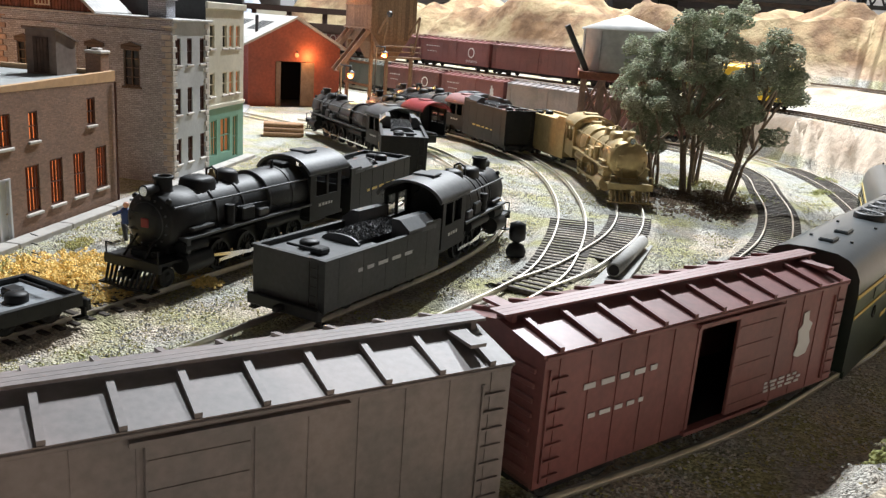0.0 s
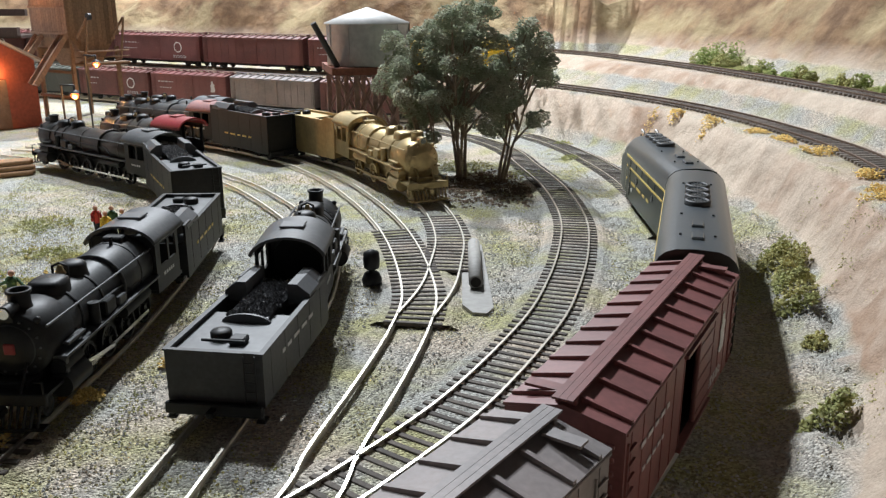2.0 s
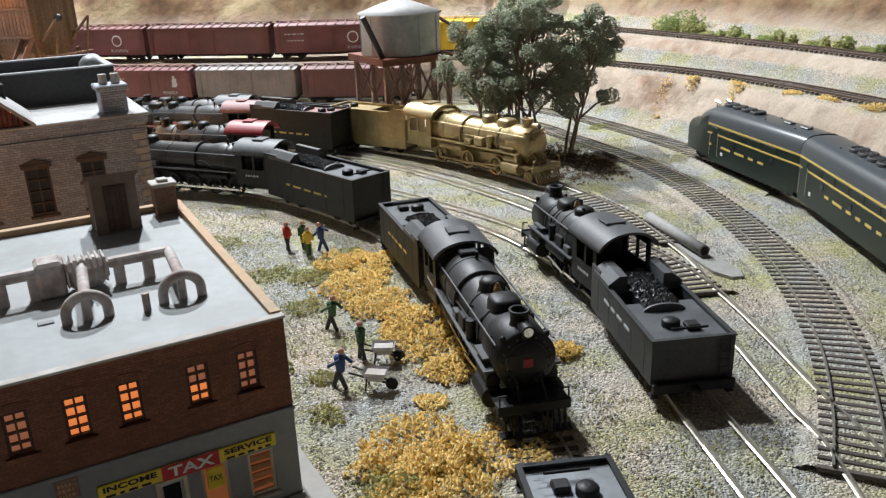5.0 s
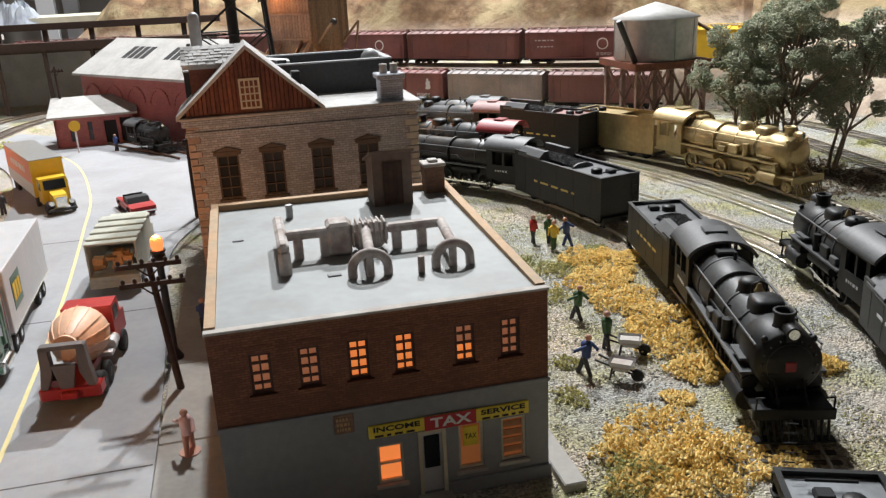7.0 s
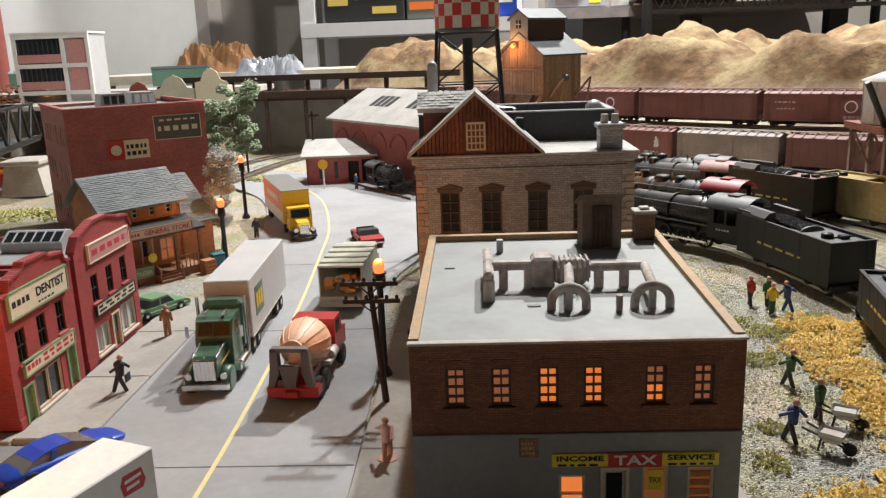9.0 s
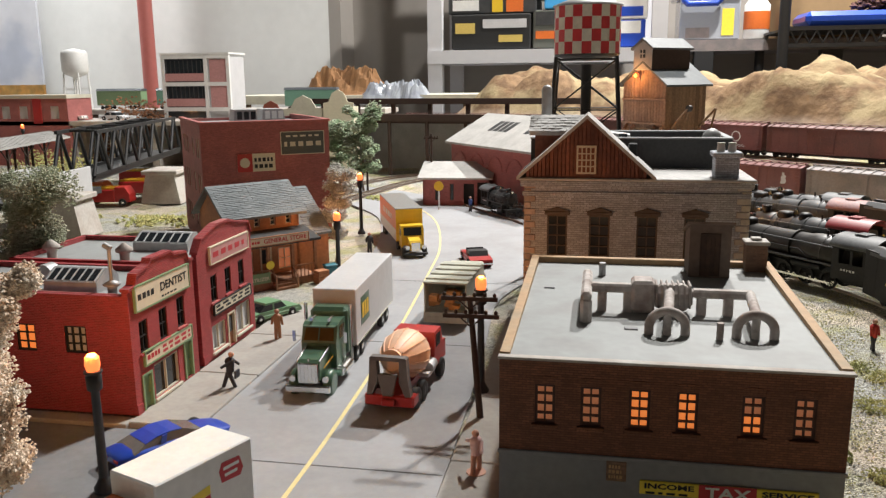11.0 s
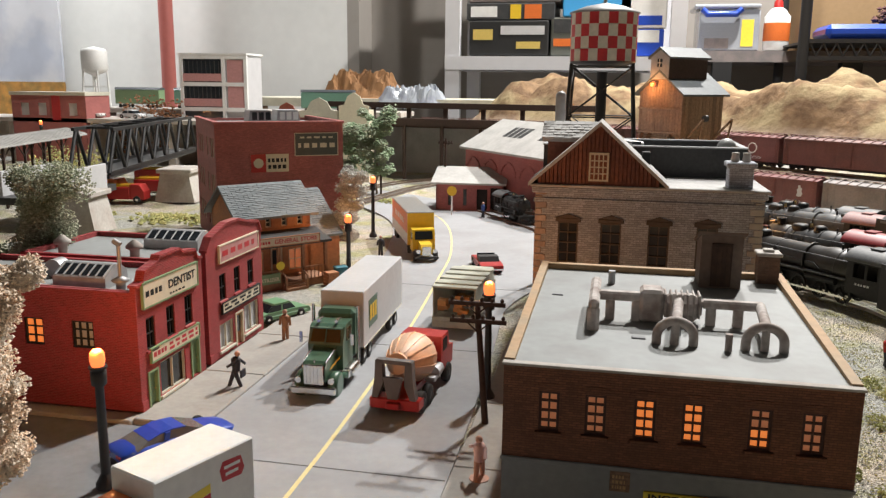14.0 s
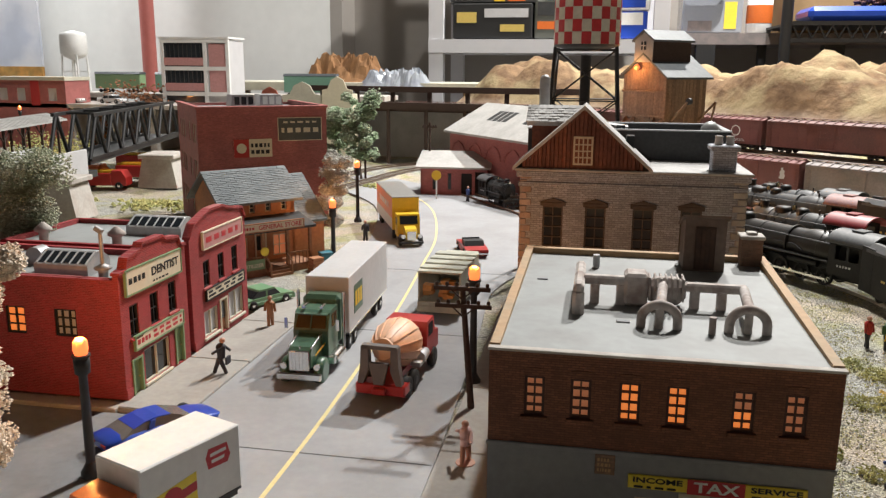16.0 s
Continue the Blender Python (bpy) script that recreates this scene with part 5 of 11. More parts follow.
def shops():
    # dentist
    y0, y1 = 8.4, 14.9
    b = thing("brick_shop", -19.0, y0, 0.3, 90, "red brick corner shop with a dentist sign and a stepped front", "shop", group="red brick shops")
    w, d, h = y1 - y0, 13.0, 6.1
    outline = [(0, h - 0.02), (w, h - 0.02), (w, 6.5), (w - 0.5, 6.6), (w - 0.7, 7.05), (w - 2.0, 7.2), (w - 2.3, 7.4), (2.2, 7.4), (2.0, 7.15), (0.8, 6.9), (0.6, 6.4), (0, 6.3)][::-1]
    ups = [(0.75, 2.95, 1.55, 4.6), (2.65, 3.05, 3.45, 4.7), (4.5, 3.15, 5.3, 4.8)]
    lows = [(0.7, 0.0, 1.5, 1.75), (1.8, 0.2, 4.3, 2.0), (4.95, 0.1, 5.75, 2.1)]
    sides = [(d - 6.3, 3.1, d - 5.2, 4.5), (d - 3.6, 3.1, d - 2.4, 4.5)]
    f, l = shop_shell(b, w, d, h, outline, ups + lows, sides)
    for q in ups:
        window(b, f, *q, M_PITCH, trim=M_INK, rows=2, cols=2, sill=M_REDBRICK)
    window(b, f, *lows[1], M_PITCH, trim=M_BEIGE, rows=1, cols=2, sill=M_BEIGE)
    for q in (lows[0], lows[2]):
        door(b, f, *q, M_SIGNGREEN)
    window(b, l, *sides[0], M_LIT, rows=3, cols=2, trim=M_INK)
    window(b, l, *sides[1], M_TRAILER, rows=3, cols=3, trim=M_INK)
    s = sign_board(b, f, 0.5, 5.2, 5.8, 6.4, M_BOARD, edge=M_SIGNGREEN)
    put_text("DENTIST", 0.62, M_INK, s, f, 4.15, 5.86, width=2.7, bold=0.012)
    bars(s, f, 0.7, 5.6, 2.4, 6.1, M_INK, rows=1)
    bars(s, f, 2.9, 5.3, 4.4, 5.45, M_INK, rows=1)
    s = sign_board(b, f, 0.95, 2.3, 5.7, 2.95, M_BOARD, edge=M_SIGNGREEN)
    bars(s, f, 1.1, 2.42, 2.4, 2.84, M_SIGNRED)
    bars(s, f, 2.6, 2.38, 5.5, 2.88, M_SIGNRED, rows=2)
    roof_monitor(b, 1.35, 3.3, 2.5, 5.5, h - 0.32, "grey roof skylight with sloped barred glass")
    part("roof_vent", Shape().lathe([(0.24, 0), (0.24, 0.4), (0.42, 0.5), (0.45, 0.58), (0.12, 0.75)], (1.3, 1.6, h - 0.3), n=12).cyl((1.3, 1.6, h + 0.3), (1.3, 1.6, h + 2.1), 0.1, n=8), M_GALV, b, "slim grey stack with a wide collar")
    part("vent_cap", Shape().cyl((1.3, 1.5, h + 2.05), (1.3, 1.85, h + 2.25), 0.15, n=8), M_GALV, b)
    part("roof_fan", Shape().cyl((3.1, 6.8, h + 0.15), (3.9, 6.8, h + 0.15), 0.5, n=16), M_GALV, b)
    part("roof_curb", Shape().box(0.28, 0.3, h - 0.3, 0.4, d - 0.3, h + 0.02), M_REDBRICK, b)
    # shop with the lettered false front
    y0, y1 = 15.6, 23.0
    b = thing("brick_shop", -19.1, y0, 0.3, 90, "red brick shop with two sign boards and a tall stepped front", "shop", group="red brick shops")
    w, d, h = y1 - y0, 12.0, 6.1
    outline = [(0, h - 0.02), (w, h - 0.02), (w, 6.6), (w - 0.4, 7.3), (w - 1.6, 7.45), (w - 3.2, 7.85), (2.6, 7.85), (1.3, 7.5), (0.6, 7.3), (0, 6.6)][::-1]
    ups = [(1.5, 3.4, 2.3, 5.0), (3.4, 3.45, 4.2, 5.05), (5.3, 3.5, 6.1, 5.1)]
    lows = [(1.3, 0.4, 3.1, 2.0), (3.4, 0.1, 4.3, 2.1), (4.6, 0.5, 6.7, 2.3)]
    f, l = shop_shell(b, w, d, h, outline, ups + lows, [])
    for q in ups:
        window(b, f, *q, M_PITCH, trim=M_INK, rows=2, cols=2, sill=M_REDBRICK)
    for q in (lows[0], lows[2]):
        window(b, f, *q, M_TRAILER, trim=M_BEIGE, rows=1, cols=2, sill=M_BEIGE)
    door(b, f, *lows[1], M_STOREWOOD, glass=M_PITCH)
    s = sign_board(b, f, 1.5, 5.75, 6.7, 6.7, M_PINK, edge=M_BOARD)
    bars(s, f, 1.8, 5.95, 6.4, 6.5, M_SIGNRED, rows=1)
    s = sign_board(b, f, 1.6, 2.65, 6.7, 3.25, M_BOARD, edge=M_INK)
    bars(s, f, 1.8, 2.72, 6.5, 3.18, M_INK, rows=2)
    roof_monitor(b, 4.1, 6.0, 2.7, 6.4, h - 0.32, "grey roof skylight with sloped barred glass")
    for x, y in ((0.9, 5.0), (1.2, 10.0)):
        part("roof_vent", Shape().lathe([(0.28, 0), (0.28, 0.6), (0.5, 0.7), (0.5, 0.85), (0.1, 1.2)], (x, y, h - 0.3), n=12), M_CONC, b)


def general_store():
    b = thing("general_store", -26.15, 34.1, 0, 50.2, "orange-brown clapboard general store with porch and grey shingle roof", "shop")
    w, d, h = 6.6, 5.0, 5.83
    f, r, k, l = (side(w, d, q) for q in ("front", "right", "back", "left"))
    ups = [(1.0 + 1.45 * i, 4.7, 1.52 + 1.45 * i, 5.55) for i in range(4)]
    lows = [(0.9, 0.9, 2.2, 2.7), (2.9, 0.6, 3.8, 2.9), (4.5, 0.9, 5.8, 2.7)]
    part("wall", pierced(w, h, ups + lows, m=f), M_STOREWOOD, b)
    for q in ups:
        window(b, f, *q, M_PITCH, trim=M_TRIM, rows=2, cols=1)
    for q in (lows[0], lows[2]):
        window(b, f, *q, M_BLIND, trim=M_TRIM, rows=2, cols=2)
    door(b, f, *lows[1], M_STOREWOOD, glass=M_PITCH)
    for i in range(5):
        part("clapboard", Shape().box(0, -0.05, 3.1 + i * 0.32, w, 0.0, 3.37 + i * 0.32, f), M_STOREWOOD, b)
    part("wall", Shape().prism([(0, 0), (d, 0), (d, h), (d / 2, h + 2.05), (0, h)], 0, 0.3, "yz", Matrix.Translation((w - 0.3, 0, 0))), M_STOREWOOD, b)
    part("wall", Shape().prism([(0, 0), (d, 0), (d, h), (d / 2, h + 2.05), (0, h)], 0, 0.3, "yz"), M_STOREWOOD, b)
    part("wall", pierced(w, h, [], m=k), M_STOREWOOD, b)
    for sgn in (0, 1):
        e, t = (-0.6, h - 0.35), (d / 2, h + 2.1)
        if sgn:
            e = (d + 0.6, h - 0.35)
        part("roof", Shape().prism([e, t, (t[0], t[1] + 0.18), (e[0], e[1] + 0.18)], -0.5, w + 0.5, "yz"), M_STOREROOF, b, "grey shingle roof slope")
    shingles(b, -0.5, w + 0.5, (-0.62, h - 0.16), (d / 2, h + 2.29), M_STOREROOF, step=0.2, wide=0.85, lift=(0.05, 0.075))
    # porch
    part("porch_floor", Shape().box(-0.3, -2.6, 0, w + 0.3, 0, 0.6), M_STEPWOOD, b)
    part("porch_roof", Shape().add([(-0.4, -2.9, 3.55), (w + 0.4, -2.9, 3.55), (w + 0.4, 0, 4.25), (-0.4, 0, 4.25), (-0.4, -2.9, 3.75), (w + 0.4, -2.9, 3.75), (w + 0.4, 0, 4.45), (-0.4, 0, 4.45)],
                                   [[0, 1, 2, 3], [4, 5, 6, 7], [0, 1, 5, 4], [1, 2, 6, 5], [2, 3, 7, 6], [3, 0, 4, 7]]), M_GREYBLACK, b, "dark porch roof")
    for x in (0.0, 2.3, 4.5, w):
        part("porch_post", Shape().box(x - 0.12, -2.6, 0.6, x + 0.12, -2.36, 3.6), M_STEPWOOD, b)
    for x0, x1 in ((0.0, 2.3), (4.5, w)):
        rail = Shape().box(x0, -2.55, 1.5, x1, -2.43, 1.62)
        n = int((x1 - x0) / 0.3)
        for i in range(1, n):
            rail.box(x0 + i * (x1 - x0) / n - 0.03, -2.52, 0.6, x0 + i * (x1 - x0) / n + 0.03, -2.46, 1.5)
        part("porch_railing", rail, M_STEPWOOD, b)
    for i in range(3):
        part("step", Shape().box(2.5, -3.5 + 0.3 * i, 0, 4.3, -3.2 + 0.3 * i + 0.02, 0.2 * (i + 1)), M_STEPWOOD, b)
    for x in (2.45, 4.35):
        part("stair_rail", Shape().box(x - 0.06, -3.5, 0, x + 0.06, -3.38, 1.15).cyl((x, -3.44, 1.1), (x, -2.5, 1.65), 0.07, n=6), M_STEPWOOD, b)
    s = sign_board(b, Matrix.Translation((0, -2.95, 0)), 0.2, 3.75, 5.7, 4.35, M_BOARD, edge=M_STOREWOOD)
    put_text("GENERAL STORE", 0.5, M_SIGNRED, s, Matrix.Translation((0, -2.95, 0)), 3.6, 4.05, width=3.8, bold=0.01)
    bars(s, Matrix.Translation((0, -2.95, 0)), 0.35, 3.88, 1.45, 4.22, M_SIGNRED)
    s = sign_board(b, Matrix.Translation((0, -2.6, 0)), 0.05, 0.6, 2.3, 1.45, M_SIGNGREEN, name="porch_sign")
    put_text("FERTILIZER", 0.4, M_BOARD, s, Matrix.Translation((0, -2.6, 0)), 1.18, 0.95, width=2.0, bold=0.008)
    part("round_sign", Shape().cyl((2.35, -2.72, 2.0), (2.35, -2.62, 2.0), 0.36, n=16), M_SIGNYEL, b)
    # lean-to
    part("lean_to", Shape().prism([(0.4, 0), (4.9, 0), (4.9, 6.6), (4.2, 6.7), (0.4, 3.5)], w, w + 3.1, "yz", Matrix.Identity(4)), M_STOREWOOD, b, "clapboard side wing")
    part("lean_to_roof", Shape().add([(w, 0.1, 3.3), (w + 3.3, 0.1, 3.3), (w + 3.3, 4.3, 6.85), (w, 4.3, 6.85), (w, 0.1, 3.5), (w + 3.3, 0.1, 3.5), (w + 3.3, 4.3, 7.05), (w, 4.3, 7.05)],
                                     [[0, 1, 2, 3], [4, 5, 6, 7], [0, 1, 5, 4], [1, 2, 6, 5], [2, 3, 7, 6], [3, 0, 4, 7]]), M_STOREROOF, b)
    shingles(b, w, w + 3.3, (0.06, 3.49), (4.3, 7.06), M_STOREROOF, step=0.24, wide=1.1, lift=(0.05, 0.075))
    window(b, Matrix.Translation((w, 0.38, 0)), 1.3, 1.3, 2.0, 2.6, M_PITCH, trim=M_TRIM, rows=2, cols=1)
    bin_ = thing("rubbish_bin", -18.9, 38.1, 0.1, 40, "small teal blue bin beside the store steps", "bin")
    part("body", Shape().box(-0.5, -0.4, 0, 0.5, 0.4, 1.1, bev=0.06), M_TEAL, bin_)
    part("lid", Shape().box(-0.55, -0.45, 1.104, 0.55, 0.45, 1.25, bev=0.05), M_TEAL, bin_)
    cr = thing("wooden_crate", -19.3, 36.9, 0, 50, "orange-brown wooden crate by the store steps", "crate")
    for i in range(4):
        part("plank", Shape().box(-0.5, -0.45, 0.02 + 0.28 * i, 0.5, 0.45, 0.26 + 0.28 * i), M_STOREWOOD, cr)


def feed_mill():
    b = thing("mill_building", -35, 48, 0, 35, "tall maroon brick mill with painted signs and rooftop skylights", "building")
    w, d, h = 12.9, 15.0, 12.4
    f, r, k, l = (side(w, d, q) for q in ("front", "right", "back", "left"))
    part("wall", pierced(w, h, [], m=f), M_MAUVE, b)
    part("wall", pierced(d, h, [], m=r), M_MAUVE, b)
    part("wall", pierced(w, h, [], m=k), M_MAUVE, b)
    lw = [(u, z, u + 0.9, z + 1.9) for z in (1.8, 5.4, 9.0) for u in (2.0, 3.6, 5.2, 9.0, 11.8, 13.0)]
    part("wall", pierced(d, h, lw, m=l), M_MAUVE, b)
    for q in lw:
        window(b, l, *q, M_TRAILER if q[0] > 8 else M_PITCH, trim=M_TRIM, rows=3, cols=2)
    part("coping", Shape().box(-0.15, -0.15, h, w + 0.15, 0.35, h + 0.25, bev=0.05).box(-0.15, 0.35, h, 0.35, d, h + 0.25).box(w - 0.35, 0.35, h, w + 0.15, d, h + 0.25), M_MAUVE, b)
    part("ledge", Shape().box(0, -0.08, 6.4, w, 0, 6.6, f), M_MAUVE, b)
    part("roof", Shape().box(0.3, 0.3, h - 0.5, w - 0.3, d - 0.3, h - 0.3), M_BLOCKGREY, b)
    for x, y in ((4.0, 4.0), (7.0, 4.5)):
        sk = part("skylight", Shape().prism([(x, h - 0.3), (x + 2.6, h - 0.3), (x + 2.3, h + 1.2), (x + 0.2, h + 1.2)], y, y + 3.0, "xz"), M_GALV, b, "pale rooftop skylight")
        for i in range(3):
            part("pane", Shape().box(x + 0.4 + i * 0.7, y - 0.06, h + 0.2, x + 0.9 + i * 0.7, y - 0.01, h + 1.0), M_WHITE if x > 5 else M_PITCH, sk)
    s = sign_board(b, f, 7.9, 9.2, 12.3, 11.4, M_OLIVE, edge=M_BOARD, depth=0.08)
    bars(s, f, 8.2, 9.8, 12.0, 10.6, M_BOARD, out=0.1)
    bars(s, f, 8.4, 10.85, 11.8, 11.15, M_BOARD, out=0.1)
    s = sign_board(b, f, 3.4, 7.6, 7.2, 9.4, M_BOARD, depth=0.08)
    part("red_panel", Shape().box(3.4, -0.1, 7.6, 4.9, -0.084, 9.4, f), M_RED, s)
    part("star_mark", Shape().cyl(f @ Vector((4.15, -0.13, 8.5)), f @ Vector((4.15, -0.105, 8.5)), 0.5, n=12), M_BOARD, s)
    bars(s, f, 5.1, 7.8, 7.0, 9.1, M_INK, out=0.1, rows=2)


def red_shed():
    b = thing("brick_shed", -19.7, 79.0, 0, 3, "small red brick shed with a pale lean-to roof", "shed")
    m = Matrix.Identity(4)
    part("wall", pierced(8.8, 3.7, [(1.6, 0.8, 2.1, 3.0), (3.6, 0.8, 4.1, 3.0), (5.4, 0.0, 6.8, 3.0), (7.2, 0.0, 8.5, 3.2)], m=m), M_MAUVE, b)
    for q in ((1.6, 0.8, 2.1, 3.0), (3.6, 0.8, 4.1, 3.0)):
        window(b, m, *q, M_PITCH, rows=2, cols=1)
    # black sheets give the shed openings their shade
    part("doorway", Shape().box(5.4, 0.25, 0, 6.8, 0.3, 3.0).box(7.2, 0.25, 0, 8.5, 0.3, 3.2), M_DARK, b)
    part("wall", Shape().prism([(0, 0), (5, 0), (5, 5.2), (0, 3.7)], 0, 0.3, "yz"), M_MAUVE, b)
    part("wall", Shape().prism([(0, 0), (5, 0), (5, 5.2), (0, 3.7)], 8.5, 8.8, "yz"), M_MAUVE, b)
    part("roof", Shape().add([(-0.6, -0.7, 3.6), (9.3, -0.7, 3.6), (9.3, 5.2, 5.2), (-0.6, 5.2, 5.2), (-0.6, -0.7, 3.85), (9.3, -0.7, 3.85), (9.3, 5.2, 5.45), (-0.6, 5.2, 5.45)],
                             [[0, 1, 2, 3], [4, 5, 6, 7], [0, 1, 5, 4], [1, 2, 6, 5], [2, 3, 7, 6], [3, 0, 4, 7]]), M_CORRUG, b, "pale lean-to roof")
    w, d, h = 12.5, 24.0, 7.8
    e = thing("engine_house", -3.0, 71.0, 0, 38, "red engine house with pale roof and lamp-lit dark doorway", "building")
    f, r, k, l = (side(w, d, q) for q in ("front", "right", "back", "left"))
    part("wall", pierced(w, h, [(3.6, 0, 8.9, 5.8)], m=f), M_REDBOARD, e, "orange-red end wall")
    part("gable", Shape().prism([(0, h), (w, h), (w / 2, h + 3.4)], 0, 0.3, "xz"), M_REDBOARD, e)
    part("wall", pierced(d, h, [], m=l), M_MAUVE, e, "maroon brick side wall")
    part("wall", pierced(d, h, [], m=r), M_MAUVE, e)
    part("wall", pierced(w, h, [], m=k), M_MAUVE, e)
    # black sheet across the inside paints the darkness beyond the doors
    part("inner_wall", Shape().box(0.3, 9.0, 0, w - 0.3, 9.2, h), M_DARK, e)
    for x0, x1 in ((3.62, 4.3), (7.0, 8.88)):
        part("door_leaf", Shape().box(x0, -0.14, 0.05, x1, -0.004, 5.75, bev=0.03), M_HUT, e, "dark brown wooden door leaf")
    for i in range(5):
        arch = Shape()
        for j in range(12):
            a, c = math.pi * j / 12, math.pi * (j + 1) / 12
            u = 2.4 + 4.8 * i
            arch.box(u - 1.9 * math.cos(a) - 0.14, -0.14, 4.6 + 1.8 * math.sin((a + c) / 2) - 0.14, u - 1.9 * math.cos(c) + 0.14, 0.0, 4.6 + 1.8 * math.sin((a + c) / 2) + 0.14, l)
        part("brick_arch", arch, M_MAUVE, e)
    for x0 in (-0.8, w + 0.8):
        part("roof", Shape().prism([(x0, h - 0.3), (w / 2, h + 3.45), (w / 2, h + 3.75), (x0, h)], -0.7, d + 0.5, "xz"), M_CORRUG, e, "pale roof slope")
    for i in range(2):
        for j in range(4):
            y = 4.0 + 9.0 * i + 1.3 * j
            q = lambda u: h + 0.0 + (u + 0.8) / (w / 2 + 0.8) * 3.75 + 0.03
            part("roof_panel", Shape().add([(2.4, y, q(2.4)), (2.4, y + 1.0, q(2.4)), (4.6, y + 1.0, q(4.6)), (4.6, y, q(4.6)), (2.4, y, q(2.4) - 0.1), (2.4, y + 1.0, q(2.4) - 0.1), (4.6, y + 1.0, q(4.6) - 0.1), (4.6, y, q(4.6) - 0.1)],
                                           [[0, 1, 2, 3], [0, 1, 5, 4], [1, 2, 6, 5], [2, 3, 7, 6], [3, 0, 4, 7]]), M_GREYBLACK, e)
    part("roof_pipe", Shape().cyl((2.0, 3.0, h + 1.0), (2.0, 3.0, h + 3.6), 0.22, n=10), M_GREYBLACK, e)
    part("lamp_arm", Shape().tube([(w / 2, 0, 7.2), (w / 2, -0.6, 7.2), (w / 2, -0.6, 6.9)], 0.06, n=6), M_BLACKMETAL, e)
    part("lamp_bulb", Shape().blob((w / 2, -0.6, 6.7), 0.28), M_BULB, e)


M_REDBOARD = material("orange_red_boards", (0.27, 0.07, 0.042), rough=0.75, spread=0.2, scale=300, bump=0.15, second=(0.22, 0.06, 0.04))

tax_office()
duct_run()
station_house()
corner_block()
shops()
general_store()
feed_mill()
red_shed()

# ---- rolling stock ----
M_DECK = material("dusty_grey_deck_paint", (0.115, 0.12, 0.125), rough=0.45, spread=0.15, scale=400, bump=0.05, second=(0.085, 0.088, 0.092), spec=0.4)
M_DUSTY = material("brown_dusted_black_paint", (0.022, 0.02, 0.019), rough=0.4, spread=0.25, scale=400, bump=0.08, second=(0.04, 0.035, 0.031), spec=0.35)


def chord(curve, sa, sb):
    """Place of the rear and heading towards the front of a vehicle standing on a curve."""
    a, b = along(curve, sa)[0], along(curve, sb)[0]
    return a.x, a.y, math.degrees(math.atan2(b.y - a.y, b.x - a.x))


def stand(ob, curve, sa, sb, z=RAIL, k=1.0):
    x, y, a = chord(curve, sa, sb)
    ob.matrix_basis = pose(x * CM, y * CM, z * CM, 0, 0, a) @ Matrix.Scale(k, 4)
    return ob


def wheel(parent, x, y, r, mat=M_BLACK, spokes=0, name="wheel"):
    s = Shape()
    t = 0.12 if y > 0 else -0.12
    if spokes:
        prof_n = 20
        for i in range(prof_n):
            a, b = 2 * math.pi * i / prof_n, 2 * math.pi * (i + 1) / prof_n
            ring = lambda q, rr, yy: (x + rr * math.cos(q), yy, r + rr * math.sin(q))
            for y0, y1 in ((y - t, y + t),):
                s.add([ring(a, r, y0), ring(b, r, y0), ring(b, r, y1), ring(a, r, y1), ring(a, r * 0.8, y0), ring(b, r * 0.8, y0), ring(b, r * 0.8, y1), ring(a, r * 0.8, y1)],
                      [[0, 1, 2, 3], [4, 5, 6, 7], [3, 2, 6, 7], [0, 1, 5, 4]])
        for i in range(spokes):
            a = 2 * math.pi * i / spokes
            s.cyl((x, y, r), (x + r * 0.82 * math.cos(a), y, r + r * 0.82 * math.sin(a)), 0.045, n=5)
        s.cyl((x, y - t, r), (x, y + t * 1.2, r), r * 0.22, n=10)
    else:
        s.lathe([(r * 0.3, -t * 1.4), (r * 0.35, -t), (r * 0.8, -t * 0.6), (r * 0.86, -t), (r, -t), (r, t), (r * 0.86, t), (r * 0.8, t * 0.6), (r * 0.35, t), (r * 0.3, t * 1.4)], (x, y, r), "y", 16)
    return part(name, s, mat, parent)


def truck(parent, x, gap=2.0, r=0.42, mat=M_BLACK):
    t = part("truck", Shape().box(x - gap / 2 - 0.3, -1.25, 0.35, x + gap / 2 + 0.3, -1.05, 0.62, bev=0.05).box(x - gap / 2 - 0.3, 1.05, 0.35, x + gap / 2 + 0.3, 1.25, 0.62, bev=0.05)
             .box(x - 0.3, -1.1, 0.4, x + 0.3, 1.1, 0.65), mat, parent)
    for q in (-gap / 2, gap / 2):
        for y in (-0.87, 0.87):
            wheel(t, x + q, y, r, mat)
    return t


def coal_heap(parent, x0, x1, half, z, seed=1, high=0.5):
    rng = random.Random(seed)
    s = Shape()
    s.box(x0, -half, z - 0.3, x1, half, z + high * 0.25)
    for _ in range(900):
        x, y = rng.uniform(x0, x1), rng.uniform(-half, half)
        zz = z + high * (0.25 + 0.45 * (1 - abs(2 * (x - x0) / (x1 - x0) - 1)) * (1 - (y / half) ** 2) + rng.uniform(0, 0.15))
        s.chip((x, y, zz), rng.uniform(0.07, 0.16), rng)
    return part("coal", s, M_COAL, parent, "glossy black coal heap")


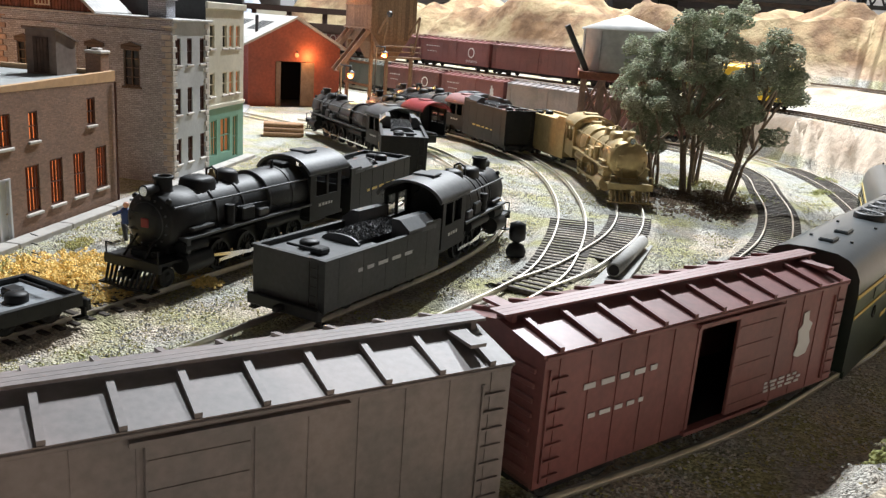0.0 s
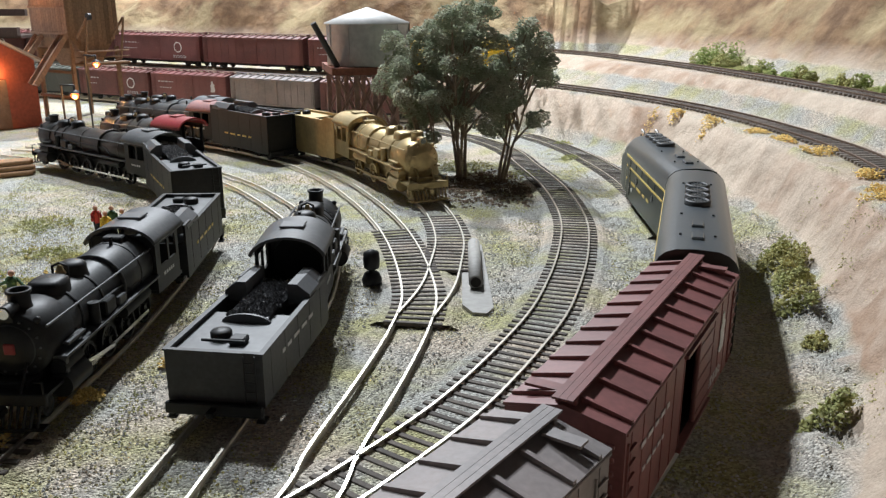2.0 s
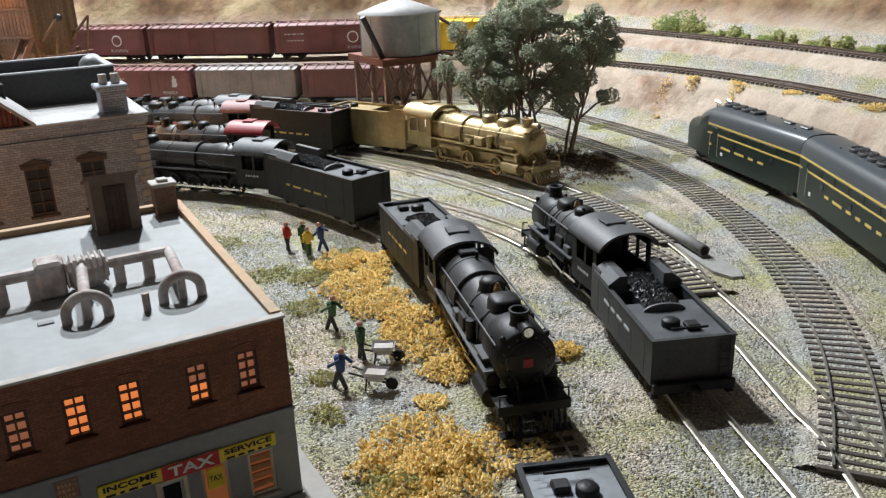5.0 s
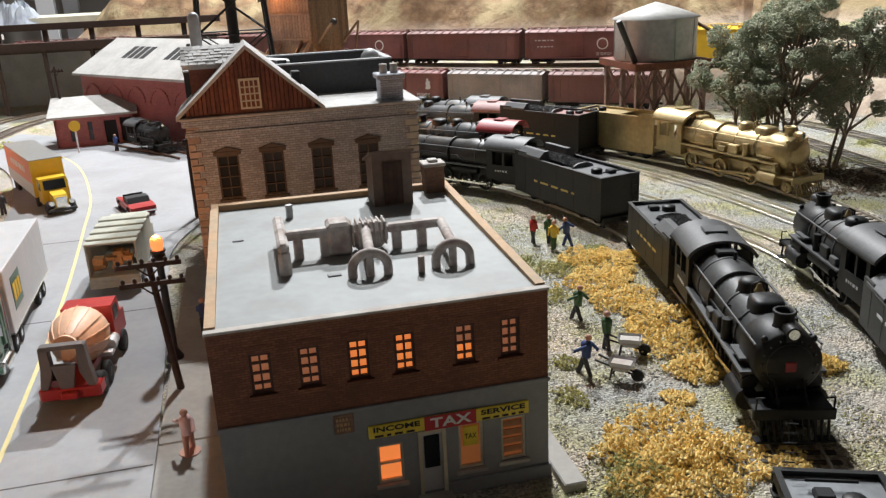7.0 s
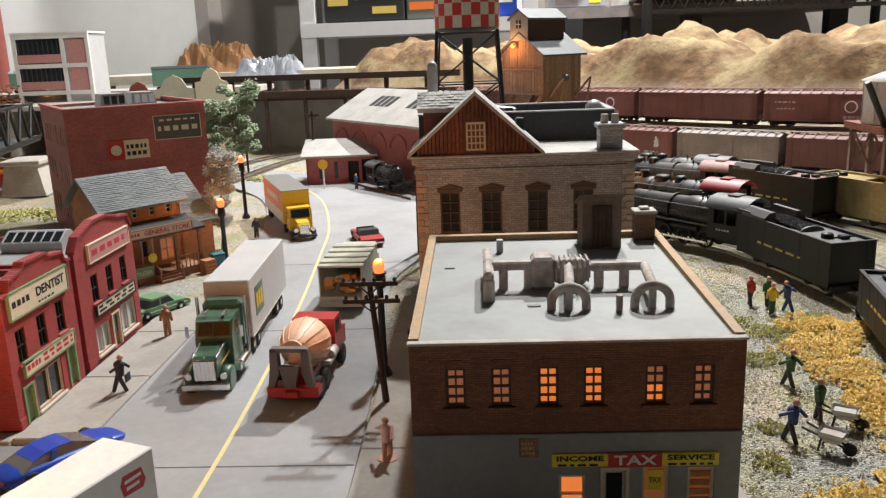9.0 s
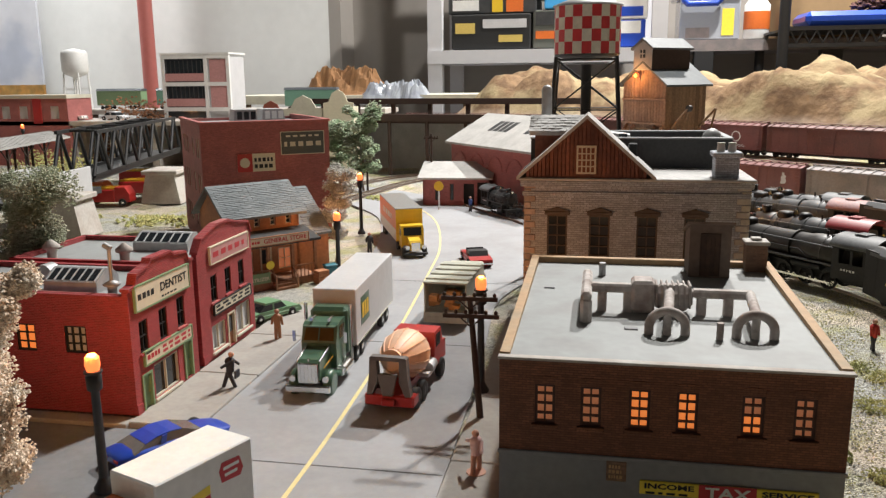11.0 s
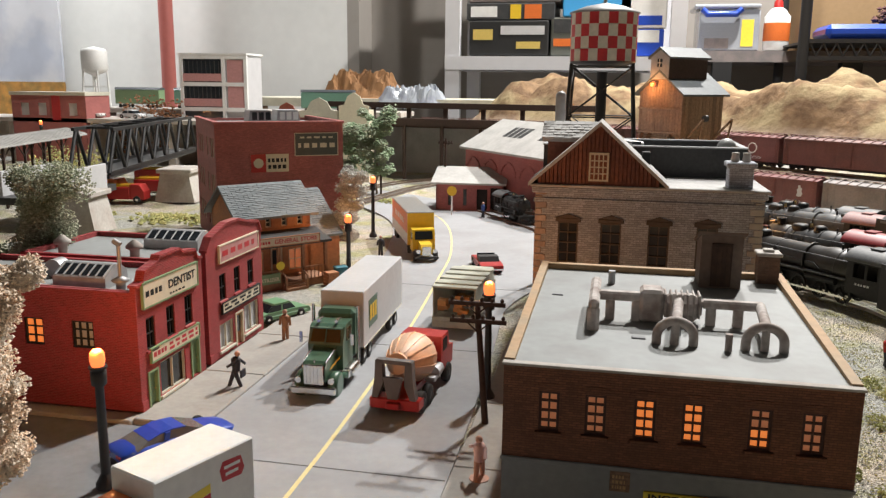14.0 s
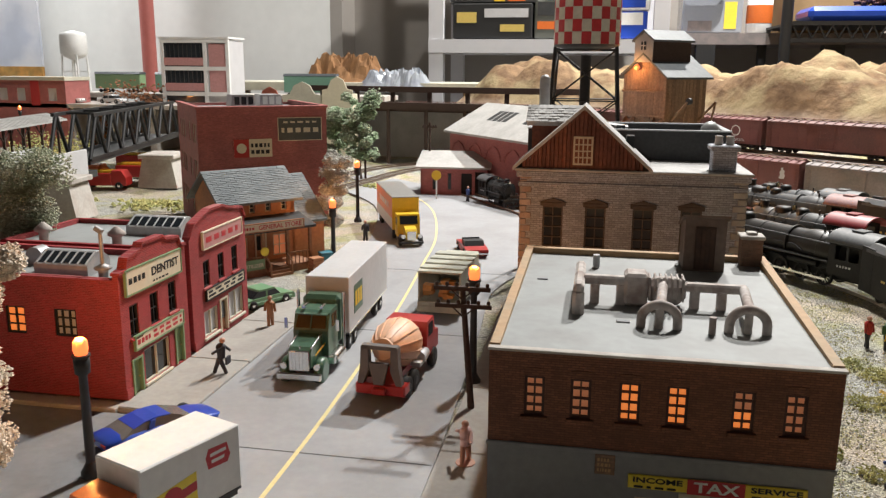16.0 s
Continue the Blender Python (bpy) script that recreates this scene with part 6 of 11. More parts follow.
def tender(curve, sa, sb, label, body=M_BLACK, deck=None, z_top=3.1, length=8.4, width=3.3, k=1.0, z=RAIL, load="coal", seed=1, lettering=None, group="locomotive tenders"):
    """Origin at the rear, front along +x."""
    t = thing("locomotive_tender", 0, 0, 0, 0, label, "tender", group=group)
    w = width / 2
    L = length
    lift = 0.35 if z_top > 1.6 else 0.0
    for y in (-w, w - 0.12):
        part("side_plate", Shape().prism([(0, 0.62), (L, 0.62), (L, z_top + lift), (L * 0.86, z_top + lift), (L * 0.8, z_top), (0, z_top)], y, y + 0.12, "xz"), body, t)
    part("rear_plate", Shape().box(0, -w + 0.12, 0.62, 0.12, w - 0.12, z_top), body, t)
    part("front_plate", Shape().box(L - 0.12, -w + 0.12, 0.75, L, w - 0.12, max(0.9, z_top - 0.6)), body, t)
    for i in range(5):
        for y in (-w, w):
            part("rivet_strip", Shape().box(L * (0.1 + 0.19 * i), y - 0.012, 0.8, L * (0.1 + 0.19 * i) + 0.05, y + 0.012, z_top - 0.02), body, t)
    part("deck", Shape().box(0.12, -w + 0.12, z_top - 0.28, L * 0.5, w - 0.12, z_top - 0.14), deck or M_DECK, t, "dusty grey tender deck")
    part("footplate", Shape().box(L * 0.5, -w + 0.12, max(0.7, z_top - 0.9), L - 0.12, w - 0.12, max(0.86, z_top - 0.75)), deck or M_DECK, t)
    part("rim", Shape().prism([(-0.04, -w - 0.05), (L * 0.8, -w - 0.05), (L * 0.8, -w + 0.16), (0.16, -w + 0.16), (0.16, w - 0.16), (L * 0.8, w - 0.16), (L * 0.8, w + 0.05), (-0.04, w + 0.05)], z_top + 0.004, z_top + 0.07, "xy"), body, t)
    part("frame", Shape().box(-0.3, -w + 0.25, 0.5, L + 0.2, w - 0.25, 0.75, bev=0.05).box(-0.35, -w, 0.35, -0.15, w, 0.8, bev=0.04), M_BLACK, t)
    if load == "coal":
        for y in (-1, 1):
            part("bunker_side", Shape().prism([(y * (w + 0.02), z_top + 0.03), (y * (w + 0.02), z_top + 0.22), (y * (w * 0.72), z_top + 0.62), (y * (w * 0.5), z_top + 0.62), (y * (w * 0.48), z_top - 0.2), (y * (w - 0.2), z_top - 0.2)], L * 0.68, L * 0.95, "yz"), M_ROOFGREY, t, "sloped grey bunker side")
        coal_heap(t, L * 0.4, L * 0.93, w * 0.46, z_top - 0.12, seed)
        part("coal_board", Shape().prism([(w * 0.55 * math.cos(math.pi * i / 12), z_top - 0.16 + 0.36 * math.sin(math.pi * i / 12)) for i in range(13)], L * 0.385, L * 0.4, "yz"), M_ROOFGREY, t)
    part("water_hatch", Shape().lathe([(0.4, 0), (0.4, 0.25), (0.34, 0.32), (0.1, 0.36)], (L * 0.2, 0.35, z_top - 0.14), n=14), M_BLACK, t)
    part("tool_box", Shape().box(L * 0.12, -0.75, z_top - 0.14, L * 0.12 + 0.6, -0.15, z_top + 0.12, bev=0.06).cyl((L * 0.09, -0.9, z_top + 0.15), (L * 0.09, 0.7, z_top + 0.15), 0.06, n=6), M_BLACK, t)
    lad = Shape()
    for y in (-w + 0.25, -w + 0.65):
        lad.cyl((-0.12, y, 0.7), (-0.12, y, z_top), 0.03, n=5)
    for i in range(6):
        lad.cyl((-0.12, -w + 0.25, 0.9 + i * 0.36), (-0.12, -w + 0.65, 0.9 + i * 0.36), 0.025, n=5)
    part("ladder", lad, M_BLACK, t)
    part("step", Shape().box(-0.2, -w - 0.02, 0.1, 0.25, -w + 0.3, 0.18).box(-0.2, w - 0.3, 0.1, 0.25, w + 0.02, 0.18).box(-0.15, -w + 0.02, 0.18, -0.08, -w + 0.25, 0.5).box(-0.15, w - 0.25, 0.18, -0.08, w - 0.02, 0.5), M_BLACK, t)
    part("coupler", Shape().box(-0.75, -0.14, 0.45, -0.3, 0.14, 0.7, bev=0.05), M_BLACK, t)
    truck(t, L * 0.2, 1.7)
    truck(t, L * 0.78, 1.7)
    if lettering:
        for y, m in ((-w, Matrix.Identity(4)), (w, Matrix.Rotation(math.pi, 4, "Z"))):
            bars(t, Matrix.Translation((0, y, 0)) @ m if y < 0 else Matrix.Translation((L, y, 0)) @ m, L * 0.25, 1.75, L * 0.72, 2.0, lettering, out=0.02, rows=1)
    return stand(t, curve, sa, sb, z, k)


def saddle(x, z, half_x, half_y, high):
    """A low dome with rounded corners, longer than wide, sitting on a boiler."""
    s = Shape()
    n = 20
    vs = []
    rows = ((1.2, 0.0), (1.02, 0.35), (1.0, 0.7), (0.93, 0.9), (0.7, 1.0), (0.02, 1.02))
    for k, q in rows:
        for i in range(n):
            a = 2 * math.pi * i / n
            c, d = math.cos(a), math.sin(a)
            vs.append((x + k * half_x * math.copysign(abs(c) ** 0.6, c), k * half_y * math.copysign(abs(d) ** 0.6, d), z + q * high))
    return s.add(vs, [[j * n + i, j * n + (i + 1) % n, (j + 1) * n + (i + 1) % n, (j + 1) * n + i] for j in range(len(rows) - 1) for i in range(n)], None, True)


def steam_loco(curve, sa, sb, label, L=13.5, mat=M_BLACK, boiler_mat=M_GREYBLACK, roof=None, drivers=4, k=1.0, z=RAIL, seed=1, red_plate=True, roof_label="", lit=False, rods=M_CHROME, group="steam locomotives"):
    """Origin under the cab's rear edge, front along +x."""
    t = thing("steam_locomotive", 0, 0, 0, 0, label, "locomotive", group=group)
    cab = 2.9
    bz, br = 2.62, 1.2
    roof = roof or M_ROOFGREY
    # boiler with bands
    part("boiler", Shape().lathe([(br * 1.02, 0), (br * 1.12, 0.1), (br * 1.12, 2.6), (br, 3.4), (br * 0.98, L - cab - 2.6), (br * 0.98, L - cab - 1.1)], (cab - 0.2, 0, bz), "x", 28), boiler_mat, t)
    for i in range(5):
        x = cab + 1.2 + i * (L - cab - 3.4) / 4
        part("boiler_band", Shape().lathe([(br * (1.13 if i < 2 else 1.02), 0), (br * (1.15 if i < 2 else 1.035), 0.02), (br * (1.15 if i < 2 else 1.035), 0.12), (br * (1.13 if i < 2 else 1.02), 0.14)], (x, 0, bz), "x", 28), boiler_mat, t)
    sm = part("smokebox", Shape().lathe([(br * 1.03, 0), (br * 1.05, 0.05), (br * 1.05, 1.9), (br * 0.96, 1.98), (br * 0.72, 2.06), (br * 0.68, 2.16), (br * 0.3, 2.22), (0.02, 2.24)], (L - 3.1, 0, bz), "x", 28), mat, t)
    if red_plate:
        part("number_plate", Shape().box(L - 0.92, -0.2, bz - 0.2, L - 0.82, 0.2, bz + 0.2, bev=0.05), M_DULLRED, sm, "dull red square plate on the smokebox door")
    for i in range(16):
        a = 2 * math.pi * i / 16
        part("bolt", Shape().blob((L - 1.06, br * 0.84 * math.cos(a), bz + br * 0.84 * math.sin(a)), 0.055, seg=5, rings=3), roof, sm)
    part("hinge_strap", Shape().box(L - 0.98, -0.8, bz + 0.3, L - 0.9, 0.1, bz + 0.38).box(L - 0.98, -0.8, bz - 0.38, L - 0.9, 0.1, bz - 0.3), mat, sm)
    part("door_rim", Shape().lathe([(br * 0.62, 0), (br * 0.64, 0.05), (br * 0.7, 0.05), (br * 0.72, 0)], (L - 1.02, 0, bz), "x", 28), boiler_mat, sm)
    part("marker_lamp", Shape().blob((L - 1.3, 0.9, bz + 0.95), 0.14, seg=8, rings=5), mat, t)
    part("marker_lamp", Shape().blob((L - 1.3, -0.9, bz + 0.95), 0.14, seg=8, rings=5), mat, t)
    part("headlight", Shape().cyl((L - 1.5, 0, bz + br + 0.12), (L - 0.85, 0, bz + br + 0.12), 0.25, 0.26, n=16).box(L - 1.5, -0.2, bz + br - 0.25, L - 1.0, 0.2, bz + br), mat, t)
    part("lens", Shape().cyl((L - 0.86, 0, bz + br + 0.12), (L - 0.82, 0, bz + br + 0.12), 0.2, n=14), M_CHROME, t)
    part("smokestack", Shape().lathe([(0.56, -0.3), (0.44, 0.0), (0.38, 0.12), (0.37, 0.52), (0.43, 0.58), (0.44, 0.68), (0.33, 0.68), (0.3, 0.1)], (L - 1.95, 0, bz + br - 0.05), n=20), mat, t)
    part("sand_dome", saddle(L - 4.0, bz + br - 0.5, 0.72, 0.66, 0.86), mat, t)
    part("steam_dome", Shape().lathe([(0.8, -0.4), (0.62, -0.12), (0.56, 0.06), (0.55, 0.3), (0.47, 0.42), (0.28, 0.5), (0.02, 0.52)], (L - 5.9, 0, bz + br - 0.04), n=20), mat, t)
    bell = part("bell", Shape().lathe([(0.02, 0.36), (0.1, 0.34), (0.14, 0.15), (0.22, 0.0), (0.2, -0.02)], (L - 4.95, 0, bz + br + 0.2), n=12), M_BRASS, t, "small brass bell")
    part("bell_yoke", Shape().tube([(L - 4.95, -0.3, bz + br - 0.1), (L - 4.95, -0.3, bz + br + 0.5), (L - 4.95, 0, bz + br + 0.65), (L - 4.95, 0.3, bz + br + 0.5), (L - 4.95, 0.3, bz + br - 0.1)], 0.05, n=6), mat, bell)
    part("whistle", Shape().cyl((cab + 1.5, 0.2, bz + br), (cab + 1.5, 0.2, bz + br + 0.5), 0.08, n=8).box(cab + 0.3, -0.45, bz + br, cab + 1.0, 0.45, bz + br + 0.32, bev=0.06), mat, t)
    # cab
    h0, h1 = 1.3, 3.88
    hw = 1.52
    for y in (-hw, hw - 0.1):
        m = Matrix.Translation((0, y, 0))
        sd = part("cab_side", pierced(cab, h1, [(0.35, 2.35, 1.2, 3.4), (1.4, 2.35, 2.35, 3.4)], th=0.1, m=m, z0=h0), mat, t)
        if mat is not M_BRASS:
            bars(sd, m if y < 0 else m @ Matrix.Translation((cab, 0.1, 0)) @ Matrix.Rotation(math.pi, 4, "Z"), 0.8, 1.75, 2.1, 2.0, M_TRAILER, out=0.01)
    part("cab_front", Shape().prism([(-hw + 0.1, h0), (hw - 0.1, h0), (hw - 0.1, h1), (-hw + 0.1, h1)], cab - 0.15, cab - 0.05, "yz"), mat, t)
    arc = [(1.75 * math.sin(a), h1 - 0.55 + 1.12 * math.cos(a)) for a in [radians(-74 + 148 * i / 14) for i in range(15)]]
    arc_in = [(y * 0.94, q - 0.12) for y, q in arc]
    rf = part("cab_roof", Shape().prism(arc + arc_in[::-1], -0.55, cab + 0.25, "yz", smooth=True), roof, t, roof_label)
    part("roof_hatch", Shape().box(0.9, -0.55, h1 + 0.56, 1.9, 0.55, h1 + 0.66, bev=0.04), roof, rf)
    part("backhead", Shape().cyl((cab - 0.6, 0, bz), (cab - 0.2, 0, bz), br * 0.95, n=18), M_BLACK, t)
    part("cab_floor", Shape().box(-0.2, -hw, 1.15, cab, hw, 1.3), mat, t)
    # running boards, rails, frame
    for y in (-1, 1):
        part("running_board", Shape().box(cab, y * 1.0, 1.98, L - 1.6, y * 1.62, 2.08).box(L - 1.9, y * 1.0, 1.2, L - 1.7, y * 1.5, 2.0), roof if mat is not M_BRASS else mat, t)
        part("handrail", Shape().tube([(cab, y * 1.3, bz + 0.72), (L - 1.3, y * 1.2, bz + 0.72)], 0.05, n=6), M_ROOFGREY if mat is not M_BRASS else mat, t)
        part("air_tank", Shape().cyl((cab + 1.0, y * 1.3, 1.62), (cab + 3.6, y * 1.3, 1.62), 0.27, n=12), mat, t)
        part("pump", Shape().box(L - 6.2, y * 1.1, 2.1, L - 5.3, y * 1.5, 2.75, bev=0.06).cyl((L - 4.6, y * 1.32, 2.1), (L - 4.6, y * 1.32, 3.0), 0.22, n=10), mat, t)
        cy = part("cylinder", Shape().cyl((L - 3.1, y * 1.28, 0.95), (L - 1.5, y * 1.28, 0.95), 0.46, n=16).cyl((L - 3.0, y * 1.22, 1.6), (L - 1.6, y * 1.22, 1.6), 0.3, n=14), mat, t)
        xs = [cab + 0.6 + i * (L - cab - 4.9) / (drivers - 1) for i in range(drivers)]
        for x in xs:
            wheel(t, x, y * 0.9, 0.72, mat, 12, "driving_wheel")
        part("side_rod", Shape().box(xs[0] - 0.15, y * 1.04, 0.42, xs[-1] + 0.15, y * 1.12, 0.58), rods, t)
        part("main_rod", Shape().add([(xs[-2] - 0.1, y * 1.16, 0.42), (L - 2.9, y * 1.16, 0.88), (L - 2.9, y * 1.16, 1.02), (xs[-2] - 0.1, y * 1.16, 0.58), (xs[-2] - 0.1, y * 1.22, 0.42), (L - 2.9, y * 1.22, 0.88), (L - 2.9, y * 1.22, 1.02), (xs[-2] - 0.1, y * 1.22, 0.58)],
                                     [[0, 1, 2, 3], [4, 5, 6, 7], [0, 1, 5, 4], [3, 2, 6, 7], [1, 2, 6, 5], [0, 3, 7, 4]]), rods, t)
        wheel(t, L - 1.05, y * 0.87, 0.42, mat)
        part("steam_pipe", Shape().tube([(L - 2.3, y * 0.95, bz - 0.4), (L - 2.2, y * 1.2, 1.8)], 0.16, n=8), mat, t)
    part("frame", Shape().box(0, -0.6, 0.6, L - 0.6, 0.6, 1.5, bev=0.05).box(cab - 0.1, -0.95, 1.2, cab + 3.2, 0.95, 2.2, bev=0.1), mat, t)
    part("pilot_deck", Shape().box(L - 1.6, -1.45, 1.12, L - 0.1, 1.45, 1.24).box(L - 0.25, -1.5, 0.85, L - 0.05, 1.5, 1.3, bev=0.04), mat, t)
    pil = Shape()
    for i in range(11):
        y = -1.25 + 0.25 * i
        pil.cyl((L - 0.1, y, 0.9), (L + 0.32 - 0.12 * abs(y), y * 0.95, 0.12), 0.06, n=5)
    pil.tube([(L + 0.17, -1.2, 0.12), (L + 0.32, 0, 0.12), (L + 0.17, 1.2, 0.12)], 0.07, n=6).box(L - 0.15, -1.45, 0.1, L + 0.3, -0.85, 0.17).box(L - 0.15, 0.85, 0.1, L + 0.3, 1.45, 0.17)
    part("pilot", pil, mat, t)
    part("coupler", Shape().box(L - 0.05, -0.14, 0.62, L + 0.55, 0.14, 0.9, bev=0.05), mat, t)
    part("pilot_stay", Shape().cyl((L - 0.2, -0.55, 1.24), (L - 1.0, -0.5, bz - 0.5), 0.05, n=6).cyl((L - 0.2, 0.55, 1.24), (L - 1.0, 0.5, bz - 0.5), 0.05, n=6), mat, t)
    part("smokebox_saddle", Shape().box(L - 2.8, -0.7, 1.24, L - 1.4, 0.7, bz - 0.7, bev=0.08), mat, t)
    for y in (-1, 1):
        part("running_step", Shape().box(L - 3.4, y * 1.0, 2.3, L - 2.1, y * 1.5, 2.4), roof, t)
        part("valve_box", Shape().box(L - 7.2, y * 1.12, 2.1, L - 6.5, y * 1.52, 2.5, bev=0.04), roof, t)
        part("grab_rail", Shape().tube([(L - 0.12, y * 1.4, 1.25), (L - 0.12, y * 1.4, 1.75), (L - 0.12, y * 1.1, 1.75)], 0.035, n=5), mat, t)
        part("sand_pipe", Shape().tube([(L - 4.0, y * 0.6, bz + 1.05), (L - 3.9, y * 1.1, bz + 0.6), (L - 3.9, y * 1.24, 2.1)], 0.045, n=5), mat, t)
        part("injector_pipe", Shape().tube([(cab, y * 1.22, 2.3), (cab + 2.5, y * 1.36, 2.32), (cab + 3.2, y * 1.26, 2.7), (L - 5.2, y * 1.24, 2.75)], 0.05, n=5), mat, t)
        for x in (cab + 0.4, (cab + L) / 2, L - 2.2):
            part("rail_post", Shape().cyl((x, y * 1.0, bz + 0.64), (x, y * 1.24, bz + 0.72), 0.045, n=5), mat, t)
    return stand(t, curve, sa, sb, z, k)


def boxcar(curve, sa, sb, label, mat, L=13.6, z=RAIL, roof=None, open_door=False, mark=None, group="freight boxcars", ribs=11, roof_low=False):
    t = thing("boxcar", 0, 0, 0, 0, label, "boxcar", group=group)
    w = 1.62
    roof = roof or mat
    holes = [(L / 2 - 0.9, 0.95, L / 2 + 0.9, 3.95)]
    for y in (-w, w - 0.12):
        part("side_wall", pierced(L, 4.2, holes, th=0.12, m=Matrix.Translation((0, y, 0)), z0=0.85), mat, t)
    for x in (0, L - 0.12):
        part("end_wall", Shape().prism([(-w + 0.12, 0.85), (w - 0.12, 0.85), (w - 0.12, 4.2), (0, 4.55), (-w + 0.12, 4.2)], x, x + 0.12, "yz"), mat, t)
    for i in range(8):
        zz = 1.15 + i * 0.37
        for x in (-0.06, L - 0.01):
            part("end_rib", Shape().box(x, -w + 0.25, zz, x + 0.07, w - 0.25, zz + 0.14, bev=0.02), mat, t)
    part("floor", Shape().box(0, -w + 0.12, 0.75, L, w - 0.12, 0.95), M_BLACK, t)
    for y in (-1, 1):
        shift = 1.7 if (open_door and y < 0) else 0.0
        part("door", Shape().box(L / 2 - 0.95 + shift, y * (w - 0.04), 0.98, L / 2 + 0.95 + shift, y * (w + 0.08), 4.0, bev=0.02), mat, t)
        for z0, z1 in ((4.0, 4.12), (0.84, 0.95)):
            part("door_track", Shape().box(L / 2 - 1.2, y * w, z0, L / 2 + 2.9, y * (w + 0.14), z1), mat, t)
        for i in range(5):
            part("door_rib", Shape().box(L / 2 - 0.9 + shift, y * (w + 0.08), 1.25 + 0.6 * i, L / 2 + 0.9 + shift, y * (w + 0.105), 1.31 + 0.6 * i), mat, t)
        for i in range(13):
            x = 0.5 + i * (L - 1.0) / 12
            if abs(x - L / 2) > 1.0:
                part("side_seam", Shape().box(x - 0.03, y * w, 0.9, x + 0.03, y * (w + 0.025), 4.15), mat, t)
        part("eave", Shape().box(0, y * (w - 0.02), 4.16, L, y * (w + 0.06), 4.26, bev=0.02), roof, t)
        for u in (0.15, L - 0.75):
            lad = part("ladder", Shape().box(u, y * w, 1.0, u + 0.05, y * (w + 0.06), 3.9), mat, t)
            for i in range(7):
                part("rung", Shape().box(u + 0.05, y * (w + 0.02), 1.1 + i * 0.42, u + 0.6, y * (w + 0.08), 1.15 + i * 0.42), mat, lad)
    part("roof", Shape().prism([(-w - 0.02, 4.22), (0, 4.55), (w + 0.02, 4.22), (w + 0.02, 4.3), (0, 4.64), (-w - 0.02, 4.3)], -0.08, L + 0.08, "yz"), roof, t)
    for i in range(ribs):
        x = 0.5 + i * (L - 1.0) / (ribs - 1)
        part("roof_rib", Shape().prism([(-w, 4.27), (-0.3, 4.56), (-0.3, 4.72), (-w, 4.4)], x - 0.07, x + 0.07, "yz").prism([(w, 4.27), (0.3, 4.56), (0.3, 4.72), (w, 4.4)], x - 0.07, x + 0.07, "yz"), roof, t)
    part("running_board", Shape().box(-0.15, -0.28, 4.78, L + 0.15, -0.1, 4.84).box(-0.15, -0.09, 4.78, L + 0.15, 0.09, 4.84).box(-0.15, 0.1, 4.78, L + 0.15, 0.28, 4.84)
         .box(0.1, -0.28, 4.6, 0.25, 0.28, 4.78).box(L - 0.25, -0.28, 4.6, L - 0.1, 0.28, 4.78).box(L - 0.9, -1.3, 4.62, L - 0.5, -0.3, 4.7).box(0.5, 0.3, 4.62, 0.9, 1.3, 4.7), roof, t)
    part("brake_wheel", Shape().lathe([(0.3, 0), (0.34, 0.03), (0.3, 0.06)], (-0.2, 0.6, 3.6), "x", 14), mat, t)
    part("underframe", Shape().box(0.3, -0.5, 0.45, L - 0.3, 0.5, 0.75).box(L / 2 - 1.2, -1.2, 0.3, L / 2 + 0.4, -0.5, 0.7, bev=0.06), M_BLACK, t)
    part("coupler", Shape().box(-0.55, -0.14, 0.5, 0, 0.14, 0.75, bev=0.04).box(L, -0.14, 0.5, L + 0.55, 0.14, 0.75, bev=0.04), M_BLACK, t)
    truck(t, 2.1)
    truck(t, L - 2.1)
    if mark:
        for y in (-1, 1):
            m = Matrix.Translation((0, -w - 0.03, 0)) if y < 0 else Matrix.Translation((L, w + 0.03, 0)) @ Matrix.Rotation(math.pi, 4, "Z")
            if mark == "disc":
                part("emblem", Shape().cyl(m @ Vector((L * 0.76, 0.02, 2.7)), m @ Vector((L * 0.76, -0.02, 2.7)), 0.75, n=20), M_WHITE, t, "round white emblem")
                part("emblem_centre", Shape().cyl(m @ Vector((L * 0.76, -0.021, 2.7)), m @ Vector((L * 0.76, -0.03, 2.7)), 0.6, n=20).box(L * 0.76 - 0.1, -0.035, 2.3, L * 0.76 + 0.1, -0.031, 3.1, m), mat, t)
            elif mark == "figure":
                u = L * 0.8
                blob = [(0.0, 0.1), (0.25, 0.0), (0.7, 0.05), (0.85, 0.4), (0.7, 0.75), (0.8, 1.05), (0.55, 1.2), (0.5, 1.5), (0.2, 1.45), (0.25, 1.1), (0.05, 0.9), (0.15, 0.5)]
                part("emblem", Shape().prism([(u + p, 2.1 + q) for p, q in blob], -0.02, 0.0, "xz", m), M_TRAILER, t, "pale worn emblem")
            bars(t, m, L * 0.1, 3.1, L * 0.3, 3.35, M_TRAILER, out=0.015, rows=1)
            bars(t, m, L * 0.12, 2.3, L * 0.28, 2.5, M_TRAILER, out=0.015, rows=1)
            bars(t, m, L * 0.7, 1.2, L * 0.85, 1.6, M_TRAILER, out=0.015, rows=3)
    return stand(t, curve, sa, sb, z)


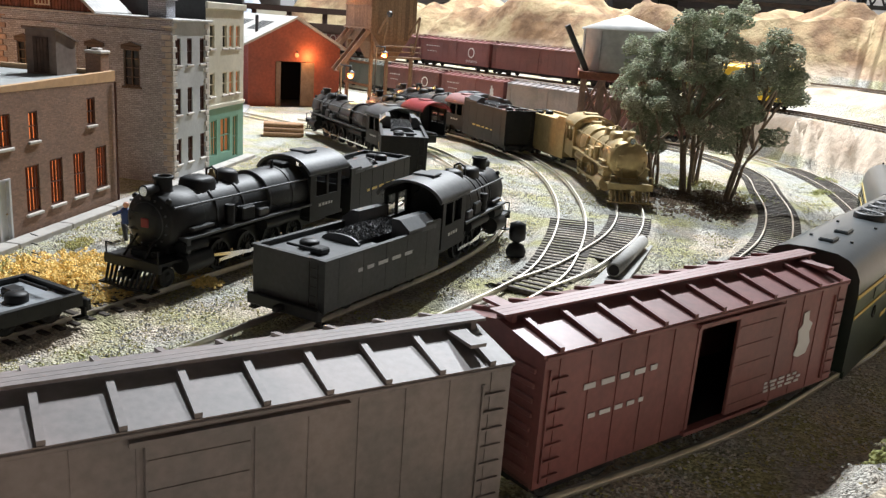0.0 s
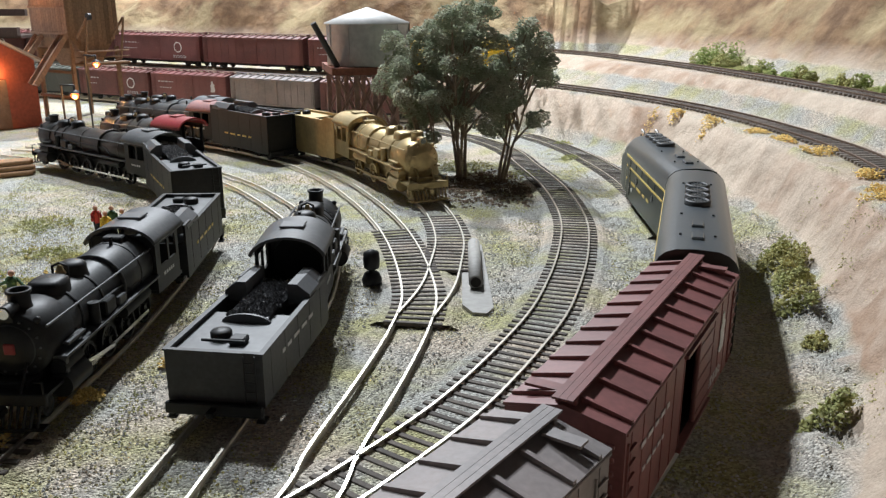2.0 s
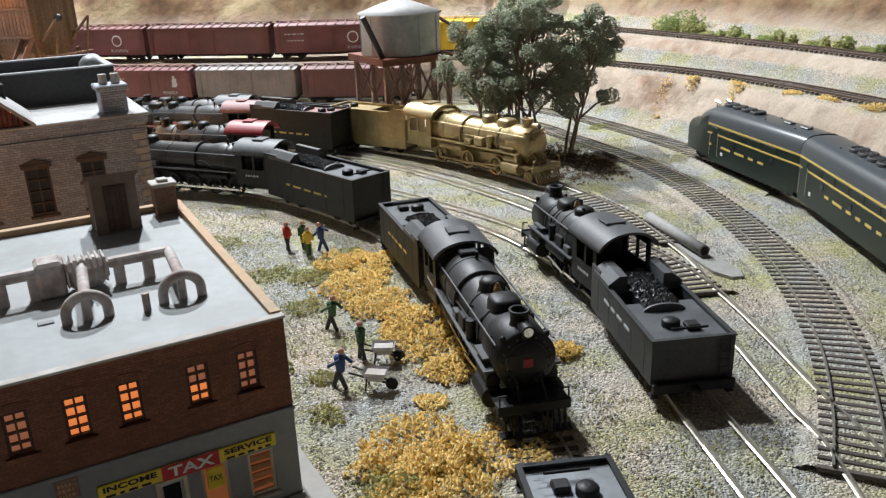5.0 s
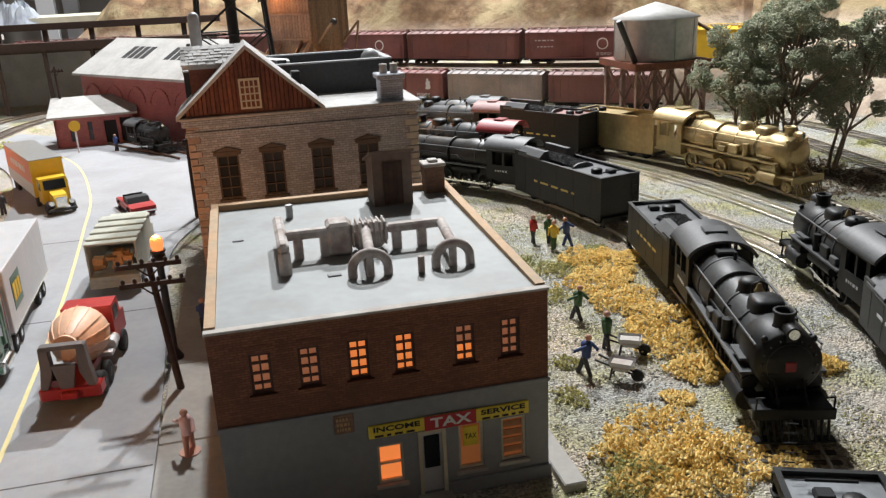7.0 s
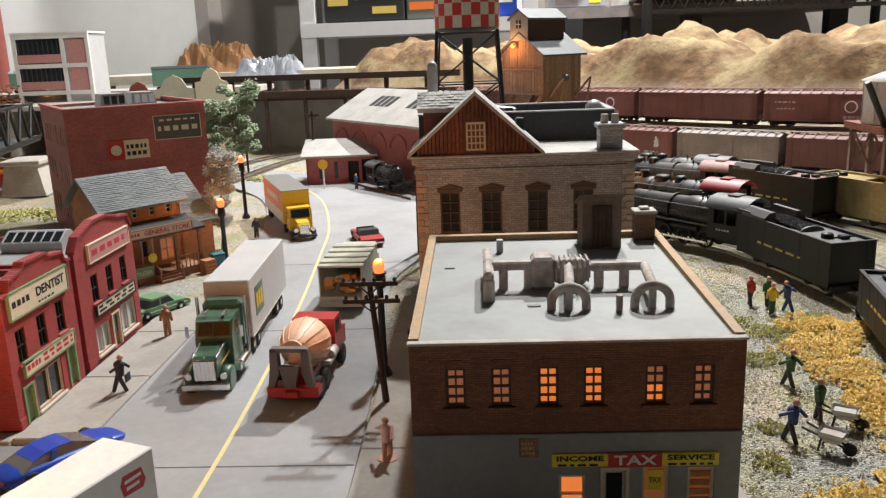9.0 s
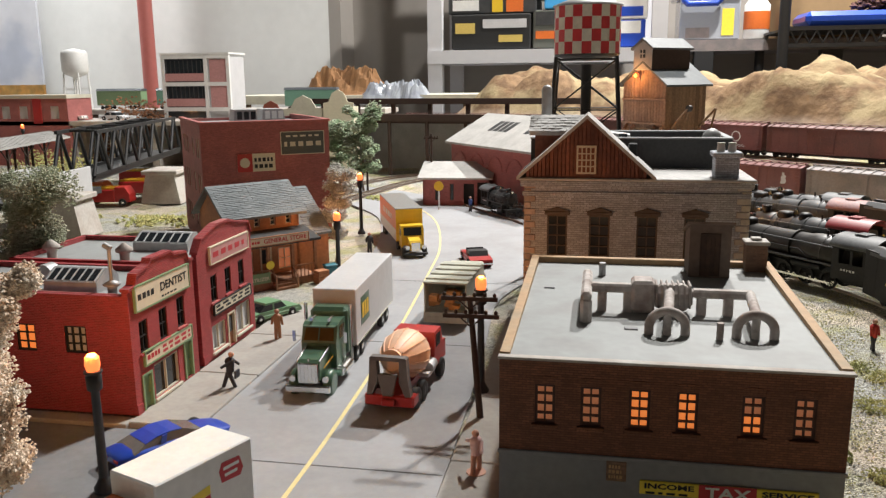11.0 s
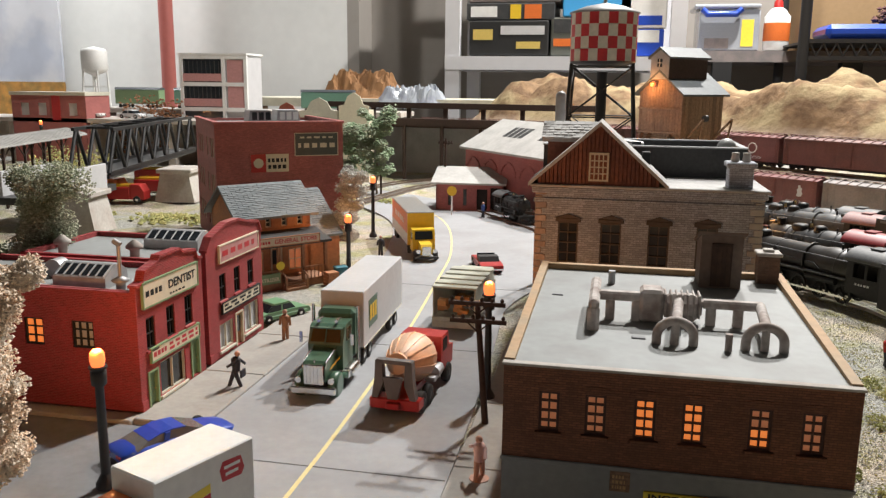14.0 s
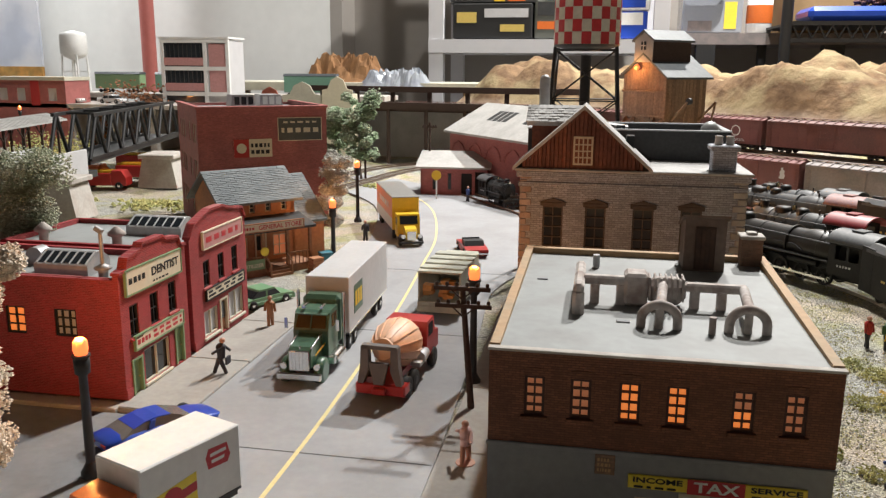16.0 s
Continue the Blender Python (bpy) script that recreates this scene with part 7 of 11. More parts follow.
def diesel(curve, sa, sb, label, L=16.4, z=RAIL, nose=False):
    """Streamlined diesel unit; origin at the rear, front along +x."""
    t = thing("diesel_locomotive", 0, 0, 0, 0, label, "locomotive", group="streamlined diesel units")
    w = 1.68

    def section(k=1.0, drop=0.0):
        pts = [(-w, 0.75), (-w, 3.55)]
        for i in range(1, 10):
            a = radians(180 - 18 * i)
            pts.append((w * math.copysign(abs(math.cos(a)) ** 0.62, math.cos(a)), 3.55 + 1.32 * math.sin(a) ** 0.75))
        pts += [(w, 3.55), (w, 0.75)]
        return [(y * k, 0.75 + (q - 0.75) * (1 - drop)) for y, q in pts]

    def hull(xs):
        s = Shape()
        rings = [[(x, y, q) for y, q in section(k, d)] for x, k, d in xs]
        n = len(rings[0])
        vs = [p for r in rings for p in r]
        s.add(vs, [[j * n + i, j * n + i + 1, (j + 1) * n + i + 1, (j + 1) * n + i] for j in range(len(rings) - 1) for i in range(n - 1)], None, True)
        s.add(rings[0], [list(range(n))])
        s.add(rings[-1], [list(range(n))])
        return s

    xs = [(0, 1, 0), (L - (4.2 if nose else 0), 1, 0)]
    if nose:
        xs += [(L - 2.9, 0.98, 0.12), (L - 2.6, 0.96, 0.3), (L - 0.8, 0.85, 0.36), (L - 0.2, 0.7, 0.45), (L, 0.5, 0.55)]
    body = hull(xs)
    ob = part("body", body, M_GREEN, t, "dark green car body")
    ob.data.materials.append(M_DGREY)
    c = np.empty(len(ob.data.polygons) * 3)
    ob.data.polygons.foreach_get("center", c)
    ob.data.polygons.foreach_set("material_index", [1 if q[2] > 0.0372 and 0.001 < q[0] < (L - 0.1) * CM else 0 for q in c.reshape(-1, 3)])
    end = L - (4.3 if nose else 0.0)
    for y in (-1, 1):
        part("upper_stripe", Shape().box(0.02, y * (w - 0.02), 3.42, end, y * (w + 0.03), 3.56), M_GOLD, t, "gold stripe")
        part("lower_stripe", Shape().box(0.02, y * (w - 0.02), 2.7, end, y * (w + 0.03), 2.82), M_GOLD, t, "gold stripe")
        part("skirt", Shape().box(0.3, y * (w - 0.1), 0.45, end - 0.3, y * w, 0.75), M_GREEN, t)
        for i in range(6):
            x = 2.6 + i * 2.0
            if x < end - 1:
                part("side_panel", Shape().box(x, y * w, 2.9, x + 1.5, y * (w + 0.03), 3.34, bev=0.01), M_GREEN, t)
        for x in (3.2, 8.2, 12.4):
            if x < end:
                part("porthole", Shape().cyl((x, y * (w - 0.02), 2.3), (x, y * (w + 0.04), 2.3), 0.24, n=16), M_PITCH, t)
        part("cab_door", Shape().box(end - 1.5, y * w, 0.8, end - 0.7, y * (w + 0.04), 3.3, bev=0.02), M_GREEN, t)
        part("grab_iron", Shape().tube([(end - 1.7, y * (w + 0.1), 1.0), (end - 1.7, y * (w + 0.1), 3.0)], 0.03, n=5).tube([(end - 0.5, y * (w + 0.1), 1.0), (end - 0.5, y * (w + 0.1), 3.0)], 0.03, n=5), M_CHROME, t)
        m = Matrix.Translation((0, -w, 0)) if y < 0 else Matrix.Translation((L, w, 0)) @ Matrix.Rotation(math.pi, 4, "Z")
        bars(t, m, L * 0.28, 1.7, L * 0.75, 2.0, M_GOLD, out=0.03)
        part("number_board", Shape().box(end - 2.4, y * w, 1.2, end - 2.1, y * (w + 0.03), 1.45), M_WHITE, t)
    for i in range(4):
        x = L * 0.48 + i * 1.22
        fan = part("roof_fan", Shape().lathe([(0.62, 0.0), (0.62, 0.28), (0.56, 0.33), (0.46, 0.33), (0.44, 0.22)], (x, 0, 4.76), n=22), M_GREYBLACK, t, "round roof fan")
        g = Shape()
        for j in range(6):
            a = math.pi * j / 6
            g.box(-0.46, -0.03, 5.03, 0.46, 0.03, 5.06, Matrix.Translation((x, 0, 0)) @ Matrix.Rotation(a, 4, "Z"))
        part("fan_grille", g, M_DGREY, fan)
    for x in (1.4, 3.4):
        part("exhaust", Shape().box(x, -0.25, 4.82, x + 0.9, 0.25, 4.98, bev=0.05), M_DGREY, t)
    rv = Shape()
    for x in (2.2, 5.8, 12.6):
        for y in (-0.7, 0.7):
            rv.cyl((x, y, 4.7), (x, y, 4.9), 0.06, n=6)
    part("lift_ring", rv, M_GREYBLACK, t)
    if nose:
        for y in (-0.5, 0.5):
            part("horn", Shape().cyl((L - 4.0, y, 5.0), (L - 3.2, y, 5.05), 0.05, 0.13, n=8).cyl((L - 3.8, y, 4.7), (L - 3.8, y, 5.0), 0.04, n=6), M_CHROME, t)
    part("diaphragm", Shape().box(-0.2, -0.8, 0.9, 0, 0.8, 4.0, bev=0.06), M_BLACK, t)
    part("underframe", Shape().box(0.5, -0.7, 0.3, L - 1, 0.7, 0.75).box(L / 2 - 2, -1.3, 0.2, L / 2 + 2, 1.3, 0.75, bev=0.1), M_BLACK, t)
    part("coupler", Shape().box(-0.6, -0.14, 0.5, 0, 0.14, 0.75), M_BLACK, t)
    truck(t, 3.0, 2.5, 0.46)
    truck(t, L - 3.4, 2.5, 0.46)
    return stand(t, curve, sa, sb, z)


M_FLATDECK = material("worn_blue_grey_deck", (0.27, 0.29, 0.31), rough=0.5, spread=0.15, scale=300, bump=0.06, second=(0.2, 0.21, 0.22))
M_FADEDRED = material("faded_red_roof_paint", (0.27, 0.125, 0.115), rough=0.55, spread=0.15, scale=400, bump=0.05, second=(0.2, 0.09, 0.085))
M_DULLRED = material("dull_red_plate_paint", (0.3, 0.03, 0.035), rough=0.5, spread=0.1, bump=0.02)
M_DARKRED = material("dull_dark_red_paint", (0.25, 0.025, 0.03), rough=0.4, spread=0.12, scale=400, bump=0.04)

# freight train on the outer line
s_box = nearest_s(TRAIN_LINE, 31, -16.8) + 6.5
boxcar(TRAIN_LINE, s_box, s_box + 13.6, "oxide red boxcar with an open door and white emblem", M_OXIDE, open_door=True, mark="figure")
boxcar(TRAIN_LINE, s_box - 14.4, s_box - 0.8, "worn grey-brown boxcar with ribbed roof", M_CARGREY)
boxcar(TRAIN_LINE, s_box - 28.8, s_box - 15.2, "brown-red boxcar with a round white emblem", M_OXIDE2, mark="disc")
s_far = nearest_s(TRAIN_LINE, 52, 69)
for i, (m, lab, em, od) in enumerate(((M_OXIDE2, "brown-red boxcar on the far curve below the embankment", None, False), (M_CARGREY, "worn grey-brown boxcar on the far curve below the embankment", None, False), (M_OXIDE, "oxide red boxcar with an open door on the far curve", "figure", True),
                                      (M_OXIDE2, "brown-red boxcar with a round emblem on the far curve", "disc", False), (M_OLIVE, "olive grey boxcar on the far curve", None, False))):
    boxcar(TRAIN_LINE, s_far + 14.4 * i, s_far + 14.4 * i + 13.6, lab, m, mark=em, open_door=od)
diesel(TRAIN_LINE, s_box + 14.3, s_box + 30.7, "dark green streamlined diesel booster with gold stripes")
diesel(TRAIN_LINE, s_box + 31.2, s_box + 47.6, "dark green streamlined diesel cab unit with gold stripes", nose=True)

# cars parked on the embankment
s_end = nearest_s(RIDGE_LINE, 62.5, 67)
s_gap = nearest_s(RIDGE_LINE, 40.2, 84.6)
boxcar(RIDGE_LINE, s_end + 0.2, s_end + 13.8, "yellow and maroon boxcar parked on the embankment", M_YELLOW, z=5.3)
boxcar(RIDGE_LINE, s_gap - 14.0, s_gap - 0.4, "maroon boxcar with a round emblem on the embankment", M_OXIDE, z=5.3, mark="disc")
for i in range(5):
    boxcar(RIDGE_LINE, s_gap + 0.3 + 18.0 * i, s_gap + 17.6 + 18.0 * i, "long maroon boxcar parked on the embankment", M_OXIDE if i % 2 else M_OXIDE2, L=17.3, z=5.3, open_door=i % 2 == 0, mark="disc" if i % 2 else None, ribs=14)

# small engine between the shed and the engine house
STUB_LINE = spline([(-13.5, 79.5), (-10.5, 75.0), (-7.0, 70.0), (-4.5, 66.0)])
track("short rusty stub track beside the engine house", STUB_LINE, RAIL, 0, length_of(STUB_LINE), None, M_RUST)
steam_loco(STUB_LINE, 5.6, 13.0, "small dark steam locomotive beside the engine house", L=9.4, drivers=3, red_plate=False, k=0.72)

# engines in the yard
s0 = nearest_s(MAIN_LINE, 20.6, -2.0)
steam_loco(MAIN_LINE, s0 + 14.2, s0 + 0.7, "black steam locomotive with red plate and grey boiler top", L=13.5)
tender(MAIN_LINE, s0 + 23.4, s0 + 14.9, "black coal tender behind the steam locomotive", z_top=3.05, lettering=M_GOLD, seed=2)
s1 = nearest_s(MAIN_LINE, 26.3, 25.3)
tender(MAIN_LINE, s1 + 0.4, s1 + 11.2, "large black tender with a railed deck", z_top=3.5, length=10.8, seed=3, lettering=M_GOLD)
steam_loco(MAIN_LINE, s1 + 11.9, s1 + 30, "long black articulated steam locomotive", L=18.0, drivers=6, mat=M_BLACK, boiler_mat=M_DUSTY)
s2 = nearest_s(SWITCH_LINE, 27.2, -2.4)
tender(SWITCH_LINE, s2, s2 + 8.2, "black tender heaped with coal and pale lettering", z_top=2.6, length=8.2, width=3.55, seed=4, lettering=M_TRAILER, body=M_GREYBLACK)
steam_loco(SWITCH_LINE, s2 + 8.6, s2 + 19.2, "small black switching locomotive with open cab", L=10.6, drivers=3, mat=M_BLACK, red_plate=False)
s3 = nearest_s(YARD_LINE, 33.4, 47.5)
tender(YARD_LINE, s3, s3 + 9.6, "black tender with dull red deck", z_top=4.0, length=9.6, seed=5, deck=M_FADEDRED, lettering=M_GOLD)
steam_loco(YARD_LINE, s3 + 10.2, s3 + 25.2, "black steam locomotive with faded red cab roof", L=15.0, k=1.0, roof=M_FADEDRED, roof_label="faded red cab roof")
s4 = nearest_s(BRASS_LINE, 42.5, 27.0)
steam_loco(BRASS_LINE, s4 + 16.0, s4 + 0.6, "unpainted brass steam locomotive standing under the trees", L=14.0, k=1.1, mat=M_BRASS, boiler_mat=M_BRASS, roof=M_BRASS, drivers=3, red_plate=False, rods=M_BRASS)
tender(BRASS_LINE, s4 + 26.0, s4 + 16.8, "plain unpainted brass tender", body=M_BRASS, deck=M_BRASS, z_top=3.9, length=9.2, load="none")
tender(BRASS_LINE, s4 + 27.5, s4 + 36.0, "black tender with a square water hatch", z_top=3.5, length=8.5, seed=6)
steam_loco(BRASS_LINE, s4 + 36.6, s4 + 50.0, "black steam locomotive with grey dusty boiler", L=13.4, boiler_mat=M_ROOFGREY)
s5 = nearest_s(SWITCH_LINE, 29.4, 36.5) + 9.0
steam_loco(SWITCH_LINE, s5 + 0.5, s5 + 12.5, "black steam locomotive with a dark red cab roof", L=12.0, roof=M_DARKRED, roof_label="dark red cab roof", drivers=3)
tender(MAIN_LINE, s0 - 2.8, s0 - 11.2, "low black tender with a plain grey deck", z_top=1.05, length=8.4, load="none", body=M_BLACK, deck=M_FLATDECK)

# ---- tall structures ----


def checker_tank():
    t = thing("water_tower", 1.9, 42.0, 0, 0, "red and cream chequered water tower on black steel legs", "water tower")
    r, z0, z1 = 2.6, 18.3, 22.0
    rows, cols = 4, 22
    for j in range(rows):
        for i in range(cols):
            mat = M_CHECKCREAM if (i + j) % 2 else M_CHECKRED
            a, b = 2 * math.pi * i / cols, 2 * math.pi * (i + 1) / cols
            mid = (a + b) / 2
            p = lambda q, z, k=0.0: ((r - k) * math.cos(q), (r - k) * math.sin(q), z)
            za, zb = z0 + (z1 - z0) * j / rows + 0.01, z0 + (z1 - z0) * (j + 1) / rows - 0.01
            part("panel", Shape().add([p(a, za), p(mid, za), p(b, za), p(b, zb), p(mid, zb), p(a, zb)], [[0, 1, 4, 5], [1, 2, 3, 4]], None, True)
                 .add([p(a, za), p(b, za), p(b, zb), p(a, zb), p(a, za, 0.05), p(b, za, 0.05), p(b, zb, 0.05), p(a, zb, 0.05)], [[0, 1, 5, 4], [2, 3, 7, 6], [0, 3, 7, 4], [1, 2, 6, 5]]), mat, t)
    part("tank_core", Shape().cyl((0, 0, z0 + 0.02), (0, 0, z1 - 0.02), r - 0.05, n=36), M_CHECKCREAM, t)
    part("tank_bottom", Shape().lathe([(r, z0), (r * 0.94, z0 - 0.18), (r * 0.5, z0 - 0.4), (0.5, z0 - 0.5)], n=30), M_BLACKMETAL, t)
    part("tank_roof", Shape().lathe([(r + 0.15, z1 - 0.05), (r + 0.15, z1 + 0.05), (r * 0.6, z1 + 0.5), (0.3, z1 + 0.75), (0.05, z1 + 0.85)], n=30), M_GALV, t, "grey domed roof")
    part("finial", Shape().cyl((0, 0, z1 + 0.8), (0, 0, z1 + 1.2), 0.15, n=8), M_GALV, t)
    part("riser_pipe", Shape().cyl((0, 0, 0), (0, 0, z0 - 0.8), 0.42, n=14), M_BLACKMETAL, t)
    leg = [(2.32 * sx, 2.1 * sy) for sx, sy in ((-1, -1), (1, -1), (1, 1), (-1, 1))]
    at = lambda q, z: (q[0] * (1.5 - 0.5 * z / z0), q[1] * (1.5 - 0.5 * z / z0), z)
    for q in leg:
        part("leg", Shape().cyl(at(q, 0), at(q, z0 - 0.2), 0.14, n=8), M_BLACKMETAL, t)
    for a, b in zip(leg, leg[1:] + leg[:1]):
        for z in (6.0, 10.0, 14.0, 17.9):
            part("strut", Shape().cyl(at(a, z), at(b, z), 0.06, n=6), M_BLACKMETAL, t)
        for za, zb in ((0.5, 6.0), (6.0, 10.0), (10.0, 14.0), (14.0, 17.9)):
            part("brace", Shape().cyl(at(a, za), at(b, zb), 0.06, n=5), M_BLACKMETAL, t)
            part("brace", Shape().cyl(at(b, za), at(a, zb), 0.06, n=5), M_BLACKMETAL, t)


M_CHECKRED = material("tank_red", (0.6, 0.04, 0.045), rough=0.5, spread=0.1, scale=300, bump=0.04)
M_CHECKCREAM = material("tank_cream", (0.74, 0.7, 0.58), rough=0.5, spread=0.1, scale=300, bump=0.04)


M_TIMBERDARK = material("dark_creosoted_wood", (0.05, 0.028, 0.02), rough=0.8, spread=0.25, scale=400, bump=0.2)
M_BLUEGREY = material("blue_grey_sheet_roof", (0.078, 0.09, 0.096), rough=0.6, spread=0.12, scale=250, bump=0.06, second=(0.1, 0.11, 0.115))


def coal_tower():
    t = thing("coaling_tower", 6.0, 84.5, 0, -48, "brown timber coaling tower with grey roofs and lit gable", "tower")
    w, d, e, top = 7.4, 6.9, 15.7, 18.2
    part("bin_wall", pierced(w, e, [], m=Matrix.Identity(4), z0=9.0), M_TIMBER, t)
    n = 15
    for i in range(n):
        x = w * i / n
        part("plank", Shape().box(x + 0.03, -0.1, 10.2, x + w / n - 0.03, 0.0, e + (top - e - 0.1) * (1 - abs(2 * (x + w / n / 2) / w - 1))), M_TOWERBOARD, t)
    for z in (10.6, 13.6):
        part("girt", Shape().box(-0.1, -0.26, z, w + 0.1, -0.1, z + 0.28, bev=0.03), M_TOWERBOARD, t)
    part("gable", Shape().prism([(0, e), (w, e), (w / 2, top)], 0, 0.3, "xz"), M_TIMBER, t)
    part("side_wall", Shape().box(w - 0.3, 0.3, 10.4, w, d, e).box(0, 0.3, 8.0, 0.3, d, e).box(0.3, d - 0.3, 10.4, w - 0.3, d, e), M_TIMBER, t)
    for i in range(11):
        y = 0.3 + (d - 0.3) * i / 11
        part("side_plank", Shape().box(w, y + 0.02, 10.4 - 2.6 * (1 - abs(2 * i / 10 - 1)), w + 0.07, y + (d - 0.3) / 11 - 0.02, e), M_TIMBER, t)
    for x0 in (-0.6, w + 0.6):
        part("roof", Shape().prism([(x0, e - 0.45), (w / 2, top), (w / 2, top + 0.25), (x0, e - 0.2)], -0.6, d + 0.6, "xz"), M_BLUEGREY, t, "grey sheet roof slope")
    hx0, hx1 = w / 2 - 1.55, w / 2 + 1.55
    part("head_house", Shape().box(hx0, -0.45, top - 0.9, hx1, d - 0.8, 20.0), M_TIMBERDARK, t, "dark head house")
    part("head_front", Shape().prism([(hx0, top - 0.9), (hx1, top - 0.9), (hx1, 20.0), (w / 2, 20.9), (hx0, 20.0)], -0.55, -0.46, "xz"), M_BLOCKGREY, t, "grey head house front")
    for x0 in (hx0 - 0.35, hx1 + 0.35):
        part("head_roof", Shape().prism([(x0, 19.75), (w / 2, 21.0), (w / 2, 21.25), (x0, 20.0)], -0.75, d - 0.5, "xz"), M_BLUEGREY, t)
    hw = part("head_window", Shape().box(w / 2 - 0.4, -0.6, 18.8, w / 2 + 0.4, -0.55, 19.8), M_PITCH, t)
    part("glazing_bar", Shape().box(w / 2 - 0.04, -0.64, 18.8, w / 2 + 0.04, -0.6, 19.8).box(w / 2 - 0.4, -0.64, 19.25, w / 2 + 0.4, -0.6, 19.35), M_CONC, hw)
    for x in (0.3, w - 0.3):
        for y in (0.3, d - 0.3):
            part("post", Shape().box(x - 0.2, y - 0.2, 0, x + 0.2, y + 0.2, 9.0), M_TIMBER, t)
    for z in (3.0, 6.0):
        part("cross_beam", Shape().box(0, -0.05, z, w, 0.2, z + 0.3), M_TIMBER, t)
    part("hopper", Shape().prism([(0.3, 10.4), (d - 0.2, 10.4), (d / 2 + 0.6, 6.6), (d / 2 - 0.6, 6.6)], 0.6, w - 0.4, "yz"), M_TIMBER, t)
    for x0 in (1.6, w - 0.9):
        part("chute", Shape().prism([(x0 - 0.7, 10.2), (x0 + 0.7, 10.2), (x0 + 0.7, 10.8), (x0 + 0.55, 10.8), (x0 + 0.55, 10.35), (x0 - 0.55, 10.35), (x0 - 0.55, 10.8), (x0 - 0.7, 10.8)], 0.0, 7.0, "xz",
             Matrix.Translation((x0, -0.1, 10.4)) @ Matrix.Rotation(radians(50), 4, "X") @ Matrix.Rotation(math.pi, 4, "Z") @ Matrix.Translation((-x0, 0, -10.4))), M_TOWERBOARD, t, "sloping timber chute")
    for y in (1.0, d - 1.0):
        part("side_chute", Shape().cyl((w, y, 10.2), (w + 2.6, y, 12.6), 0.16, n=6).cyl((w + 2.6, y, 12.6), (w + 1.4, y, 7.6), 0.13, n=6).cyl((w + 1.4, y, 7.6), (w, y, 7.2), 0.13, n=6), M_TIMBER, t)
    part("platform_rail", Shape().tube([(w + 0.1, 0.6, 8.6), (w + 1.6, 0.6, 8.6), (w + 1.6, d, 8.6)], 0.09, n=6).tube([(w + 0.1, 0.6, 7.9), (w + 1.6, 0.6, 7.9), (w + 1.6, d, 7.9)], 0.07, n=6), M_TIMBER, t)
    part("platform", Shape().box(w, 0.4, 7.0, w + 1.8, d, 7.25), M_TIMBER, t)
    part("pulley", Shape().cyl((w + 2.7, 0.9, 12.7), (w + 2.7, 1.3, 12.7), 0.4, n=12), M_BLACKMETAL, t)
    part("lamp_bulb", Shape().blob((w / 2 - 0.9, -0.65, 16.7), 0.34), M_BULB, t)
    bulb_light(6.6, 81.2, 16.5, 0.05)


M_TOWERBOARD = material("pinkish_brown_boards", (0.3, 0.19, 0.13), rough=0.8, spread=0.25, scale=400, bump=0.25, random_piece=0.2, second=(0.23, 0.14, 0.1))


def grey_tank():
    t = thing("water_tank", 42.3, 52.0, 0, 0, "grey sheet-metal water tank on a red-brown timber frame", "water tank")
    part("tank", Shape().lathe([(3.95, 8.6), (4.0, 8.7), (3.95, 10.0), (4.0, 12.5)], n=40), M_GALV, t, "streaked grey tank")
    for i in range(10):
        a = 2 * math.pi * i / 10
        part("tank_seam", Shape().box(-0.04, 3.93, 8.7, 0.04, 4.04, 12.5, Matrix.Rotation(a, 4, "Z")), M_GALV, t)
    part("tank_roof", Shape().lathe([(4.2, 12.4), (4.2, 12.55), (2.2, 13.3), (0.1, 13.95)], n=12), M_CORRUG, t, "pale conical roof")
    part("platform", Shape().box(-4.1, -4.1, 7.9, 4.1, 4.1, 8.55), M_BARN, t, "red-brown timber deck")
    for i in range(5):
        for j in range(2):
            x, y = -3.5 + 1.75 * i, -3.4 + 6.8 * j
            part("post", Shape().box(x - 0.22, y - 0.22, 0, x + 0.22, y + 0.22, 7.9), M_POST, t)
    for j in range(2):
        y = -3.7 + 6.8 * j
        for i in range(4):
            x = -3.5 + 1.75 * i
            for za, zb in ((0.4, 4.0), (4.0, 7.6)):
                part("brace", Shape().cyl((x, y, za), (x + 1.75, y, zb), 0.13, n=5), M_POST, t)
                part("brace", Shape().cyl((x + 1.75, y, za), (x, y, zb), 0.13, n=5), M_POST, t)
    part("spout", Shape().cyl((-3.4, -2.6, 8.6), (-5.6, -3.4, 12.6), 0.28, n=10), M_BLACKMETAL, t, "raised black spout")
    part("boom", Shape().cyl((3.9, -1.0, 11.8), (9.8, -6.5, 7.4), 0.17, n=8), M_TIMBER, t)
    part("ladder", Shape().tube([(4.1, -0.3, 0.5), (4.1, -0.3, 12.6)], 0.07, n=5).tube([(4.1, 0.3, 0.5), (4.1, 0.3, 12.6)], 0.07, n=5), M_BARN, t)


M_POST = material("faded_pink_brown_timber", (0.3, 0.2, 0.17), rough=0.8, spread=0.2, scale=300, bump=0.2)
checker_tank()
coal_tower()
grey_tank()


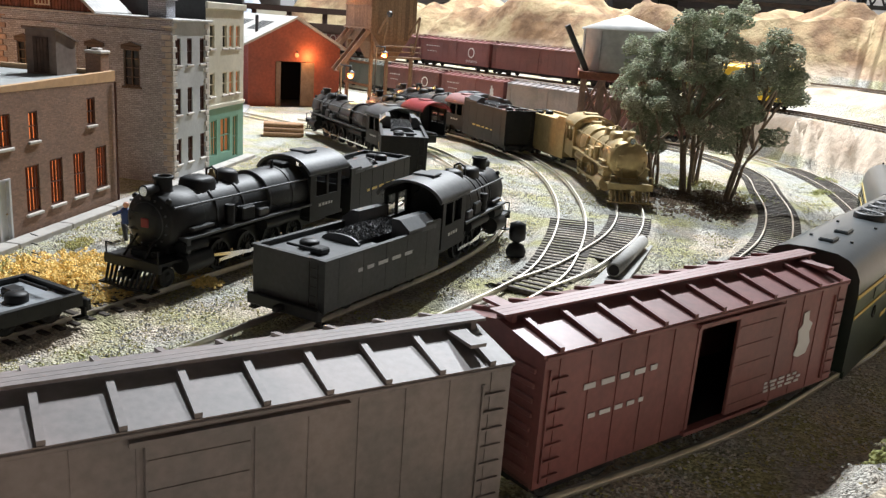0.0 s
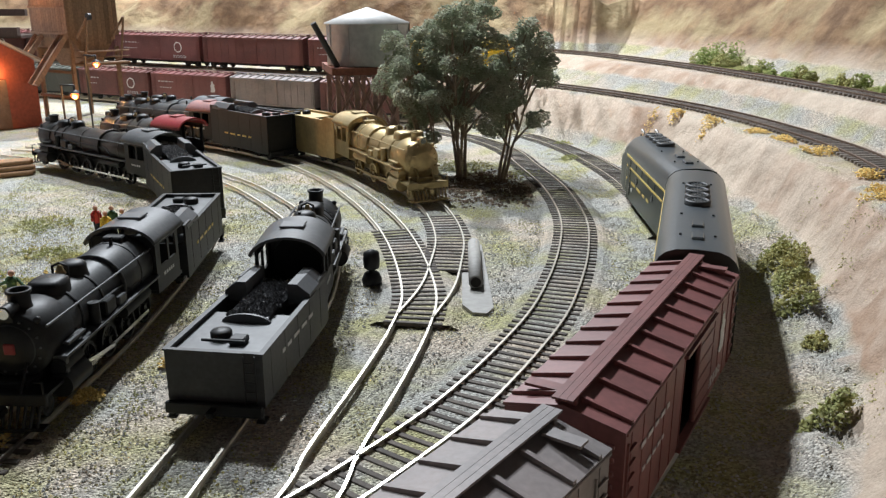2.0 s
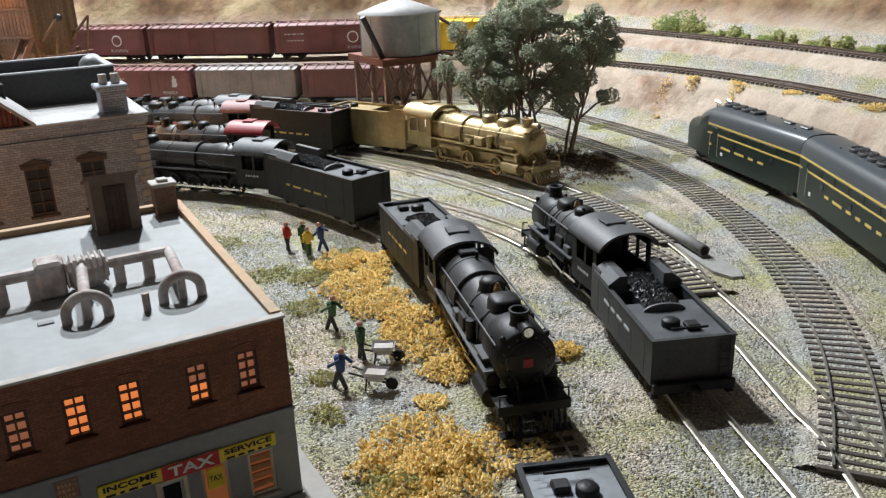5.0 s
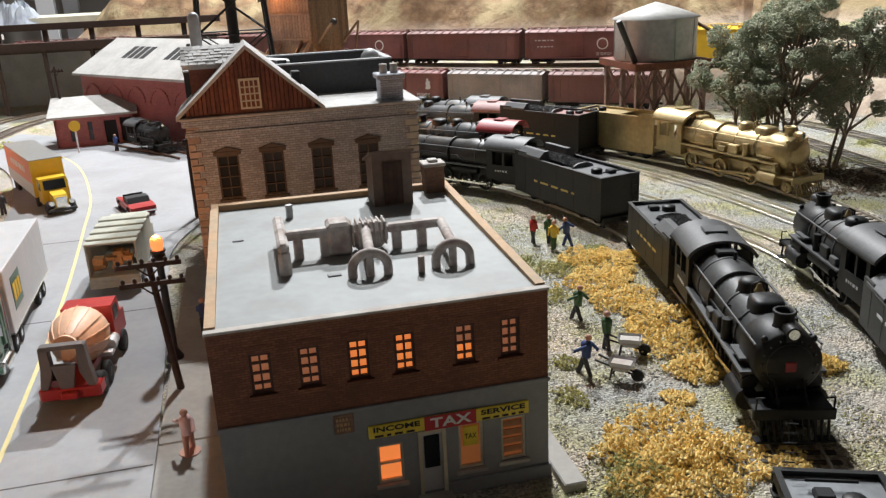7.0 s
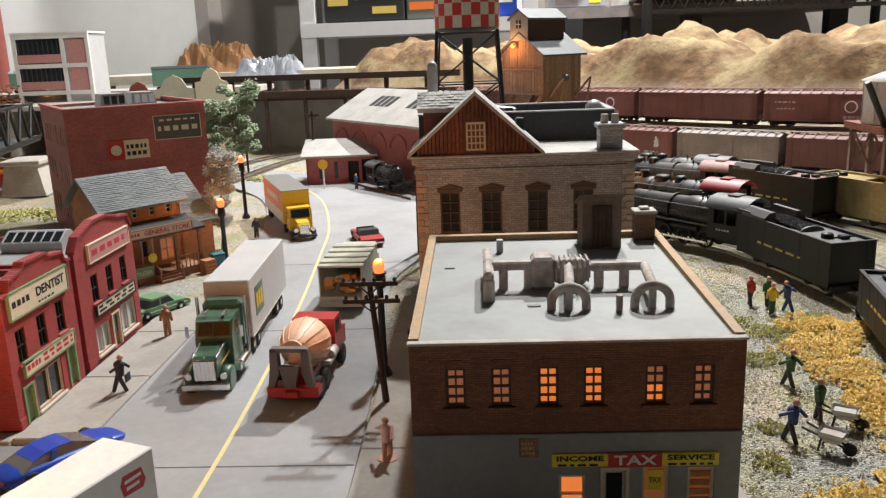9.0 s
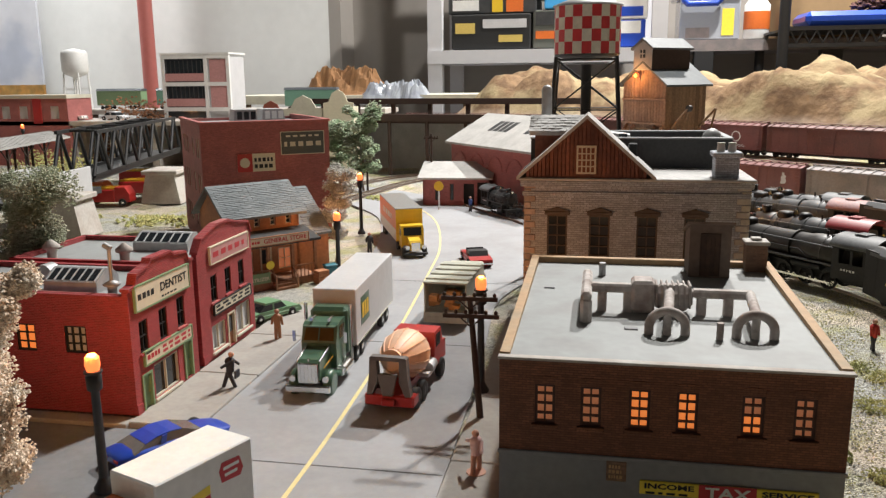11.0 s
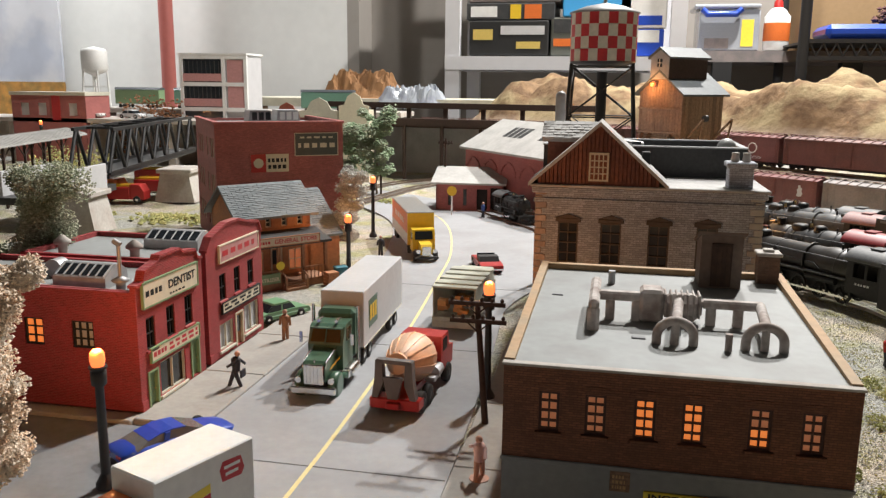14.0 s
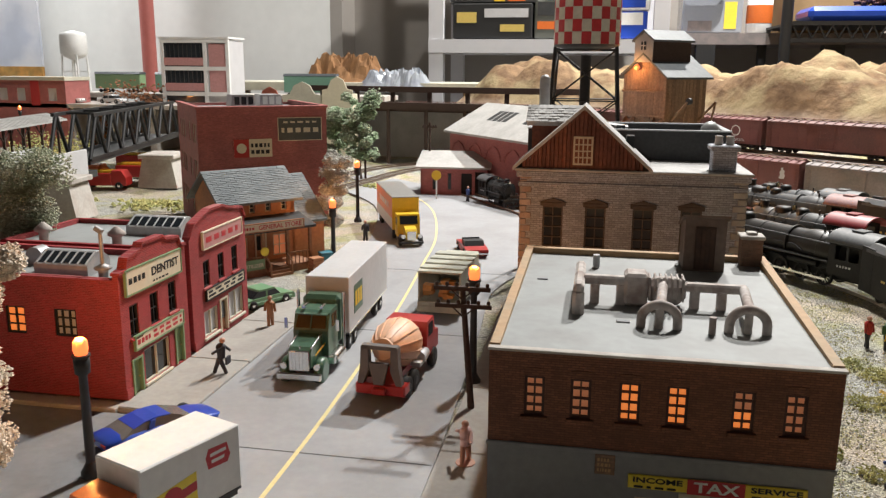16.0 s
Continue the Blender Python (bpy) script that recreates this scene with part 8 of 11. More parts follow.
# ---- street lamps and poles ----
def street_lamp(x, y, high, watts=0.14):
    t = thing("street_lamp", x, y, 0.2, 0, "black post street lamp with a glowing warm bulb", "street lamp", group="street lamps")
    part("base", Shape().lathe([(0.42, 0), (0.42, 0.2), (0.3, 0.4), (0.2, 0.6)], n=14), M_BLACKMETAL, t)
    part("post", Shape().lathe([(0.2, 0.5), (0.17, high - 1.2), (0.3, high - 1.1), (0.32, high - 0.55), (0.22, high - 0.5), (0.36, high - 0.42), (0.36, high - 0.34)], n=14), M_BLACKMETAL, t)
    part("bulb", Shape().lathe([(0.24, high - 0.34), (0.3, high - 0.1), (0.28, high + 0.2), (0.15, high + 0.34), (0.02, high + 0.36)], n=14), M_BULB, t, "glowing warm bulb")
    bulb_light(x, y - 0.05, high + 0.75, watts)


street_lamp(-16.3, 1.4, 5.5, 0.14)
street_lamp(-18.6, 39.4, 5.0, 0.035)
street_lamp(-21.9, 57.6, 6.2, 0.05)
street_lamp(-2.7, 14.4, 6.0, 0.05)
bulb_light(3.9, 75.2, 6.5, 0.03)


def yard_lamp(x, y, high, watts):
    t = thing("yard_lamp", x, y, 0, 0, "slim black yard lamp with a glowing orange bulb", "lamp", group="yard lamps")
    part("post", Shape().tube([(-1.2, 0.6, 0), (-1.2, 0.6, high + 0.9), (0, 0, high + 0.9), (0, 0, high + 0.5)], 0.09, n=8), M_BLACKMETAL, t)
    part("shade", Shape().lathe([(0.15, 0.5), (0.5, 0.25), (0.52, 0.2), (0.12, 0.45)], (0, 0, high), n=14), M_BLACKMETAL, t)
    part("bulb", Shape().blob((0, 0, high), 0.36, seg=12, rings=8), M_BULB, t, "glowing orange bulb")
    bulb_light(x, y - 0.5, high - 0.35, watts)


yard_lamp(14.9, 69.8, 7.8, 0.12)
yard_lamp(14.9, 53.7, 6.1, 0.12)
street_lamp(-98.4, 105.0, 8.8, 0.1)


def utility_pole(x, y, high, lean=0.0, arms=((6.1, 2.7), (5.25, 2.7)), turn=0):
    t = thing("utility_pole", x, y, 0.2, turn, "dark wooden utility pole with two cross-arms", "utility pole", group="utility poles")
    part("pole", Shape().cyl((0, 0, 0), (lean, 0, high), 0.17, 0.13, n=10), M_TIMBERDARK, t)
    for z, w in arms:
        lx = lean * z / high
        arm = part("cross_arm", Shape().box(lx - w / 2, -0.22, z - 0.1, lx + w / 2, -0.08, z + 0.1), M_TIMBERDARK, t)
        for i in range(6):
            if i not in (2.5,):
                u = lx - w / 2 + 0.15 + i * (w - 0.3) / 5
                part("insulator", Shape().lathe([(0.05, 0.1), (0.09, 0.14), (0.09, 0.24), (0.04, 0.3)], (u, -0.15, z), n=8), M_TIMBERDARK, arm)
        part("arm_brace", Shape().cyl((lx - 0.6, -0.15, z), (lx, -0.12, z - 0.55), 0.04, n=5).cyl((lx + 0.6, -0.15, z), (lx, -0.12, z - 0.55), 0.04, n=5), M_TIMBERDARK, arm)


utility_pole(-2.25, 11.0, 6.2, lean=-0.5)
utility_pole(-2.6, 41.0, 6.2, arms=((5.9, 2.4),))
utility_pole(-19.5, 84.0, 9.0, arms=((8.4, 2.0),))
utility_pole(-31, 92.0, 8.0, arms=((7.6, 1.6),))
sg = thing("road_sign", -16.8, 75.2, 0.1, 0, "round yellow crossing sign on a white post", "sign")
part("post", Shape().cyl((0, 0, 0), (0, 0, 3.4), 0.1, n=8), M_WHITE, sg)
part("disc", Shape().cyl((0, -0.12, 3.1), (0, -0.02, 3.1), 0.62, n=20), M_YELLOW, sg)


# ---- vehicles ----
def road_wheel(parent, x, y, r, w=0.3, rim=M_CHROME):
    wh = part("wheel", Shape().lathe([(r * 0.6, -w / 2), (r * 0.92, -w / 2), (r, -w * 0.35), (r, w * 0.35), (r * 0.92, w / 2), (r * 0.6, w / 2)], (x, y, r), "y", 18), M_TYRE, parent)
    part("rim", Shape().lathe([(r * 0.2, -w * 0.56), (r * 0.58, -w * 0.45), (r * 0.6, w * 0.45), (r * 0.2, w * 0.56)], (x, y, r), "y", 14), rim, wh)


M_AMBERGLASS = material("amber_tinted_cab_glass", (0.1, 0.06, 0.02), rough=0.1, spread=0.1, bump=0.0)


def semi_truck(x, y, turn, label, cab=M_TGREEN, box=M_TRAILER, L=13.0, k=1.0):
    """Origin at the front bumper, +x pointing backwards."""
    t = thing("semi_truck", x, y, 0.17, turn, label, "truck")
    part("hood", Shape().prism([(0.2, 0.9), (2.2, 0.9), (2.2, 2.15), (0.5, 1.95), (0.2, 1.7)], -0.62, 0.62, "xz").lathe([(0.5, -0.25), (0.7, -0.22), (0.76, 0.0), (0.7, 0.22), (0.5, 0.25)], (1.0, -0.92, 0.5), "y", 20).lathe([(0.5, -0.25), (0.7, -0.22), (0.76, 0.0), (0.7, 0.22), (0.5, 0.25)], (1.0, 0.92, 0.5), "y", 20), cab, t)
    part("grille", Shape().box(0.08, -0.55, 0.75, 0.22, 0.55, 1.85, bev=0.04), M_CHROME, t, "bright plated grille")
    for i in range(5):
        part("grille_bar", Shape().box(0.02, -0.42 + 0.2 * i, 0.8, 0.08, -0.36 + 0.2 * i, 1.8), M_CHROME, t)
    part("bumper", Shape().box(-0.1, -1.2, 0.28, 0.15, 1.2, 0.68, bev=0.06), M_CHROME, t, "bright plated bumper")
    for q in (-0.9, 0.9):
        part("headlight", Shape().cyl((0.2, q, 0.95), (0.34, q, 0.95), 0.17, n=12), M_CHROME, t)
    part("cab", Shape().prism([(2.2, 0.9), (4.1, 0.9), (4.1, 3.3), (2.85, 3.3), (2.6, 3.2), (2.2, 2.3)], -0.98, 0.98, "xz"), cab, t)
    part("windscreen", Shape().add([(2.2, -0.84, 2.42), (2.2, 0.84, 2.42), (2.54, 0.78, 3.08), (2.54, -0.78, 3.08)], [[0, 1, 2, 3]], Matrix.Translation((-0.03, 0, 0.02))), M_AMBERGLASS, t)
    part("windscreen_bar", Shape().add([(2.1, -0.04, 2.37), (2.1, 0.04, 2.37), (2.54, 0.04, 3.22), (2.54, -0.04, 3.22)], [[0, 1, 2, 3]]), cab, t)
    part("visor", Shape().box(2.3, -0.9, 3.14, 2.7, 0.9, 3.2), cab, t)
    part("hood_badge", Shape().cyl((0.3, 0, 1.9), (0.3, 0, 2.05), 0.06, n=8), M_CHROME, t)
    for q in (-0.5, 0.5):
        part("air_horn", Shape().cyl((2.6, q, 3.5), (3.4, q, 3.5), 0.1, 0.05, n=8), M_CHROME, t)
        part("hood_edge", Shape().cyl((0.3, q * 1.2, 1.95), (2.2, q * 1.25, 2.2), 0.05, n=6), M_CHROME, t)
        part("mirror", Shape().box(2.35, q * 2.9 - 0.08, 2.3, 2.42, q * 2.9 + 0.08, 2.9), M_CHROME, t)
        part("step", Shape().box(2.0, q * 2.3 - 0.2, 0.5, 2.4, q * 2.3 + 0.2, 0.9, bev=0.03), M_CHROME, t)
    part("sleeper", Shape().box(4.104, -1.08, 0.9, 5.2, 1.08, 3.75, bev=0.22), cab, t)
    for q in (-1.3, 1.3):
        part("exhaust_pipe", Shape().cyl((4.15, q, 0.8), (4.15, q, 4.0), 0.1, n=10), M_CHROME, t)
        part("fuel_tank", Shape().cyl((2.5, q * 0.85, 0.62), (4.1, q * 0.85, 0.62), 0.34, n=14), M_CHROME, t)
        part("side_window", Shape().box(2.9, q * 0.758 - 0.02, 2.35, 3.8, q * 0.758 + 0.02, 3.05), M_AMBERGLASS, t)
        part("stripe", Shape().add([(0.9, q * 0.49, 1.3), (4.0, q * 0.768, 1.9), (4.0, q * 0.768, 2.05), (0.9, q * 0.49, 1.42)], [[0, 1, 2, 3]]), M_YELLOW, t)
    part("chassis", Shape().box(1.0, -0.45, 0.5, 8.0, 0.45, 0.85), M_BLACKMETAL, t)
    for xx in (1.0, 6.1, 7.3):
        for q in (-1.0, 1.0):
            road_wheel(t, xx, q, 0.5)
    part("trailer_box", Shape().box(2.5 + 2.9, -1.28, 1.15, 5.4 + L - 2.9, 1.28, 4.5, bev=0.05), box, t, "plain pale grey trailer box")
    part("trailer_rail", Shape().box(5.4, -1.3, 1.1, 2.5 + L, 1.3, 1.2), M_CHROME, t)
    for q in (-1, 1):
        part("logo_panel", Shape().box(6.6, q * 1.28, 2.0, 8.6, q * 1.3, 3.7), M_TGREEN, t, "green square panel with yellow bars")
        part("logo_bar", Shape().box(6.8, q * 1.3, 2.4, 7.25, q * 1.315, 3.3).box(7.4, q * 1.3, 2.4, 7.8, q * 1.315, 3.3).box(7.95, q * 1.3, 2.4, 8.35, q * 1.315, 3.3), M_YELLOW, t)
    for xx in (L - 0.2, L + 1.1):
        for q in (-1.0, 1.0):
            road_wheel(t, xx, q, 0.5)
    return t


semi_truck(-11.55, 12.3, 92.3, "green semi truck with a pale grey box trailer", L=13.1)


def mixer_truck(x, y, turn):
    """Origin at the rear, +x towards the front."""
    t = thing("cement_mixer_truck", x, y, 0.17, turn, "red cement mixer truck with an orange drum", "truck")
    part("chassis", Shape().box(0.1, -1.3, 0.35, 1.0, 1.3, 0.95, bev=0.08).box(0.8, -0.55, 0.6, 6.4, 0.55, 0.95), M_RED, t, "red rear bumper and frame")
    part("bumper_step", Shape().box(-0.15, -0.35, 0.45, 0.15, 0.35, 0.8, bev=0.05), M_RED, t)
    part("drum", Shape().lathe([(0.45, 0.0), (0.6, 0.15), (0.95, 0.9), (1.25, 1.9), (1.28, 2.6), (1.0, 3.4), (0.5, 3.9)], (0, 0, 0), "x", 28, m=Matrix.Translation((0.75, 0, 2.55)) @ Matrix.Rotation(radians(9), 4, "Y")), M_DRUM, t, "ribbed pale orange drum")
    for i in range(14):
        a = 2 * math.pi * i / 14
        m = Matrix.Translation((0.75, 0, 2.55)) @ Matrix.Rotation(radians(9), 4, "Y") @ Matrix.Rotation(a, 4, "X")
        part("drum_rib", Shape().prism([(0.15, 0.55), (0.9, 0.9), (1.9, 1.2), (2.6, 1.22), (2.6, 1.32), (1.9, 1.3), (0.9, 1.0), (0.15, 0.65)], -0.025, 0.025, "xz", m), M_DRUM, t)
    part("drum_mouth", Shape().lathe([(0.55, -0.12), (0.55, 0.05), (0.3, 0.05), (0.28, -0.1)], (0, 0, 0), "x", 20, m=Matrix.Translation((0.72, 0, 2.58)) @ Matrix.Rotation(radians(9), 4, "Y")), M_DRUM, t)
    part("mouth_plug", Shape().cyl((0.62, 0, 2.6), (0.8, 0, 2.57), 0.3, n=18), M_COPING, t, "ochre drum plug")
    part("chute_frame", Shape().prism([(-1.15, 0.95), (-0.85, 0.95), (-0.55, 1.7), (-0.6, 2.9), (-0.95, 2.9), (-1.0, 1.9)], 0.05, 0.5, "yz").prism([(1.15, 0.95), (0.85, 0.95), (0.55, 1.7), (0.6, 2.9), (0.95, 2.9), (1.0, 1.9)], 0.05, 0.5, "yz").box(0.05, -0.9, 2.75, 0.45, 0.9, 2.95), M_GREYBROWN, t, "grey-brown chute frame")
    part("chute", Shape().prism([(-0.5, 2.1), (0.5, 2.1), (0.25, 1.0), (-0.25, 1.0)], -0.12, 0.12, "yz"), M_GREYBROWN, t)
    part("cab", Shape().prism([(4.6, 0.9), (6.9, 0.9), (6.9, 1.9), (6.2, 2.0), (5.9, 2.9), (4.6, 2.9)], -1.15, 1.15, "xz"), M_RED, t, "red truck cab")
    part("side_window", Shape().box(4.9, -1.17, 2.0, 5.7, 1.17, 2.7), M_PITCH, t)
    part("fender", Shape().box(3.0, -1.25, 0.95, 4.4, -0.7, 1.15).box(3.0, 0.7, 0.95, 4.4, 1.25, 1.15), M_TRAILER, t)
    part("water_tank", Shape().cyl((3.6, -1.05, 1.25), (4.5, -1.05, 1.25), 0.3, n=12), M_TRAILER, t)
    for xx in (1.1, 2.2, 5.8):
        for q in (-1.1, 1.1):
            road_wheel(t, xx, q, 0.55, 0.35, M_BLACKMETAL)


M_DRUM = material("pale_orange_plastic", (0.72, 0.47, 0.32), rough=0.5, spread=0.08, bump=0.04)
M_GREYBROWN = material("grey_brown_plastic", (0.13, 0.115, 0.11), rough=0.55, spread=0.1, bump=0.04)
mixer_truck(-6.85, 10.9, 86)


def refuse_truck(x, y, turn):
    t = thing("flatbed_truck", x, y, 0.17, turn, "grey-green truck with a slatted canopy over crates", "truck")
    part("bed", Shape().box(0, -1.45, 0.8, 6.6, 1.45, 1.1, bev=0.04).box(0, -1.45, 0.4, 0.25, 1.45, 0.8), M_SAGE, t)
    part("side_board", Shape().box(0.2, -1.45, 1.104, 6.6, -1.35, 3.0).box(0.2, 1.35, 1.104, 6.6, 1.45, 3.0).box(6.5, -1.35, 1.104, 6.6, 1.35, 3.0), M_SAGE, t)
    for i in range(9):
        part("roof_slat", Shape().box(0.2 + 0.72 * i, -1.5, 3.0 + 0.1 * (i % 2), 0.86 + 0.72 * i, 1.5, 3.14 + 0.1 * (i % 2), bev=0.03), M_SAGE, t)
    rng = random.Random(8)
    for i in range(14):
        a, b = rng.uniform(-1.1, 0.8), rng.uniform(1.1, 2.3)
        part("crate", Shape().box(0.35 + rng.uniform(0, 0.5), a, b, 1.2, a + rng.uniform(0.3, 0.6), b + rng.uniform(0.2, 0.5), Matrix.Rotation(rng.uniform(-0.1, 0.1), 4, "X")), M_ORANGEWOOD, t)
    part("cab", Shape().prism([(6.8, 0.7), (9.0, 0.7), (9.0, 1.8), (8.3, 1.9), (8.0, 2.9), (6.8, 2.9)], -1.2, 1.2, "xz"), M_SAGE, t)
    part("side_window", Shape().box(7.1, -1.22, 2.0, 7.8, 1.22, 2.7), M_PITCH, t)
    for xx in (1.6, 7.9):
        for q in (-1.15, 1.15):
            road_wheel(t, xx, q, 0.52, 0.34, M_BLACKMETAL)


M_SAGE = material("sage_grey_plastic", (0.5, 0.5, 0.41), rough=0.55, spread=0.1, bump=0.04, second=(0.42, 0.42, 0.36))
M_ORANGEWOOD = material("orange_wood_load", (0.55, 0.26, 0.08), rough=0.6, spread=0.25, bump=0.1, random_piece=0.3)
refuse_truck(-6.7, 25.3, 88)


M_SAGEROOF = material("dull_silver_roof", (0.3, 0.3, 0.29), rough=0.4, metal=0.3, spread=0.1, bump=0.03)


def delivery_truck(x, y, turn):
    """Yellow-cabbed truck with an orange and grey trailer; origin at the front, +x backwards."""
    t = thing("delivery_truck", x, y, 0.17, turn, "yellow truck with an orange and grey box trailer", "truck")
    part("hood", Shape().prism([(0.15, 0.7), (1.7, 0.7), (1.7, 1.75), (0.4, 1.6), (0.15, 1.3)], -0.55, 0.55, "xz"), M_YELLOW, t)
    part("fender", Shape().box(0.2, -1.1, 0.5, 1.4, -0.55, 1.0, bev=0.16).box(0.2, 0.55, 0.5, 1.4, 1.1, 1.0, bev=0.16), M_BLACKMETAL, t)
    part("grille", Shape().box(0.02, -0.42, 0.6, 0.15, 0.42, 1.45, bev=0.05), M_CHROME, t)
    part("bumper", Shape().box(-0.15, -1.1, 0.3, 0.05, 1.1, 0.55, bev=0.05), M_BLACKMETAL, t)
    for q in (-0.78, 0.78):
        part("headlight", Shape().cyl((0.05, q, 1.0), (0.25, q, 1.0), 0.2, n=12), M_CHROME, t)
        part("side_window", Shape().box(1.9, q * 1.4 - 0.02, 1.8, 2.7, q * 1.4 + 0.02, 2.45), M_PITCH, t)
    part("cab", Shape().prism([(1.7, 0.7), (3.2, 0.7), (3.2, 2.75), (2.0, 2.75), (1.7, 1.8)], -1.08, 1.08, "xz"), M_YELLOW, t)
    part("windscreen", Shape().add([(1.66, -0.85, 1.85), (1.66, 0.85, 1.85), (1.93, 0.85, 2.6), (1.93, -0.85, 2.6)], [[0, 1, 2, 3]], Matrix.Translation((-0.02, 0, 0))), M_PITCH, t)
    part("trailer_front", Shape().box(3.5, -1.3, 1.0, 3.6, 1.3, 4.1), M_YELLOW, t)
    part("trailer_box", Shape().box(3.604, -1.3, 2.1, 14.5, 1.3, 4.05), M_ORANGE, t, "orange upper trailer side")
    part("trailer_base", Shape().box(3.604, -1.3, 1.0, 14.5, 1.3, 2.096), M_TRAILER, t, "grey lower trailer side")
    part("trailer_roof", Shape().box(3.5, -1.34, 4.054, 14.6, 1.34, 4.2, bev=0.04), M_SAGEROOF, t)
    for q in (-1, 1):
        bars(t, Matrix.Translation((0, -1.3, 0)) if q < 0 else Matrix.Translation((18, 1.3, 0)) @ Matrix.Rotation(math.pi, 4, "Z"), 6, 2.6, 12, 3.5, M_WHITE, out=0.02)
    for xx in (0.85, 4.4, 12.6, 13.7):
        for q in (-0.98, 0.98):
            road_wheel(t, xx, q, 0.48, 0.3, M_BLACKMETAL)


delivery_truck(-13.4, 46.6, 113)


def sedan(x, y, turn, label, mat, L=5.0, k=1.0, top=None, open_top=False):
    t = thing("car", x, y, 0.17, turn, label, "car", group="model cars")
    w = 1.0
    prof = [(-L / 2, 0.3), (-L / 2 + 0.05, 0.75), (-L / 2 + 1.0, 0.88), (L / 2 - 1.6, 0.9), (L / 2 - 0.2, 0.8), (L / 2, 0.6), (L / 2, 0.3)]
    part("body", Shape().prism(prof, -w, w, "xz").box(-L / 2 + 0.3, -w - 0.05, 0.4, L / 2 - 0.3, w + 0.05, 0.65, bev=0.08), mat, t)
    if open_top:
        part("seat", Shape().box(-0.9, -0.8, 0.88, 0.6, 0.8, 1.0, bev=0.05), M_BLACKMETAL, t)
        part("windscreen", Shape().box(0.6, -0.8, 0.9, 0.68, 0.8, 1.3), M_PITCH, t)
        part("soft_top", Shape().prism([(-1.3, 0.88), (0.3, 0.88), (0.0, 1.3), (-1.0, 1.3)], -0.85, 0.85, "xz"), M_BLACKMETAL, t)
    else:
        part("glasshouse", Shape().prism([(-1.55, 0.88), (1.2, 0.88), (0.65, 1.42), (-0.95, 1.42)], -0.86, 0.86, "xz"), M_PITCH, t)
        part("car_roof", Shape().prism([(-1.0, 1.38), (0.7, 1.38), (0.6, 1.52), (-0.9, 1.52)], -0.88, 0.88, "xz"), top or mat, t)
        part("pillar", Shape().prism([(-0.25, 0.88), (-0.1, 0.88), (-0.1, 1.42), (-0.25, 1.42)], -0.88, 0.88, "xz"), mat, t)
    for e in (-L / 2, L / 2):
        part("bumper", Shape().box(e - 0.07, -w, 0.35, e + 0.07, w, 0.5, bev=0.03), M_CHROME, t)
    for q in (-0.65, 0.65):
        part("headlight", Shape().cyl((L / 2 - 0.02, q, 0.62), (L / 2 + 0.04, q, 0.62), 0.13, n=10), M_CHROME, t)
    for xx in (-L / 2 + 1.0, L / 2 - 1.0):
        for q in (-0.95, 0.95):
            road_wheel(t, xx, q, 0.38, 0.26)
    t.scale = (k, k, k)
    return t


sedan(-7.6, 45.5, 110, "red open-topped car parked near the station", M_RED, open_top=True)
sedan(-19.4, 26.0, 60, "pale mint green sedan parked by the store", M_MINT, L=5.2, k=0.86)


